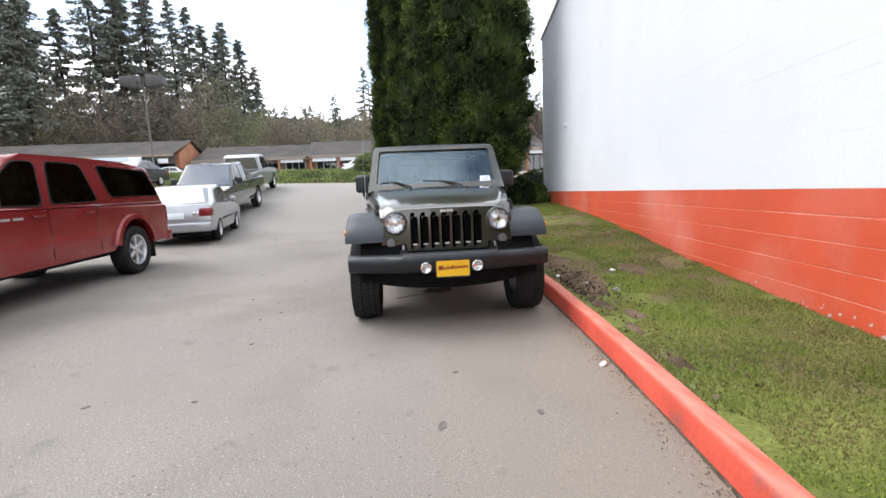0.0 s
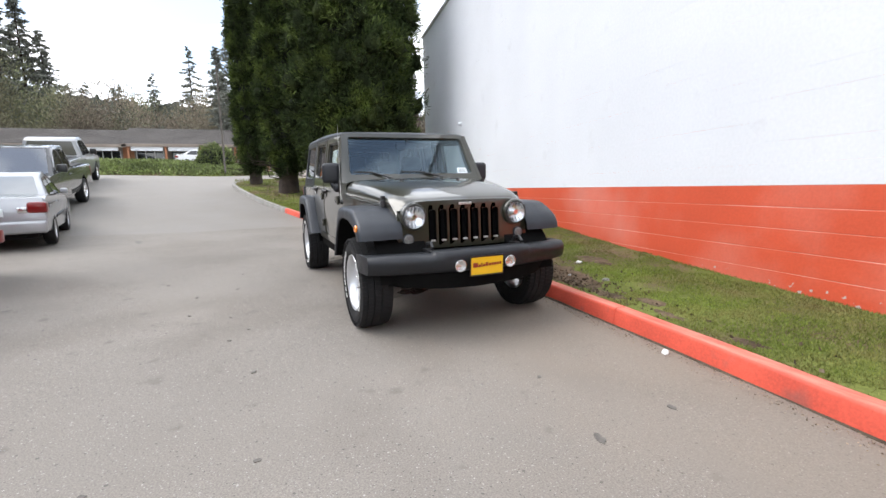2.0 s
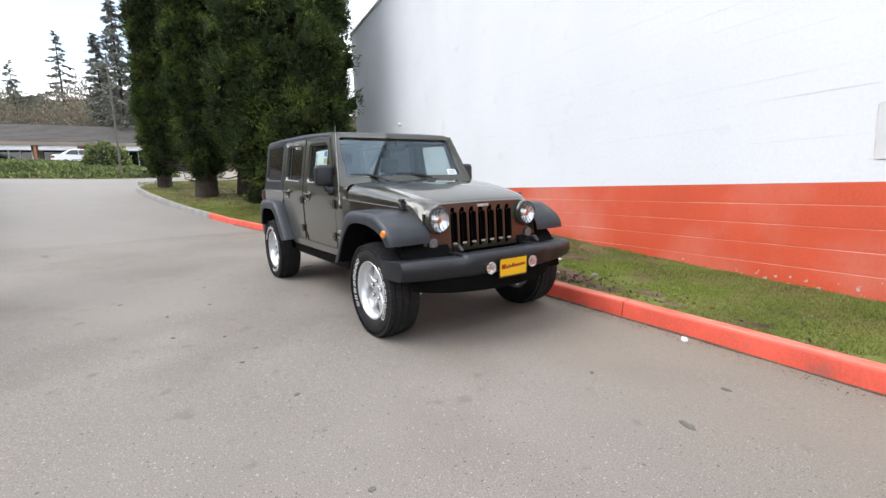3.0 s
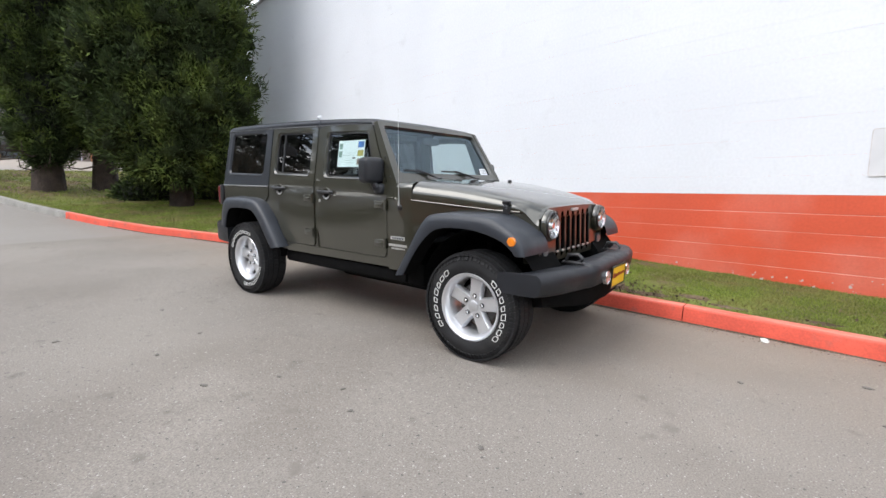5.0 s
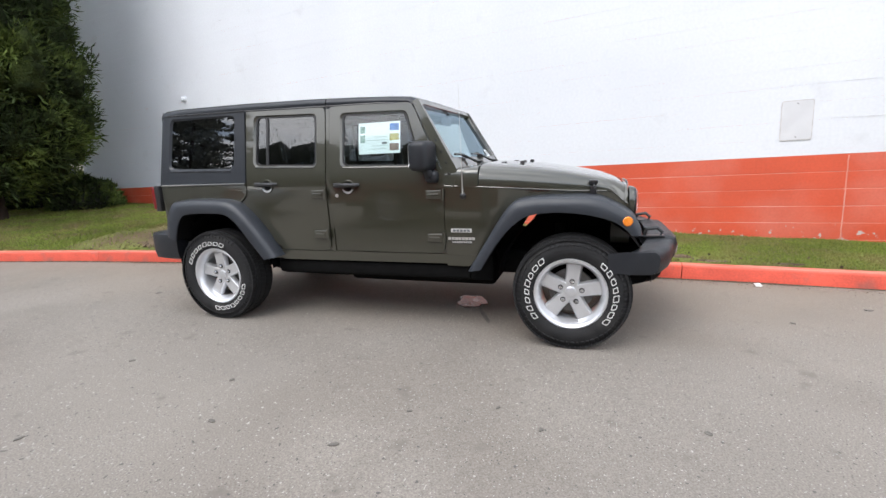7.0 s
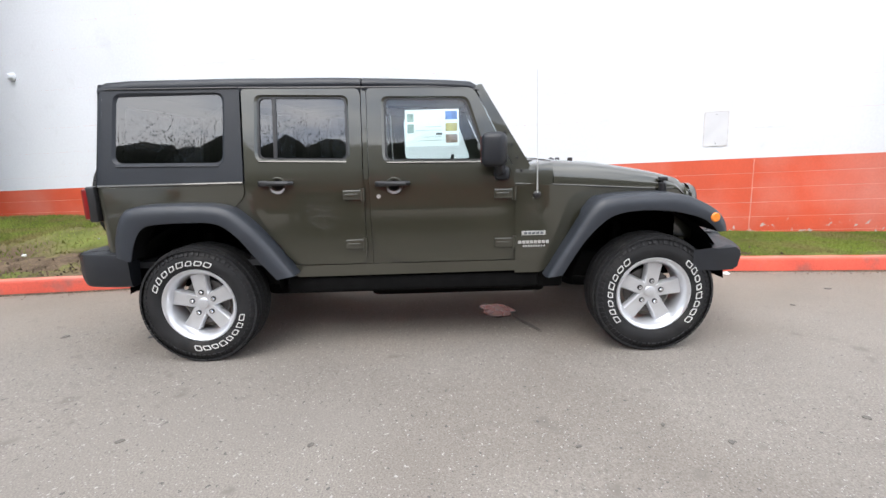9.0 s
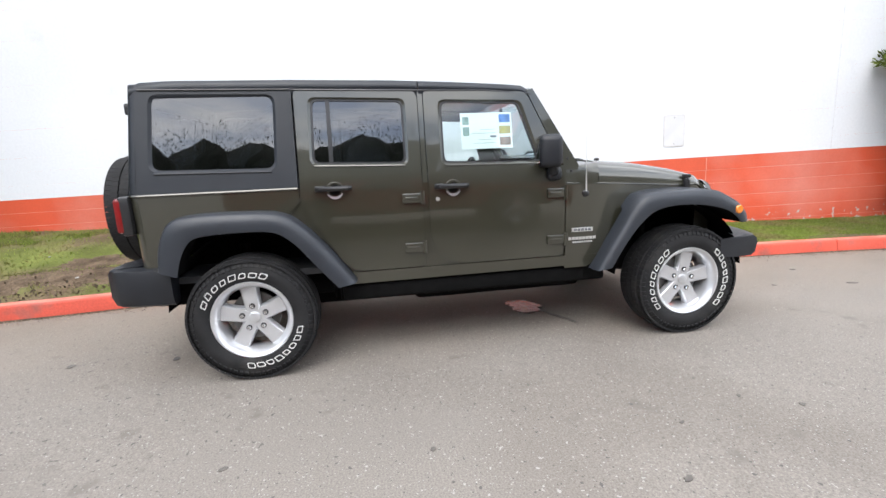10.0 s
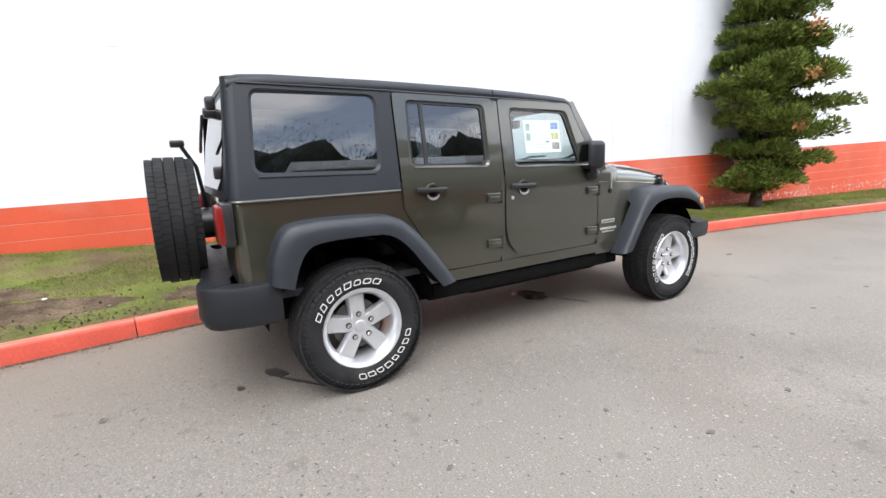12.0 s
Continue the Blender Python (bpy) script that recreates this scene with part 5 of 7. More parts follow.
def seat(x, y, w, back_top, rest=True):
    st = new("seat")
    st.parent = car
    bm = B()
    box(bm, x - w, x + w, y - 0.28, y + 0.25, 0.72, 0.90, 0.06, 3)
    part("cushion", bm, SEATCLOTH, st)
    bm = B()
    box(bm, -w, w, -0.07, 0.07, 0.0, back_top - 0.86, 0.06, 3, Matrix.Translation((x, y + 0.26, 0.84)) @ Matrix.Rotation(-0.28, 4, "X"))
    part("backrest", bm, SEATCLOTH, st)
    if rest:
        bm = B()
        box(bm, -0.13, 0.13, -0.05, 0.05, 0.0, 0.19, 0.045, 3, Matrix.Translation((x, y + 0.26 + 0.28 * (back_top - 0.82), back_top + 0.03)) @ Matrix.Rotation(-0.15, 4, "X"))
        part("headrest", bm, SEATCLOTH, st)


seat(-0.37, 1.55, 0.24, 1.33)
seat(0.37, 1.55, 0.24, 1.33)
seat(-0.30, 2.42, 0.27, 1.30)
seat(0.30, 2.42, 0.27, 1.30)
bm = B()
for s in (-1, 1):
    tube(bm, [(s * 0.66, 1.14, 1.68), (s * 0.63, 1.82, 1.72), (s * 0.63, 2.62, 1.72), (s * 0.64, 3.2, 1.35), (s * 0.66, 3.4, 0.95)], 0.032, 10)
    tube(bm, [(s * 0.63, 1.84, 1.72), (s * 0.70, 1.86, 1.2)], 0.032, 10)
    tube(bm, [(s * 0.63, 2.62, 1.72), (s * 0.70, 2.62, 1.2)], 0.032, 10)
tube(bm, [(-0.63, 1.84, 1.72), (0.63, 1.84, 1.72)], 0.032, 10)
tube(bm, [(-0.63, 2.62, 1.72), (0.63, 2.62, 1.72)], 0.032, 10)
part("roll_bar", bm, DARKTRIM, car)
bm = B()
box(bm, -0.12, 0.12, 1.09, 1.125, 1.585, 1.655, 0.02, 3)
tube(bm, [(0, 1.08, 1.69), (0, 1.10, 1.63)], 0.012, 6)
part("inner_mirror", bm, DARKTRIM, car)
bm = B()
box(bm, -0.76, 0.76, 1.0, 3.48, 0.62, 0.66, 0.0)
box(bm, -0.78, -0.755, 0.90, 2.36, 0.64, 1.22, 0.0)
box(bm, -0.78, -0.755, 2.36, 3.48, 0.98, 1.22, 0.0)
box(bm, 0.755, 0.78, 0.90, 2.36, 0.64, 1.22, 0.0)
box(bm, 0.755, 0.78, 2.36, 3.48, 0.98, 1.22, 0.0)
part("cabin_trim", bm, DARKTRIM, car)
for s in (-1, 1):
    bm = B()
    slab(bm, [(1.8165, 0.60), (1.8475, 0.60), (1.8475, 1.17), (1.8165, 1.17)], lambda z: sx(z) - 0.005, 0.03, s)
    slab(bm, [(1.8165, 1.17), (1.8475, 1.17), (1.8475, 1.74), (1.8165, 1.74)], lambda z: sx(z) - 0.005, 0.03, s)
    part("centre_pillar", bm, PAINT, car)


# ---- parked cars ----
def paint(name, c, metal=0.3, rough=0.35, dust=None):
    if dust:
        return mat(name, c, rough, metal, vary=0.12, scale=1.2, coat=0.6, alt=dust, altscale=2.2, altlow=0.5, althigh=0.75)
    return mat(name, c, rough, metal, vary=0.05, scale=1.5, coat=0.9)


def prism(bm, outline, wf, bevel=0.0, segs=3):
    """A car body: (y, z) outline closed between two sides whose half width is wf(y, z)."""
    a = [bm.verts.new((-wf(y, z), y, z)) for y, z in outline]
    b = [bm.verts.new((wf(y, z), y, z)) for y, z in outline]
    fa, fb = bm.faces.new(a), bm.faces.new(list(reversed(b)))
    for i in range(len(a)):
        j = (i + 1) % len(a)
        bm.faces.new((a[i], b[i], b[j], a[j]))
    if bevel:
        es = list(set(fa.edges) | set(fb.edges))
        bmesh.ops.bevel(bm, geom=es, offset=bevel, segments=segs, profile=0.55, affect="EDGES", clamp_overlap=True)


def arch(y, r, z0, n=10):
    """Points of a wheel arch from back (high y) to front along the sill."""
    return [(y + r * math.cos(math.pi * k / n), z0 + max(0.0, r * math.sin(math.pi * k / n)) - 0.0) for k in range(n + 1)]


def pane(bm, pts, wf, off=0.006):
    for s in (-1, 1):
        bm.faces.new([bm.verts.new((s * (wf(y, z) + off), y, z)) for y, z in pts])


def plain_wheel(parent, x, y, r, w, out, steel=ALLOY, spokes=6):
    root = new("wheel")
    root.parent, root.matrix_basis = parent, pose(x, y, r, 0, 0, 0 if out < 0 else 180)
    bm = B()
    rim = r * 0.60
    lathe(bm, [(rim, -w * 0.42), (rim + 0.02, -w * 0.5), (r - 0.05, -w * 0.52), (r - 0.012, -w * 0.42), (r, -w * 0.25), (r, w * 0.25), (r - 0.012, w * 0.42), (r - 0.05, w * 0.52), (rim, w * 0.42)], 40)
    part("tyre", bm, RUBBER, root)
    bm = B()
    lathe(bm, [(rim + 0.008, -w * 0.46), (rim - 0.012, -w * 0.44), (rim - 0.03, -w * 0.25), (rim - 0.05, w * 0.3)], 40)
    for k in range(spokes):
        a = 2 * math.pi * k / spokes
        box(bm, -w * 0.36, -w * 0.18, -0.032, 0.032, 0.0, rim - 0.01, 0.006, 1, Matrix.Rotation(a, 4, "X"))
    lathe(bm, [(0.06, -w * 0.2), (0.055, -w * 0.42), (0.001, -w * 0.44)], 20)
    part("rim", bm, steel, root)
    bm = B()
    lathe(bm, [(rim - 0.03, w * 0.05), (0.001, w * 0.05)], 24)
    part("brake_disc", bm, UNDER, root)
    return root


DARKGLASS = glass("dark car pane", (0.10, 0.11, 0.12), 0.08)
PALEGLASS = glass("pale car pane", (0.35, 0.4, 0.4), 0.26)
CABINDARK = mat("dark cabin", (0.015, 0.015, 0.016), 0.8, vary=0.3, scale=4)


def set_windows(root, polys, wf, material, name="side_window"):
    for pts in polys:
        for s in (-1, 1):
            bm = B()
            r = rounded(pts, 0.075, 4)
            bm.faces.new([bm.verts.new((s * (wf(y, z) + 0.004), y, z)) for y, z in r])
            part(name, bm, material, root)
            bm = B()
            cy, cz = sum(p[0] for p in r) / len(r), sum(p[1] for p in r) / len(r)
            big = []
            for y, z in r:
                v = Vector((y - cy, z - cz)).normalized() * 0.022
                big.append((y + v.x, z + v.y))
            ring(bm, big, r, lambda u, v, d, s=s: (s * (wf(u, v) + 0.009 - d), u, v), 0.012)
            part("window_seal", bm, TRIMBLACK, root)


def cross_pane(root, y0, z0, y1, z1, w0, w1, material, name, off=0.006):
    """A front or rear screen between two heights."""
    bm = B()
    nrm = Vector((0, z1 - z0, -(y1 - y0))).normalized() * off
    if (z1 - z0) * 1 < 0:
        nrm = -nrm
    pts = rounded([(-w0, 0.0), (w0, 0.0), (w1, 1.0), (-w1, 1.0)], 0.05, 3)
    for sgn in (1,):
        bm.faces.new([bm.verts.new((u, y0 + (y1 - y0) * v + nrm.y, z0 + (z1 - z0) * v + nrm.z)) for u, v in pts])
    return part(name, bm, material, root)


# red crew-cab pickup with a matching canopy: its tail points up the road
REDPAINT = paint("dusty red paint", (0.235, 0.013, 0.016), 0.2, 0.28, dust=(0.25, 0.060, 0.052))
REDROOF = paint("red roof paint", (0.22, 0.019, 0.020), 0.2, 0.25)
GREYPAINT = paint("charcoal metallic paint", (0.055, 0.057, 0.060), 0.4, 0.25)
SILVERPAINT = paint("silver paint", (0.36, 0.37, 0.385), 0.5)
PALEPAINT = paint("pale grey paint", (0.28, 0.287, 0.295), 0.5)
DARKPAINT = paint("black car paint", (0.02, 0.021, 0.024), 0.2)
WHITEPAINT = paint("white car paint", (0.72, 0.73, 0.74), 0.0)

TX, TY = -5.60, 3.15
truck = thing("pickup_truck", pose(TX, TY, road_z(TX + 0.8, TY)), "dusty red crew-cab pickup with matching canopy parked along the road", "pickup truck")
wb = -3.25
wl_ = lambda y, z: 0.905 - max(0.0, z - 1.02) * 0.13 - max(0.0, 0.62 - z) * 0.12
low = [(1.02, 0.46)] + [(1.02, 0.62), (1.05, 0.85), (1.03, 1.10), (-2.55, 1.13), (-2.85, 1.12), (-3.95, 1.03), (-4.15, 0.92), (-4.2, 0.6), (-4.15, 0.42)]
low += [(y, z) for y, z in reversed(arch(wb, 0.47, 0.42))] + [(wb + 0.6, 0.42), (-0.6, 0.44)] + [(y, z) for y, z in reversed(arch(0.0, 0.48, 0.44))]
bm = B()
prism(bm, low, wl_, 0.035)
part("body", bm, REDPAINT, truck)
bm = B()
prism(bm, [(0.99, 1.09), (0.74, 1.69), (0.66, 1.745), (0.0, 1.785), (-1.0, 1.80), (-1.9, 1.79), (-2.15, 1.745), (-2.98, 1.12)], wl_, 0.06)
part("cab_and_canopy", bm, REDROOF, truck)
set_windows(truck, [[(0.84, 1.25), (0.60, 1.655), (-0.62, 1.70), (-0.46, 1.25)], [(-0.78, 1.20), (-0.98, 1.695), (-1.56, 1.71), (-1.64, 1.19)], [(-1.80, 1.18), (-1.76, 1.70), (-2.06, 1.69), (-2.70, 1.20)]], wl_, DARKGLASS)
cross_pane(truck, 1.0, 1.16, 0.80, 1.66, 0.74, 0.66, DARKGLASS, "canopy_back_pane", -0.02)
for y0 in (-0.83, -1.73):
    for s in (-1, 1):
        bm = B()
        box(bm, s * 0.893, s * 0.899, y0 - 0.004, y0 + 0.004, 0.50, 1.15)
        part("door_gap", bm, CABINDARK, truck)
for y0 in (-1.02, -1.90):
    for s in (-1, 1):
        bm = B()
        box(bm, s * 0.895, s * 0.928, y0 - 0.09, y0 + 0.09, 1.035, 1.065, 0.01)
        part("door_handle", bm, REDPAINT, truck)
for s in (-1, 1):
    bm = B()
    rows = []
    for k in range(15):
        a = math.pi * (0.06 + 0.88 * k / 14)
        rows.append([(s * 0.88, 0.56 * math.cos(a), 0.42 + 0.56 * math.sin(a)), (s * 0.945, 0.54 * math.cos(a), 0.42 + 0.54 * math.sin(a)), (s * 0.95, 0.47 * math.cos(a), 0.42 + 0.47 * math.sin(a)), (s * 0.88, 0.46 * math.cos(a), 0.42 + 0.46 * math.sin(a))])
    loft(bm, rows, caps=True)
    part("wheel_flare", bm, REDPAINT, truck)
    bm = B()
    box(bm, s * 0.91, s * 1.10, -2.70, -2.60, 1.16, 1.36, 0.03)
    part("door_mirror", bm, TRIMBLACK, truck)
    bm = B()
    box(bm, s * 0.80, s * 0.905, 1.00, 1.06, 0.78, 1.06, 0.02)
    part("tail_lamp", bm, REDLENS, truck)
    bm = B()
    box(bm, s * 0.66, s * 0.90, 0.50, 0.52, 0.20, 0.50, 0.004)
    part("mud_flap", bm, RUBBER, truck)
    for y in (0.0, wb):
        plain_wheel(truck, s * 0.80, y, 0.39, 0.25, s)
bm = B()
box(bm, -0.90, 0.90, 1.0, 1.17, 0.44, 0.62, 0.03)
part("rear_bumper", bm, REDPAINT, truck)
bm = B()
box(bm, -0.70, 0.70, -3.9, 0.95, 0.36, 0.5)
part("underbody", bm, UNDER, truck)
for k in range(2):
    bm = B()
    box(bm, 0.898, 0.904, -2.44 + 0.18 * k, -2.30 + 0.18 * k, 1.02, 1.05)
    part("badge_bar", bm, BADGE, truck)


def sedan(m, colour, label, glassy=PALEGLASS, flip=1.0, L=4.5):
    """A saloon whose tail points to -y of m; its origin is under the rear axle."""
    root = thing("sedan", m, label, "car")
    w = lambda y, z: 0.855 - max(0.0, z - 0.86) * 0.36 - max(0.0, 0.45 - z) * 0.15
    low = [(-0.90, 0.34), (-0.93, 0.55), (-0.90, 0.80), (-0.82, 0.955), (-0.30, 0.985), (0.1, 0.95), (1.9, 0.90), (2.4, 0.86), (3.2, 0.76), (3.42, 0.66), (3.46, 0.45), (3.42, 0.26)]
    low += arch(2.61, 0.34, 0.28) + [(2.0, 0.24), (0.5, 0.24)] + arch(0.0, 0.34, 0.28)
    bm = B()
    prism(bm, low, w, 0.045)
    part("body", bm, colour, root)
    bm = B()
    prism(bm, [(-0.35, 0.96), (0.25, 1.33), (0.55, 1.405), (1.0, 1.42), (1.45, 1.37), (2.28, 0.90)], w, 0.05)
    part("roof", bm, colour, root)
    set_windows(root, [[(0.02, 0.99), (0.36, 1.28), (0.86, 1.34), (0.86, 0.96)], [(0.93, 0.95), (0.93, 1.34), (1.36, 1.31), (1.98, 0.95)]], w, glassy)
    cross_pane(root, -0.30, 0.985, 0.24, 1.325, 0.70, 0.60, glassy, "rear_screen", -0.012)
    cross_pane(root, 2.24, 0.92, 1.50, 1.35, 0.72, 0.60, glassy, "windscreen", 0.012)
    for s in (-1, 1):
        bm = B()
        box(bm, s * 0.58, s * 0.862, -0.940, -0.66, 0.68, 0.88, 0.04)
        part("tail_lamp", bm, REDLENS, root, "red tail lamp")
        bm = B()
        box(bm, s * 0.44, s * 0.585, -0.936, -0.80, 0.69, 0.80, 0.02)
        part("reverse_lamp", bm, LAMPBOWL, root, "clear reversing lamp")
        bm = B()
        box(bm, s * 0.50, s * 0.80, 3.30, 3.46, 0.58, 0.72, 0.03)
        part("headlight", bm, LENS, root)
        bm = B()
        box(bm, s * 0.84, s * 0.98, 1.80, 1.90, 0.93, 1.05, 0.03)
        part("door_mirror", bm, colour, root)
        bm = B()
        box(bm, s * 0.84, s * 0.868, 0.40, 2.20, 0.50, 0.56, 0.01)
        part("rub_strip", bm, PLASTIC, root)
        for y0 in (0.72, 1.62):
            bm = B()
            box(bm, s * 0.835, s * 0.865, y0, y0 + 0.16, 0.80, 0.825, 0.006)
            part("door_handle", bm, colour, root)
        for y in (0.0, 2.61):
            plain_wheel(root, s * 0.76, y, 0.305, 0.19, s)
    bm = B()
    box(bm, -0.84, 0.84, -0.98, -0.80, 0.32, 0.55, 0.05, 3)
    part("rear_bumper", bm, colour, root)
    bm = B()
    box(bm, -0.26, 0.26, -0.945, -0.925, 0.64, 0.78, 0.004)
    part("number_plate", bm, PAPER, root)
    bm = B()
    box(bm, -0.65, 0.65, -0.6, 3.2, 0.20, 0.36)
    part("underbody", bm, UNDER, root)
    return root


def pickup(m, colour, label, L0=1.15, wb=3.55, r=0.40, glassy=PALEGLASS):
    """A pickup whose tail points to -y of m; its origin is under the rear axle."""
    root = thing("pickup_truck", m, label, "pickup truck")
    w = lambda y, z: 0.98 - max(0.0, z - 1.10) * 0.24 - max(0.0, 0.6 - z) * 0.1
    low = [(-1.15, 0.62), (-1.15, 1.18), (1.15, 1.20), (1.2, 1.20), (2.75, 1.18), (3.0, 1.17), (4.25, 1.08), (4.42, 0.98), (4.45, 0.62), (4.40, 0.45)]
    low += arch(wb, 0.46, 0.45) + [(wb - 0.7, 0.42), (0.6, 0.46)] + arch(0.0, 0.46, 0.48)
    bm = B()
    prism(bm, low, w, 0.045)
    part("body", bm, colour, root)
    bm = B()
    prism(bm, [(1.02, 1.17), (1.08, 1.80), (1.25, 1.90), (1.8, 1.93), (2.25, 1.88), (2.95, 1.17)], w, 0.06)
    part("cab", bm, colour, root)
    set_windows(root, [[(1.22, 1.24), (1.24, 1.78), (1.78, 1.82), (1.78, 1.24)], [(1.86, 1.24), (1.86, 1.82), (2.18, 1.78), (2.68, 1.24)]], w, DARKGLASS)
    cross_pane(root, 1.025, 1.24, 1.075, 1.78, 0.80, 0.68, DARKGLASS, "rear_screen", -0.014)
    cross_pane(root, 2.92, 1.20, 2.28, 1.84, 0.84, 0.70, glassy, "windscreen", 0.014)
    bm = B()
    box(bm, -0.78, 0.78, -1.05, 0.98, 1.195, 1.21)
    part("bed_floor", bm, CABINDARK, root)
    for s in (-1, 1):
        bm = B()
        box(bm, s * 0.78, s * 0.97, -1.18, -1.08, 0.76, 1.12, 0.02)
        part("tail_lamp", bm, REDLENS, root)
        bm = B()
        box(bm, s * 0.62, s * 0.95, 4.30, 4.45, 0.80, 1.02, 0.04)
        part("headlight", bm, CHROME, root)
        bm = B()
        box(bm, s * 0.97, s * 1.20, 2.55, 2.66, 1.22, 1.44, 0.03)
        part("door_mirror", bm, TRIMBLACK, root)
        for y0 in (1.35,):
            bm = B()
            box(bm, s * 0.965, s * 0.995, y0, y0 + 0.18, 1.05, 1.08, 0.008)
            part("door_handle", bm, TRIMBLACK, root)
        for y in (0.0, wb):
            plain_wheel(root, s * 0.86, y, r, 0.26, s, CHROME)
    bm = B()
    box(bm, -0.95, 0.95, 4.36, 4.58, 0.50, 0.74, 0.05, 3)
    part("front_bumper", bm, CHROME, root)
    bm = B()
    box(bm, -0.55, 0.55, 4.40, 4.48, 0.78, 1.06, 0.03)
    for k in (-1, 1):
        box(bm, k * 0.27 - 0.02, k * 0.27 + 0.02, 4.46, 4.50, 0.78, 1.06)
    part("grille", bm, TRIMBLACK, root)
    bm = B()
    box(bm, -0.95, 0.95, -1.32, -1.14, 0.50, 0.70, 0.04)
    part("rear_bumper", bm, CHROME, root)
    bm = B()
    box(bm, -0.7, 0.7, -1.0, 4.2, 0.36, 0.56)
    part("underbody", bm, UNDER, root)
    return root


def slope(y0, y1, x):
    return math.degrees(math.atan2(road_z(x, y1) - road_z(x, y0), y1 - y0))


sedan(pose(-5.95, 7.45, road_z(-6.0, 7.45) - 0.01, slope(7.45, 9.96, -6.2), 0, 11), SILVERPAINT, "silver saloon with red tail lamps parked behind the red pickup")
pickup(pose(-7.40, 11.6 + 3.55, road_z(-7, 15.15), -slope(11.6, 15.15, -7), 0, 182), GREYPAINT, "dark grey pickup with chrome bumper facing down the road")
pickup(pose(-8.25, 18.1, road_z(-8, 18.1), slope(18.1, 21.6, -8), 0, 4), PALEPAINT, "pale grey pickup with an empty bed parked on the slope")
sedan(pose(-15.5, 24.0, road_z(-15.5, 24.0) + 0.12, 0, 0, 178), DARKPAINT, "black saloon in the far parking lot", DARKGLASS)
sedan(pose(-6.0, 46.0, road_z(-6, 46) + 0.6, 0, 0, -88), WHITEPAINT, "white saloon parked beyond the ivy bank", DARKGLASS)
sedan(pose(-24.0, 47.0, road_z(-24, 47) + 0.4, 0, 0, 92), WHITEPAINT, "white saloon in front of the low shops", DARKGLASS)


# ---- trees ----
def kites(pos, dirs, length, width, rng, bend=0.25):
    """Small pointed leaf sprays: arrays of places and directions into verts and faces."""
    n = len(pos)
    d = dirs / np.linalg.norm(dirs, axis=1, keepdims=True)
    ref = rng.normal(size=(n, 3))
    side = np.cross(d, ref)
    side /= np.linalg.norm(side, axis=1, keepdims=True) + 1e-9
    up = np.cross(side, d)
    ln = (length * rng.uniform(0.6, 1.4, n))[:, None]
    wd = (width * rng.uniform(0.6, 1.4, n))[:, None]
    mid = pos + d * ln * 0.5 + up * ln * bend * 0.3
    tip = pos + d * ln - up * ln * bend * 0.4
    v = np.stack([pos, mid - side * wd, tip, mid + side * wd], 1).reshape(-1, 3)
    i = np.arange(n)[:, None] * 4
    f = np.concatenate([i + np.array([[0, 1, 2]]), i + np.array([[0, 2, 3]])], 0)
    return v, f


def kite_mesh(name, v, f, material, parent, label=""):
    me = bpy.data.meshes.new(name)
    me.vertices.add(len(v))
    me.vertices.foreach_set("co", np.asarray(v, np.float32).ravel())
    me.loops.add(len(f) * 3)
    me.loops.foreach_set("vertex_index", np.asarray(f, np.int32).ravel())
    me.polygons.add(len(f))
    me.polygons.foreach_set("loop_start", np.arange(0, len(f) * 3, 3, dtype=np.int32))
    me.update()
    me.validate()
    me.materials.append(material)
    ob = new(name, me)
    ob.parent = parent
    if label:
        ob["label"] = label
    return ob


def trunk_mesh(parent, h, r0, rng, roots=True, bends=0.06):
    bm = B()
    pts, rad = [], []
    for k in range(12):
        f = k / 11
        pts.append((bends * math.sin(3 * f + r0 * 9), bends * math.cos(2.3 * f), -0.15 + f * (h + 0.15)))
        rad.append(r0 * (1 - 0.85 * f) * (1.35 if k == 0 else 1.12 if k == 1 else 1.0))
    tube(bm, pts, rad, 14)
    for v in bm.verts:
        a = math.atan2(v.co.y, v.co.x)
        q = 1 + 0.13 * math.sin(a * 5 + v.co.z) + 0.10 * noise.noise((v.co.x * 4, v.co.y * 4, v.co.z * 1.5))
        v.co.x *= q
        v.co.y *= q
    return part("trunk", bm, BARK, parent, "", 80)


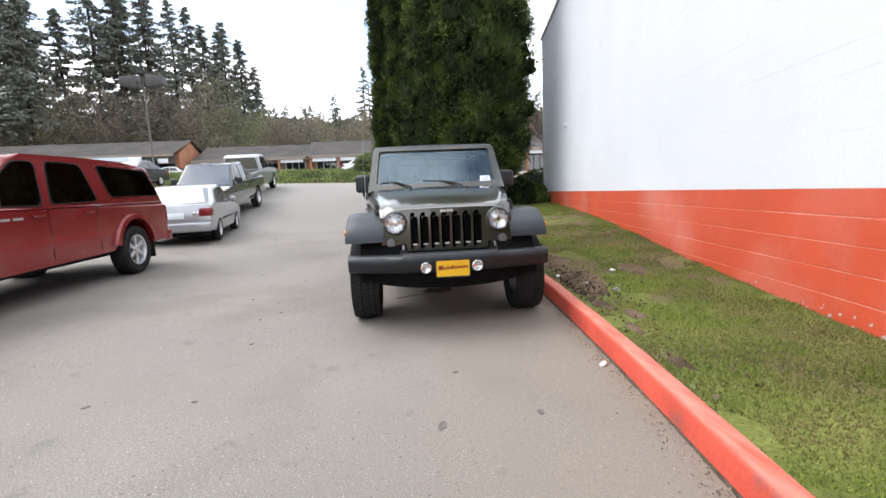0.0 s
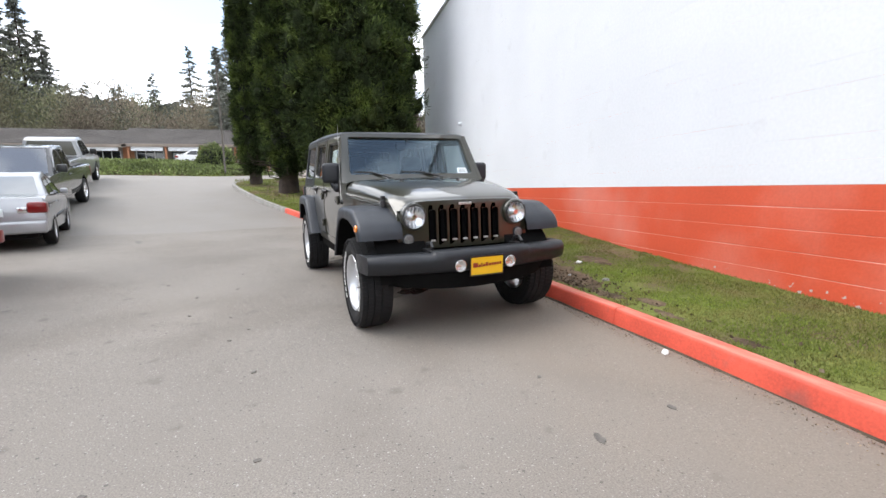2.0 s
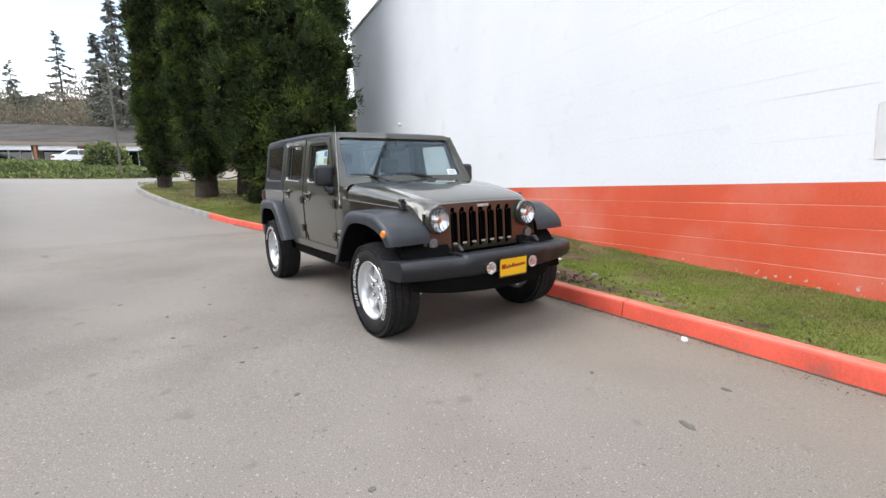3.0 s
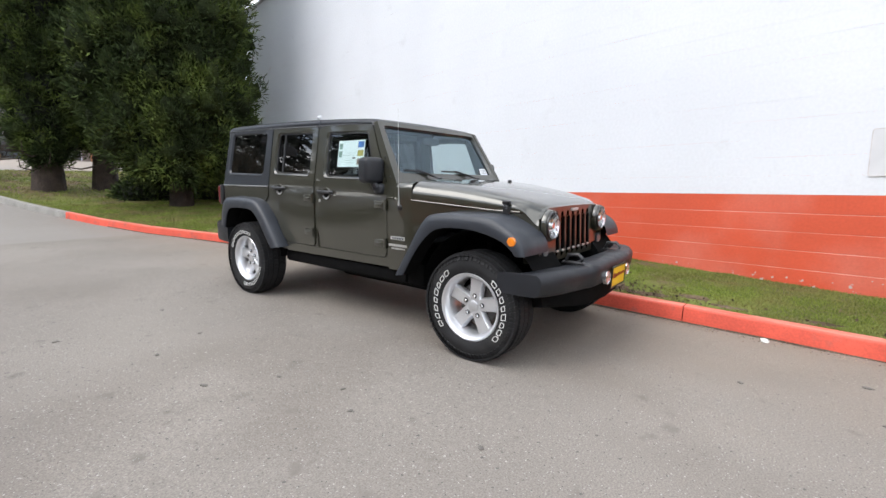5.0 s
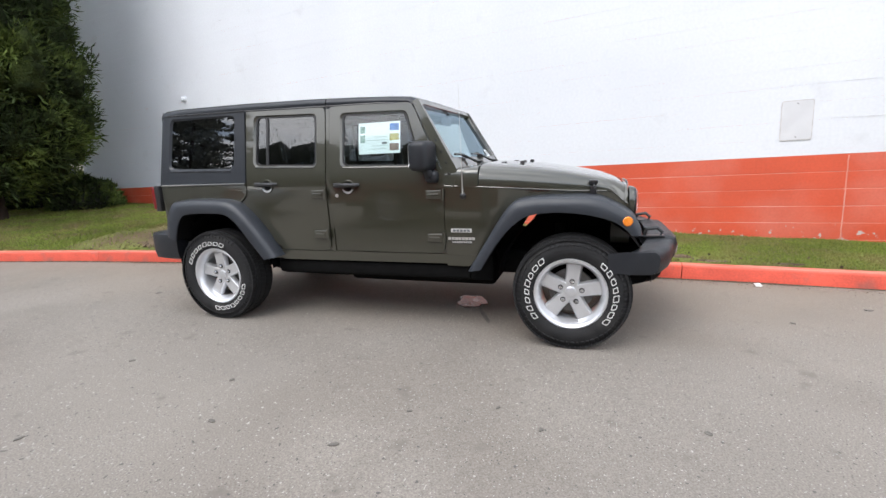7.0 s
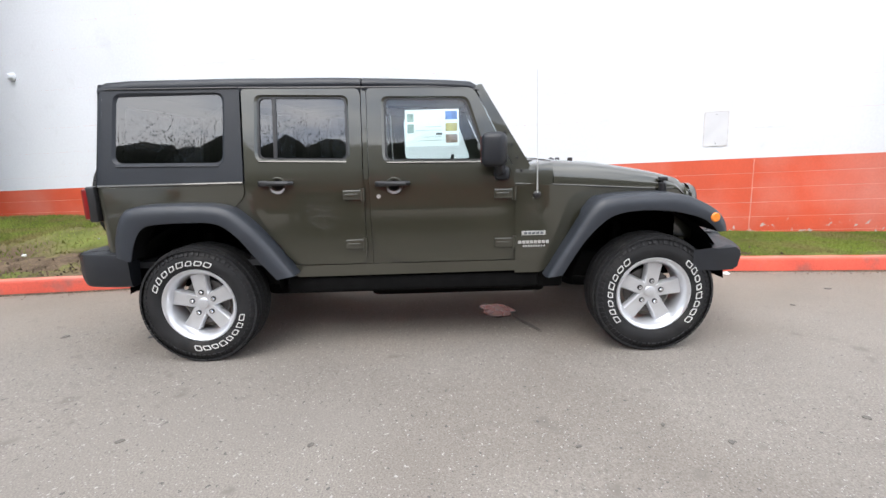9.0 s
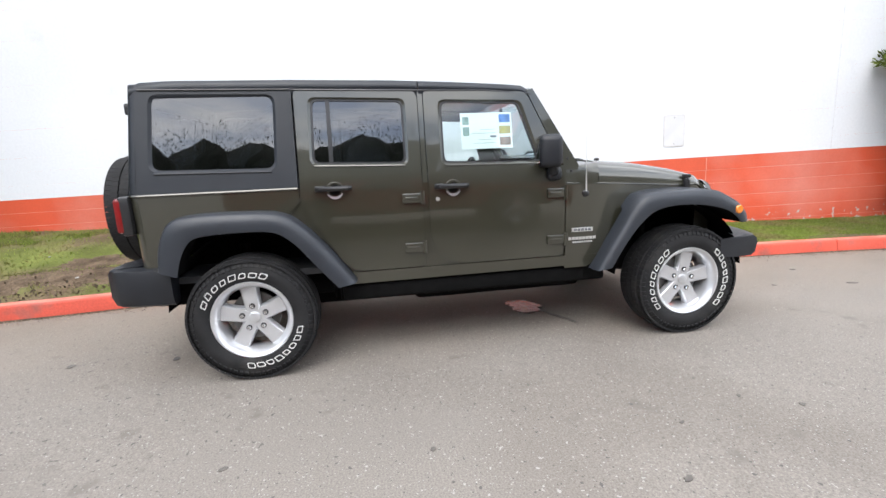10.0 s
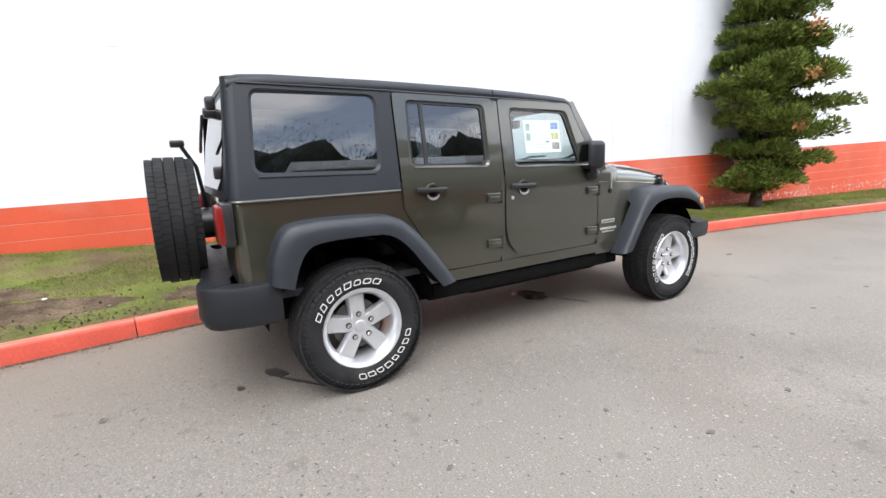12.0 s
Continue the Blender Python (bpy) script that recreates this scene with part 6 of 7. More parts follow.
def columnar_tree(x, y, h, r, low, seed, label, trunk=0.25, clusters=900, per=70, size=1.0):
    """A dense upright conifer: upswept clumps of foliage over a core painted dark as inner shade."""
    rng = np.random.default_rng(seed)
    z = lawn_z(x, min(y, 20.5)) - 0.03
    tree = thing("conifer_tree", pose(x, y, z), label, "tree", "conifers at the end of the wall")
    trunk_mesh(tree, h * 0.9, trunk, rng)

    def rad(f):
        return r * np.interp(f, [0, 0.015, 0.05, 0.14, 0.55, 0.8, 0.93, 1], [0.35, 0.66, 0.90, 1.0, 0.94, 0.70, 0.38, 0.04])

    def lumps(ca, sa, zz):
        return 0.88 + 0.16 * noise.noise((ca * 1.6, sa * 1.6, zz * 0.45 + seed)) + 0.22 * noise.noise((ca * 4.0, sa * 4.0, zz * 0.9 + seed * 2))
    bm = B()
    rows = []
    for k in range(40):
        f = k / 39
        row = []
        for j in range(30):
            a = 2 * math.pi * j / 30
            zz = low + f * (h - low)
            rr = float(rad(f)) * lumps(math.cos(a), math.sin(a), zz) * 0.80
            row.append((rr * math.cos(a), rr * math.sin(a), zz))
        rows.append(row)
    loft(bm, rows, closed=True, caps=True)
    part("inner_crown", bm, LEAFSHADE, tree, "", 80)
    # clumps, most of them on the lower two thirds
    f = np.where(rng.uniform(0, 1, clusters) < 0.88, rng.uniform(0, 0.58, clusters), rng.uniform(0.58, 1, clusters))
    a = rng.uniform(0, 2 * np.pi, clusters)
    zz = low + f * (h - low)
    q = np.array([lumps(math.cos(t), math.sin(t), float(u)) for t, u in zip(a, zz)])
    rr = rad(f) * q * (0.92 + rng.normal(0, 0.10, clusters))
    c = np.stack([rr * np.cos(a), rr * np.sin(a), zz], 1)
    g = (rng.uniform(0.65, 1.35, clusters) * size)[:, None]
    out = np.stack([np.cos(a), np.sin(a), 0 * a], 1)
    tan = np.stack([-np.sin(a), np.cos(a), 0 * a], 1)
    up = out * 0.42 + np.array([0, 0, 0.90])
    nrm = np.cross(tan, up)
    u = rng.normal(size=(clusters, per, 3))
    u /= np.linalg.norm(u, axis=2, keepdims=True)
    u *= rng.uniform(0.62, 1.22, (clusters, per, 1))
    taper = 1.0 - 0.35 * u[:, :, 2:3]
    pos = c[:, None, :] + (tan[:, None, :] * u[:, :, 0:1] * 0.24 * taper + nrm[:, None, :] * u[:, :, 1:2] * 0.24 * taper + up[:, None, :] * u[:, :, 2:3] * 0.30) * g[:, None, :]
    # solid cores of the clumps
    ico = B()
    bmesh.ops.create_icosphere(ico, subdivisions=2, radius=1.0)
    iv = np.array([w.co[:] for w in ico.verts])
    itri = np.array([[w.index for w in t.verts] for t in ico.faces])
    ico.free()
    wob = 1.0 + rng.normal(0, 0.22, (clusters, len(iv), 1))
    tp = 1.0 - 0.35 * iv[None, :, 2:3]
    cv = c[:, None, :] + (tan[:, None, :] * iv[None, :, 0:1] * 0.24 * tp + nrm[:, None, :] * iv[None, :, 1:2] * 0.24 * tp + up[:, None, :] * iv[None, :, 2:3] * 0.30) * g[:, None, :] * wob * 0.60
    ct = (itri[None] + (np.arange(clusters) * len(iv))[:, None, None]).reshape(-1, 3)
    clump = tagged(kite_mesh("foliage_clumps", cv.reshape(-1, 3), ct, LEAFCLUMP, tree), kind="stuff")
    clump.data.polygons.foreach_set("use_smooth", [True] * len(clump.data.polygons))
    d = (pos - c[:, None, :]) * 1.6 + up[:, None, :] * 0.30 + out[:, None, :] * 0.25 + rng.normal(0, 0.36, (clusters, per, 3))
    v, fa = kites(pos.reshape(-1, 3), d.reshape(-1, 3), 0.15, 0.0165, rng)
    kite_mesh("crown", v, fa, LEAF, tree, "dense dark green foliage in upswept clumps")
    for k in range(10):
        t = rng.uniform(0, 2 * math.pi)
        z0 = rng.uniform(0.7, low + 0.5)
        ln = rng.uniform(0.7, 1.4)
        bm = B()
        tube(bm, [(0.15 * math.cos(t), 0.15 * math.sin(t), z0), (0.5 * ln * math.cos(t), 0.5 * ln * math.sin(t), z0 - 0.12), (ln * math.cos(t + 0.1), ln * math.sin(t + 0.1), z0 - 0.05), (1.15 * ln * math.cos(t + 0.15), 1.15 * ln * math.sin(t + 0.15), z0 + 0.25)], [0.030, 0.022, 0.014, 0.006], 6)
        part("bare_branch", bm, BARK, tree)
    return tree


columnar_tree(-1.04, 18.7, 16.0, 0.58, 0.6, 11, "slim dark columnar conifer near the kerb", 0.20, 520, 100, 0.72)
columnar_tree(0.12, 15.6, 16.0, 0.87, 0.9, 12, "slim dense columnar conifer with a short trunk on the lawn", 0.30, 640, 100, 0.85)
columnar_tree(1.50, 15.6, 16.0, 1.05, 1.3, 14, "tall dark columnar conifer with a bare trunk behind the broad one", 0.27, 480, 100, 0.95)
columnar_tree(2.06, 11.6, 16.0, 1.90, 0.85, 13, "broad dark green conifer close to the white wall", 0.23, 1250, 150, 1.25)


def juniper(x, y, h, seed):
    """An open tree of foliage pads on near-level branches, pressed along a wall."""
    rng = np.random.default_rng(seed)
    tree = thing("juniper_tree", pose(x, y, lawn_z(x, y) - 0.02, 0, 0, -8.6), "bright green layered juniper tree growing against the wall", "tree")
    trunk_mesh(tree, h * 0.95, 0.10, rng, bends=0.10)
    P, D = [], []
    n = 64
    for k in range(n):
        f = (k + rng.uniform(0, 0.8)) / n
        z0 = 0.30 + f * (h - 0.6)
        t = 2.4 * k + rng.uniform(-0.5, 0.5)
        ln = float(np.interp(f, [0, 0.10, 0.3, 0.5, 0.75, 1.0], [0.95, 1.28, 1.34, 1.28, 1.10, 0.4])) * rng.uniform(0.58, 1.12)
        dx, dy = math.cos(t) * 0.60, math.sin(t)
        rise = rng.uniform(-0.14, 0.34)
        p = [np.array((0, 0, z0)), np.array((dx * ln * 0.5, dy * ln * 0.5, z0 + rise * 0.25)), np.array((dx * ln, dy * ln, z0 + rise))]
        bm = B()
        tube(bm, [tuple(q) for q in p], [0.028, 0.018, 0.007], 6)
        part("branch", bm, BARK, tree)
        side = np.array((-dy, dx, 0.0))
        for j in range(int(8 + ln * 9)):
            g = rng.uniform(0.22, 1.05)
            # rounded sprays: a flat fan of tips on top, thinner below
            c = p[0] + (p[2] - p[0]) * g + side * rng.normal(0, 0.16) * g + np.array((0, 0, rng.normal(0.02, 0.04)))
            m = 96
            u = rng.normal(size=(m, 3))
            u /= np.linalg.norm(u, axis=1, keepdims=True)
            u[:, 2] = np.abs(u[:, 2]) * 1.2 - 0.35
            pos = c + u * np.array([0.175, 0.175, 0.150]) * rng.uniform(0.7, 1.3)
            d = u * 0.8 + np.array([dx * 0.4, dy * 0.4, 0.45]) + rng.normal(0, 0.3, (m, 3))
            P.append(pos), D.append(d)
    P, D = np.concatenate(P), np.concatenate(D)
    v, fa = kites(P, D, 0.085, 0.0145, rng)
    kite_mesh("crown", v, fa, LEAFLIGHT, tree, "bright green foliage in level pads")
    # a few dead brown tufts
    for c in ((-0.75, 0.1, 2.45), (-0.6, -0.1, 3.3), (-0.7, 0.3, 1.6)):
        pos = np.array(c) + rng.normal(0, 0.06, (60, 3))
        v, fa = kites(pos, rng.normal(0, 1, (60, 3)), 0.09, 0.02, rng)
        tagged(kite_mesh("dead_tuft", v, fa, DEADLEAF, tree, "orange-brown dead tuft"), kind="stuff")
    return tree


DEADLEAF = mat("dead foliage", (0.42, 0.22, 0.08), 0.8, vary=0.2, scale=5, flake=0.4)
juniper(1.40, -6.48, 5.6, 5)


def bush(x, y, w, d, h, seed, label, material, n=2600, size=0.13):
    rng = np.random.default_rng(seed)
    z = (lawn_z(x, min(y, 20.5)) if x > kerb_x(min(y, 19)) and y < 21 else road_z(x, y)) - 0.03
    b = thing("bush", pose(x, y, z), label, "bush")
    u = rng.normal(size=(n, 3))
    u /= np.linalg.norm(u, axis=1, keepdims=True)
    u[:, 2] = np.abs(u[:, 2])
    q = 0.82 + 0.22 * np.array([noise.noise((float(a) * 2.2, float(b_) * 2.2, float(c) * 2.2 + seed)) for a, b_, c in u])
    pos = u * np.array([w, d, h]) * q[:, None] * rng.uniform(0.8, 1.02, (n, 1))
    v, fa = kites(pos, u + rng.normal(0, 0.6, (n, 3)) + np.array([0, 0, 0.3]), size, size * 0.26, rng)
    kite_mesh("leaves", v, fa, material, b)
    bm = B()
    bmesh.ops.create_icosphere(bm, subdivisions=3, radius=1.0)
    for vert in bm.verts:
        k = 0.78 + 0.2 * noise.noise((vert.co.x * 2.2, vert.co.y * 2.2, vert.co.z * 2.2 + seed))
        vert.co = Vector((vert.co.x * w * k, vert.co.y * d * k, max(vert.co.z * h * k, -0.05)))
    part("inner_leaves", bm, LEAFSHADE, b, "", 80)
    return b


bush(4.0, 11.6, 0.85, 0.9, 0.85, 31, "dark shrub at the foot of the wall", LEAF)
bush(2.4, 13.7, 1.7, 0.7, 1.0, 34, "dark spreading shrub behind the broad conifer", LEAF)
bush(4.1, 13.4, 1.1, 1.1, 1.0, 32, "dark shrub beside the end of the wall", LEAF)
bush(5.4, 15.5, 1.6, 1.2, 1.1, 33, "dark shrub behind the conifers", LEAF)


# ---- far side: ivy bank, shops, woods ----
def bank_h(x, y):
    e = max(0.0, 1 - ((x + 12.5) / 13.0) ** 6) * max(0.0, 1 - ((y - 31.0) / 4.6) ** 2) ** 0.6
    return e * (1.05 + 0.35 * noise.noise((x * 0.25, y * 0.4, 5)))


rng = np.random.default_rng(4)
bm = B()
rows = []
for y in np.linspace(26.2, 35.8, 18):
    rows.append([(x, float(y), road_z(x, float(y)) - 0.05 + 0.72 * bank_h(x, float(y))) for x in np.linspace(-25.6, 0.6, 44)])
loft(bm, rows)
bank = tagged(part("ivy_bank", bm, SOIL, None, "", 80), "long low earth bank overgrown with green ivy", "bank", kind="structure")
n = 42000
px, py = rng.uniform(-25.4, 0.4, n), rng.uniform(26.3, 34, n)
pz = np.array([road_z(a, b) - 0.03 + 0.72 * bank_h(a, b) for a, b in zip(px, py)])
keep = np.array([bank_h(a, b) > 0.04 for a, b in zip(px, py)])
v, fa = kites(np.stack([px, py, pz], 1)[keep], rng.normal(0, 0.6, (int(keep.sum()), 3)) + np.array([0, -0.5, 0.7]), 0.19, 0.05, rng)
tagged(kite_mesh("ivy", v, fa, HEDGELEAF, None), "dense green ivy leaves on the bank", "ivy", kind="stuff")
bush(-3.0, 30.5, 1.5, 1.2, 2.4, 41, "rounded clipped shrub on the ivy bank", HEDGELEAF, 3000, 0.2)

ROOFMAT = mat("weathered brown shingles", (0.085, 0.076, 0.07), 0.9, vary=0.2, scale=0.5, fine=0.25, fscale=9, bump=0.6, bscale=9, bdist=0.05)
BRICKMAT = mat("orange brick wall", (0.36, 0.16, 0.085), 0.85, vary=0.15, scale=0.8, fine=0.2, fscale=14)
SHOPWALL = mat("tan shop wall", (0.24, 0.20, 0.165), 0.85, vary=0.15, scale=0.6)
FASCIA = mat("white shop fascia", (0.70, 0.72, 0.74), 0.6, vary=0.06, scale=0.8)
PALEFRONT = mat("pale blue shop front", (0.52, 0.60, 0.68), 0.6, vary=0.06, scale=0.8)
SHOPGLASS = glass("shop window", (0.12, 0.16, 0.2), 0.08)


def shops(x0, x1, y, ridge, eave, base, bays, seed, deep=7.0):
    """A long low row of shops: walls, shallow shingled roof, canopy, glazed bays."""
    r = np.random.default_rng(seed)
    root = thing("shop_row", pose(0, 0, 0), "long low row of shops under a shallow brown shingle roof", "building")
    bm = B()
    box(bm, x0, x1, y, y + deep, base - 1, eave)
    part("wall", bm, SHOPWALL, root)
    for xa in (x0, x1):
        bm = B()
        prof = [(y - 0.05, base - 1), (y + deep, base - 1), (y + deep, eave), (y + deep / 2, ridge - 0.15), (y - 0.05, eave)]
        a = [bm.verts.new((xa - 0.25, p, q)) for p, q in prof]
        b = [bm.verts.new((xa + 0.25, p, q)) for p, q in prof]
        bm.faces.new(a), bm.faces.new(list(reversed(b)))
        for i in range(5):
            bm.faces.new((a[i], a[(i + 1) % 5], b[(i + 1) % 5], b[i]))
        part("gable_wall", bm, BRICKMAT, root, "orange brick end wall")
    bm = B()
    for ya, za, yb, zb in ((y - 2.4, eave - 0.25, y + deep / 2, ridge), (y + deep / 2, ridge, y + deep + 1.5, eave - 0.2)):
        nrow = 14
        prof = [(ya, za - 0.1)]
        for k in range(nrow):
            f0, f1 = k / nrow, (k + 1) / nrow
            prof += [(ya + (yb - ya) * f0, za + (zb - za) * f0 + 0.06), (ya + (yb - ya) * f1, za + (zb - za) * f1)]
        loft(bm, [[(x0 - 0.6, p, q) for p, q in prof], [(x1 + 0.6, p, q) for p, q in prof]])
    bmesh.ops.remove_doubles(bm, verts=bm.verts, dist=0.001)
    part("roof", bm, ROOFMAT, root)
    bm = B()
    box(bm, x0 - 0.6, x1 + 0.6, y - 2.5, y - 2.35, eave - 0.55, eave - 0.18)
    part("eaves_board", bm, SHOPWALL, root)
    step = (x1 - x0) / bays
    for k in range(bays):
        a, b = x0 + k * step + 0.5, x0 + (k + 1) * step - 0.5
        win = new("shop_window")
        win.parent = root
        bm = B()
        box(bm, a, b, y - 0.06, y + 0.1, base + 0.3, base + 2.7)
        part("pane", bm, SHOPGLASS, win)
        for q in range(4):
            bm = B()
            xx = a + (b - a) * q / 3
            box(bm, xx - 0.05, xx + 0.05, y - 0.12, y, base + 0.2, base + 2.75)
            part("mullion", bm, FASCIA if k % 3 == 0 else TRIMBLACK, win)
        if r.uniform() < 0.75:
            bm = B()
            box(bm, a - 0.2, b + 0.2, y - 2.3, y - 2.1, base + 2.65, base + 3.25, 0.02)
            part("fascia_sign", bm, FASCIA, root)
        bm = B()
        box(bm, x0 + k * step - 0.12, x0 + k * step + 0.12, y - 2.2, y - 1.96, base - 1, eave - 0.4)
        part("post", bm, BRICKMAT, root)
    return root


long_row = shops(-88, -31.2, 62, 8.95, 6.95, 2.9, 12, 1)
shops(-29.6, -14.5, 66, 8.2, 6.2, 2.6, 4, 2)
shops(-13.8, 30, 66, 8.5, 6.3, 2.6, 11, 3)
# one shop of the long row has a pale blue-white front
for x0, x1, mm in ((-44.5, -41.2, FASCIA), (-41.1, -36.3, PALEFRONT), (-36.2, -34.6, FASCIA)):
    bm = B()
    box(bm, x0, x1, 59.25, 59.55, 3.0, 6.45, 0.03)
    part("shop_front", bm, mm, long_row, "pale painted shop front")
for k in range(4):
    bm = B()
    box(bm, -34.5 + 0.5 * k, -34.08 + 0.5 * k, 59.35, 59.5, 3.2, 6.2, 0.02)
    part("shop_door_pane", bm, SHOPGLASS, long_row)

LAMPDARK = mat("weathered bronze lamp housing", (0.062, 0.056, 0.054), 0.6, vary=0.15, scale=2)
POLEMAT = mat("grey wooden pole", (0.13, 0.115, 0.10), 0.9, vary=0.2, scale=1.5)
for x, y, h, r, lab in ((-2.4, 26.6, 6.4, 0.06, "bare grey wooden pole at the edge of the ivy bank"), (-25.75, 45.0, 10.5, 0.11, "tall parking lot lamp post with two heads")):
    pole = thing("lamp_post" if h > 10 else "utility_pole", pose(x, y, road_z(x, y) - 0.05), lab, "lamp post" if h > 10 else "pole")
    bm = B()
    tube(bm, [(0, 0, 0), (0, 0, h * 0.5), (0, 0, h)], [r, r * 0.85, r * 0.6], 10)
    part("shaft", bm, POLEMAT, pole)
    if h > 10:
        for s in (-1, 1):
            bm = B()
            box(bm, s * 1.22 - 0.78, s * 1.22 + 0.78, -0.5, 0.5, h - 0.75, h + 0.25, 0.06)
            for w in bm.verts:
                w.co.z += 0.16 * (abs(w.co.x) - 1.22) * (1 if w.co.z < h - 0.3 else -0.5)
            tube(bm, [(0, 0, h - 0.3), (s * 0.8, 0, h - 0.25)], 0.06, 6)
            part("lamp_head", bm, LAMPDARK, pole)


def fir_tree(seed, h, lean=1.0, dense=1.0, bare=0.12):
    """A tall ragged fir: trunk, drooping boughs in whorls with gaps."""
    r = np.random.default_rng(seed)
    tree = thing("fir_tree", pose(0, 0, -50), "tall ragged dark fir against the sky", "tree", "tall firs behind the shops")
    bm = B()
    tube(bm, [(0, 0, -0.5), (0.1, 0, h * 0.5), (0, 0, h)], [h * 0.013, h * 0.008, 0.03], 8)
    part("trunk", bm, BARK, tree)
    P, D = [], []
    nb = int(150 * dense)
    for k in range(nb):
        f = bare + (1 - bare) * (k + r.uniform(0, 1)) / nb
        if r.uniform() < 0.16:
            continue
        z = f * h
        t = r.uniform(0, 2 * math.pi)
        ln = h * 0.100 * min(1.0, 2.6 * (1 - f)) ** 0.85 * (0.45 + 0.55 * min(1.0, f / 0.35)) * r.uniform(0.35, 1.2) + 0.25
        m = int(14 + ln * 13)
        g = r.uniform(0.08, 1, m) ** 0.8
        pos = np.stack([np.cos(t) * g * ln, np.sin(t) * g * ln, z - 0.30 * ln * g ** 1.3 + 0.1 * ln * g ** 4], 1) + r.normal(0, 0.10 + 0.05 * ln, (m, 3)) * np.array([1, 1, 0.4])
        d = np.stack([np.cos(t) + r.normal(0, 0.8, m), np.sin(t) + r.normal(0, 0.8, m), r.normal(-0.35, 0.3, m)], 1)
        P.append(pos), D.append(d)
    v, fa = kites(np.concatenate(P), np.concatenate(D), 0.62, 0.15, r)
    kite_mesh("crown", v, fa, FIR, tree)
    return tree


firs = [fir_tree(1, 42, dense=1.45, bare=0.2), fir_tree(2, 40, dense=1.25, bare=0.28), fir_tree(3, 35, dense=1.4, bare=0.3), fir_tree(4, 25, dense=1.2, bare=0.05), fir_tree(5, 25, dense=0.55, bare=0.05), fir_tree(6, 33, dense=0.6, bare=0.25)]
spots = [(1, -73, 95, 1.05), (2, -67, 96, 1.0), (0, -60, 95, 1.12), (0, -56.5, 97, 1.05), (1, -58, 101, 1.1), (0, -50.5, 96, 0.95), (1, -52, 100, 0.95), (0, -46, 97, 0.88), (1, -44.5, 101, 0.92), (2, -40.5, 98, 0.92), (2, -38, 100, 0.9),
         (1, -36.5, 98, 0.82), (2, -34, 100, 0.85), (2, -31.5, 101, 0.70), (3, -25, 118, 0.72), (2, -1.3, 70, 0.62), (2, -3.4, 75, 0.53),
         (0, -70, 80, 1.22), (1, -76, 84, 1.25), (0, -82, 90, 1.15), (2, -64, 82, 1.1), (1, -88, 86, 1.2), (0, -76, 96, 1.2), (3, -37, 14, 0.50), (3, -36, 9.0, 0.42), (3, -38, -1, 0.52), (3, -36, -7.5, 0.47), (3, -37, -14, 0.55)]
r = np.random.default_rng(8)
for k in range(54):
    spots.append((4 if k % 3 else 5, -95 + 3.1 * k + r.uniform(-1.5, 1.5), 150 + r.uniform(-18, 25), r.uniform(0.72, 1.12)))
used = set()
for i, x, y, s in spots:
    m = Matrix.Translation((x, y, road_z(x, y) - 0.5)) @ Matrix.Rotation(r.uniform(0, 6.28), 4, "Z") @ Matrix.Scale(s, 4)
    if i in used:
        t = copy_thing(firs[i], m)
    else:
        t = firs[i]
        used.add(i)
    t.matrix_basis = m

# spring woods: soft twiggy crowns in front of the firs
def woods(x0, x1, y0, y1, n, hlo, hhi, seed, name, label, m=1050, leaf=0.75):
    r = np.random.default_rng(seed)
    P, D = [], []
    for k in range(n):
        x, y, h = r.uniform(x0, x1), r.uniform(y0, y1), r.uniform(hlo, hhi)
        u = r.normal(size=(m, 3))
        u /= np.linalg.norm(u, axis=1, keepdims=True)
        q = r.uniform(0.35, 1.0, (m, 1)) ** 0.5
        c = np.array([x, y, road_z(x, y) + h * 0.52])
        P.append(c + u * q * np.array([h * 0.30, h * 0.30, h * 0.50]))
        D.append(u + np.array([0, 0, 0.7]) + r.normal(0, 0.3, (m, 3)))
    v, fa = kites(np.concatenate(P), np.concatenate(D), leaf, leaf * 0.175, r)
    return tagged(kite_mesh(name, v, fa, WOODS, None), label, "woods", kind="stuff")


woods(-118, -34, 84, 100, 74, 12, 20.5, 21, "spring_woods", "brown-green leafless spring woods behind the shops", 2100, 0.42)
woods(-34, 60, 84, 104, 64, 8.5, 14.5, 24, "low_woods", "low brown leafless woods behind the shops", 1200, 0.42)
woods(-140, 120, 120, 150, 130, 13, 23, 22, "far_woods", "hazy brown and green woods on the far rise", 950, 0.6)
bm = B()
rows = []
hill_x = np.linspace(-330, 330, 826)
for zf in (0.0, 0.5, 0.85, 1.0):
    rows.append([(x, 185 + 10 * zf, 2 + zf * (29 + 4 * noise.noise((x * 0.02, 0, 0)) + 2.5 * noise.noise((x * 0.11, 1, 0))) + (4.5 * max(0.0, noise.noise((x * 0.55, 2, 0)) + 0.1) if zf == 1.0 else 0.0)) for x in hill_x])
loft(bm, rows)
tagged(part("wooded_hill", bm, HILLWOOD, None, "", 80), "dark wooded hillside in the distance", "hill", kind="structure")

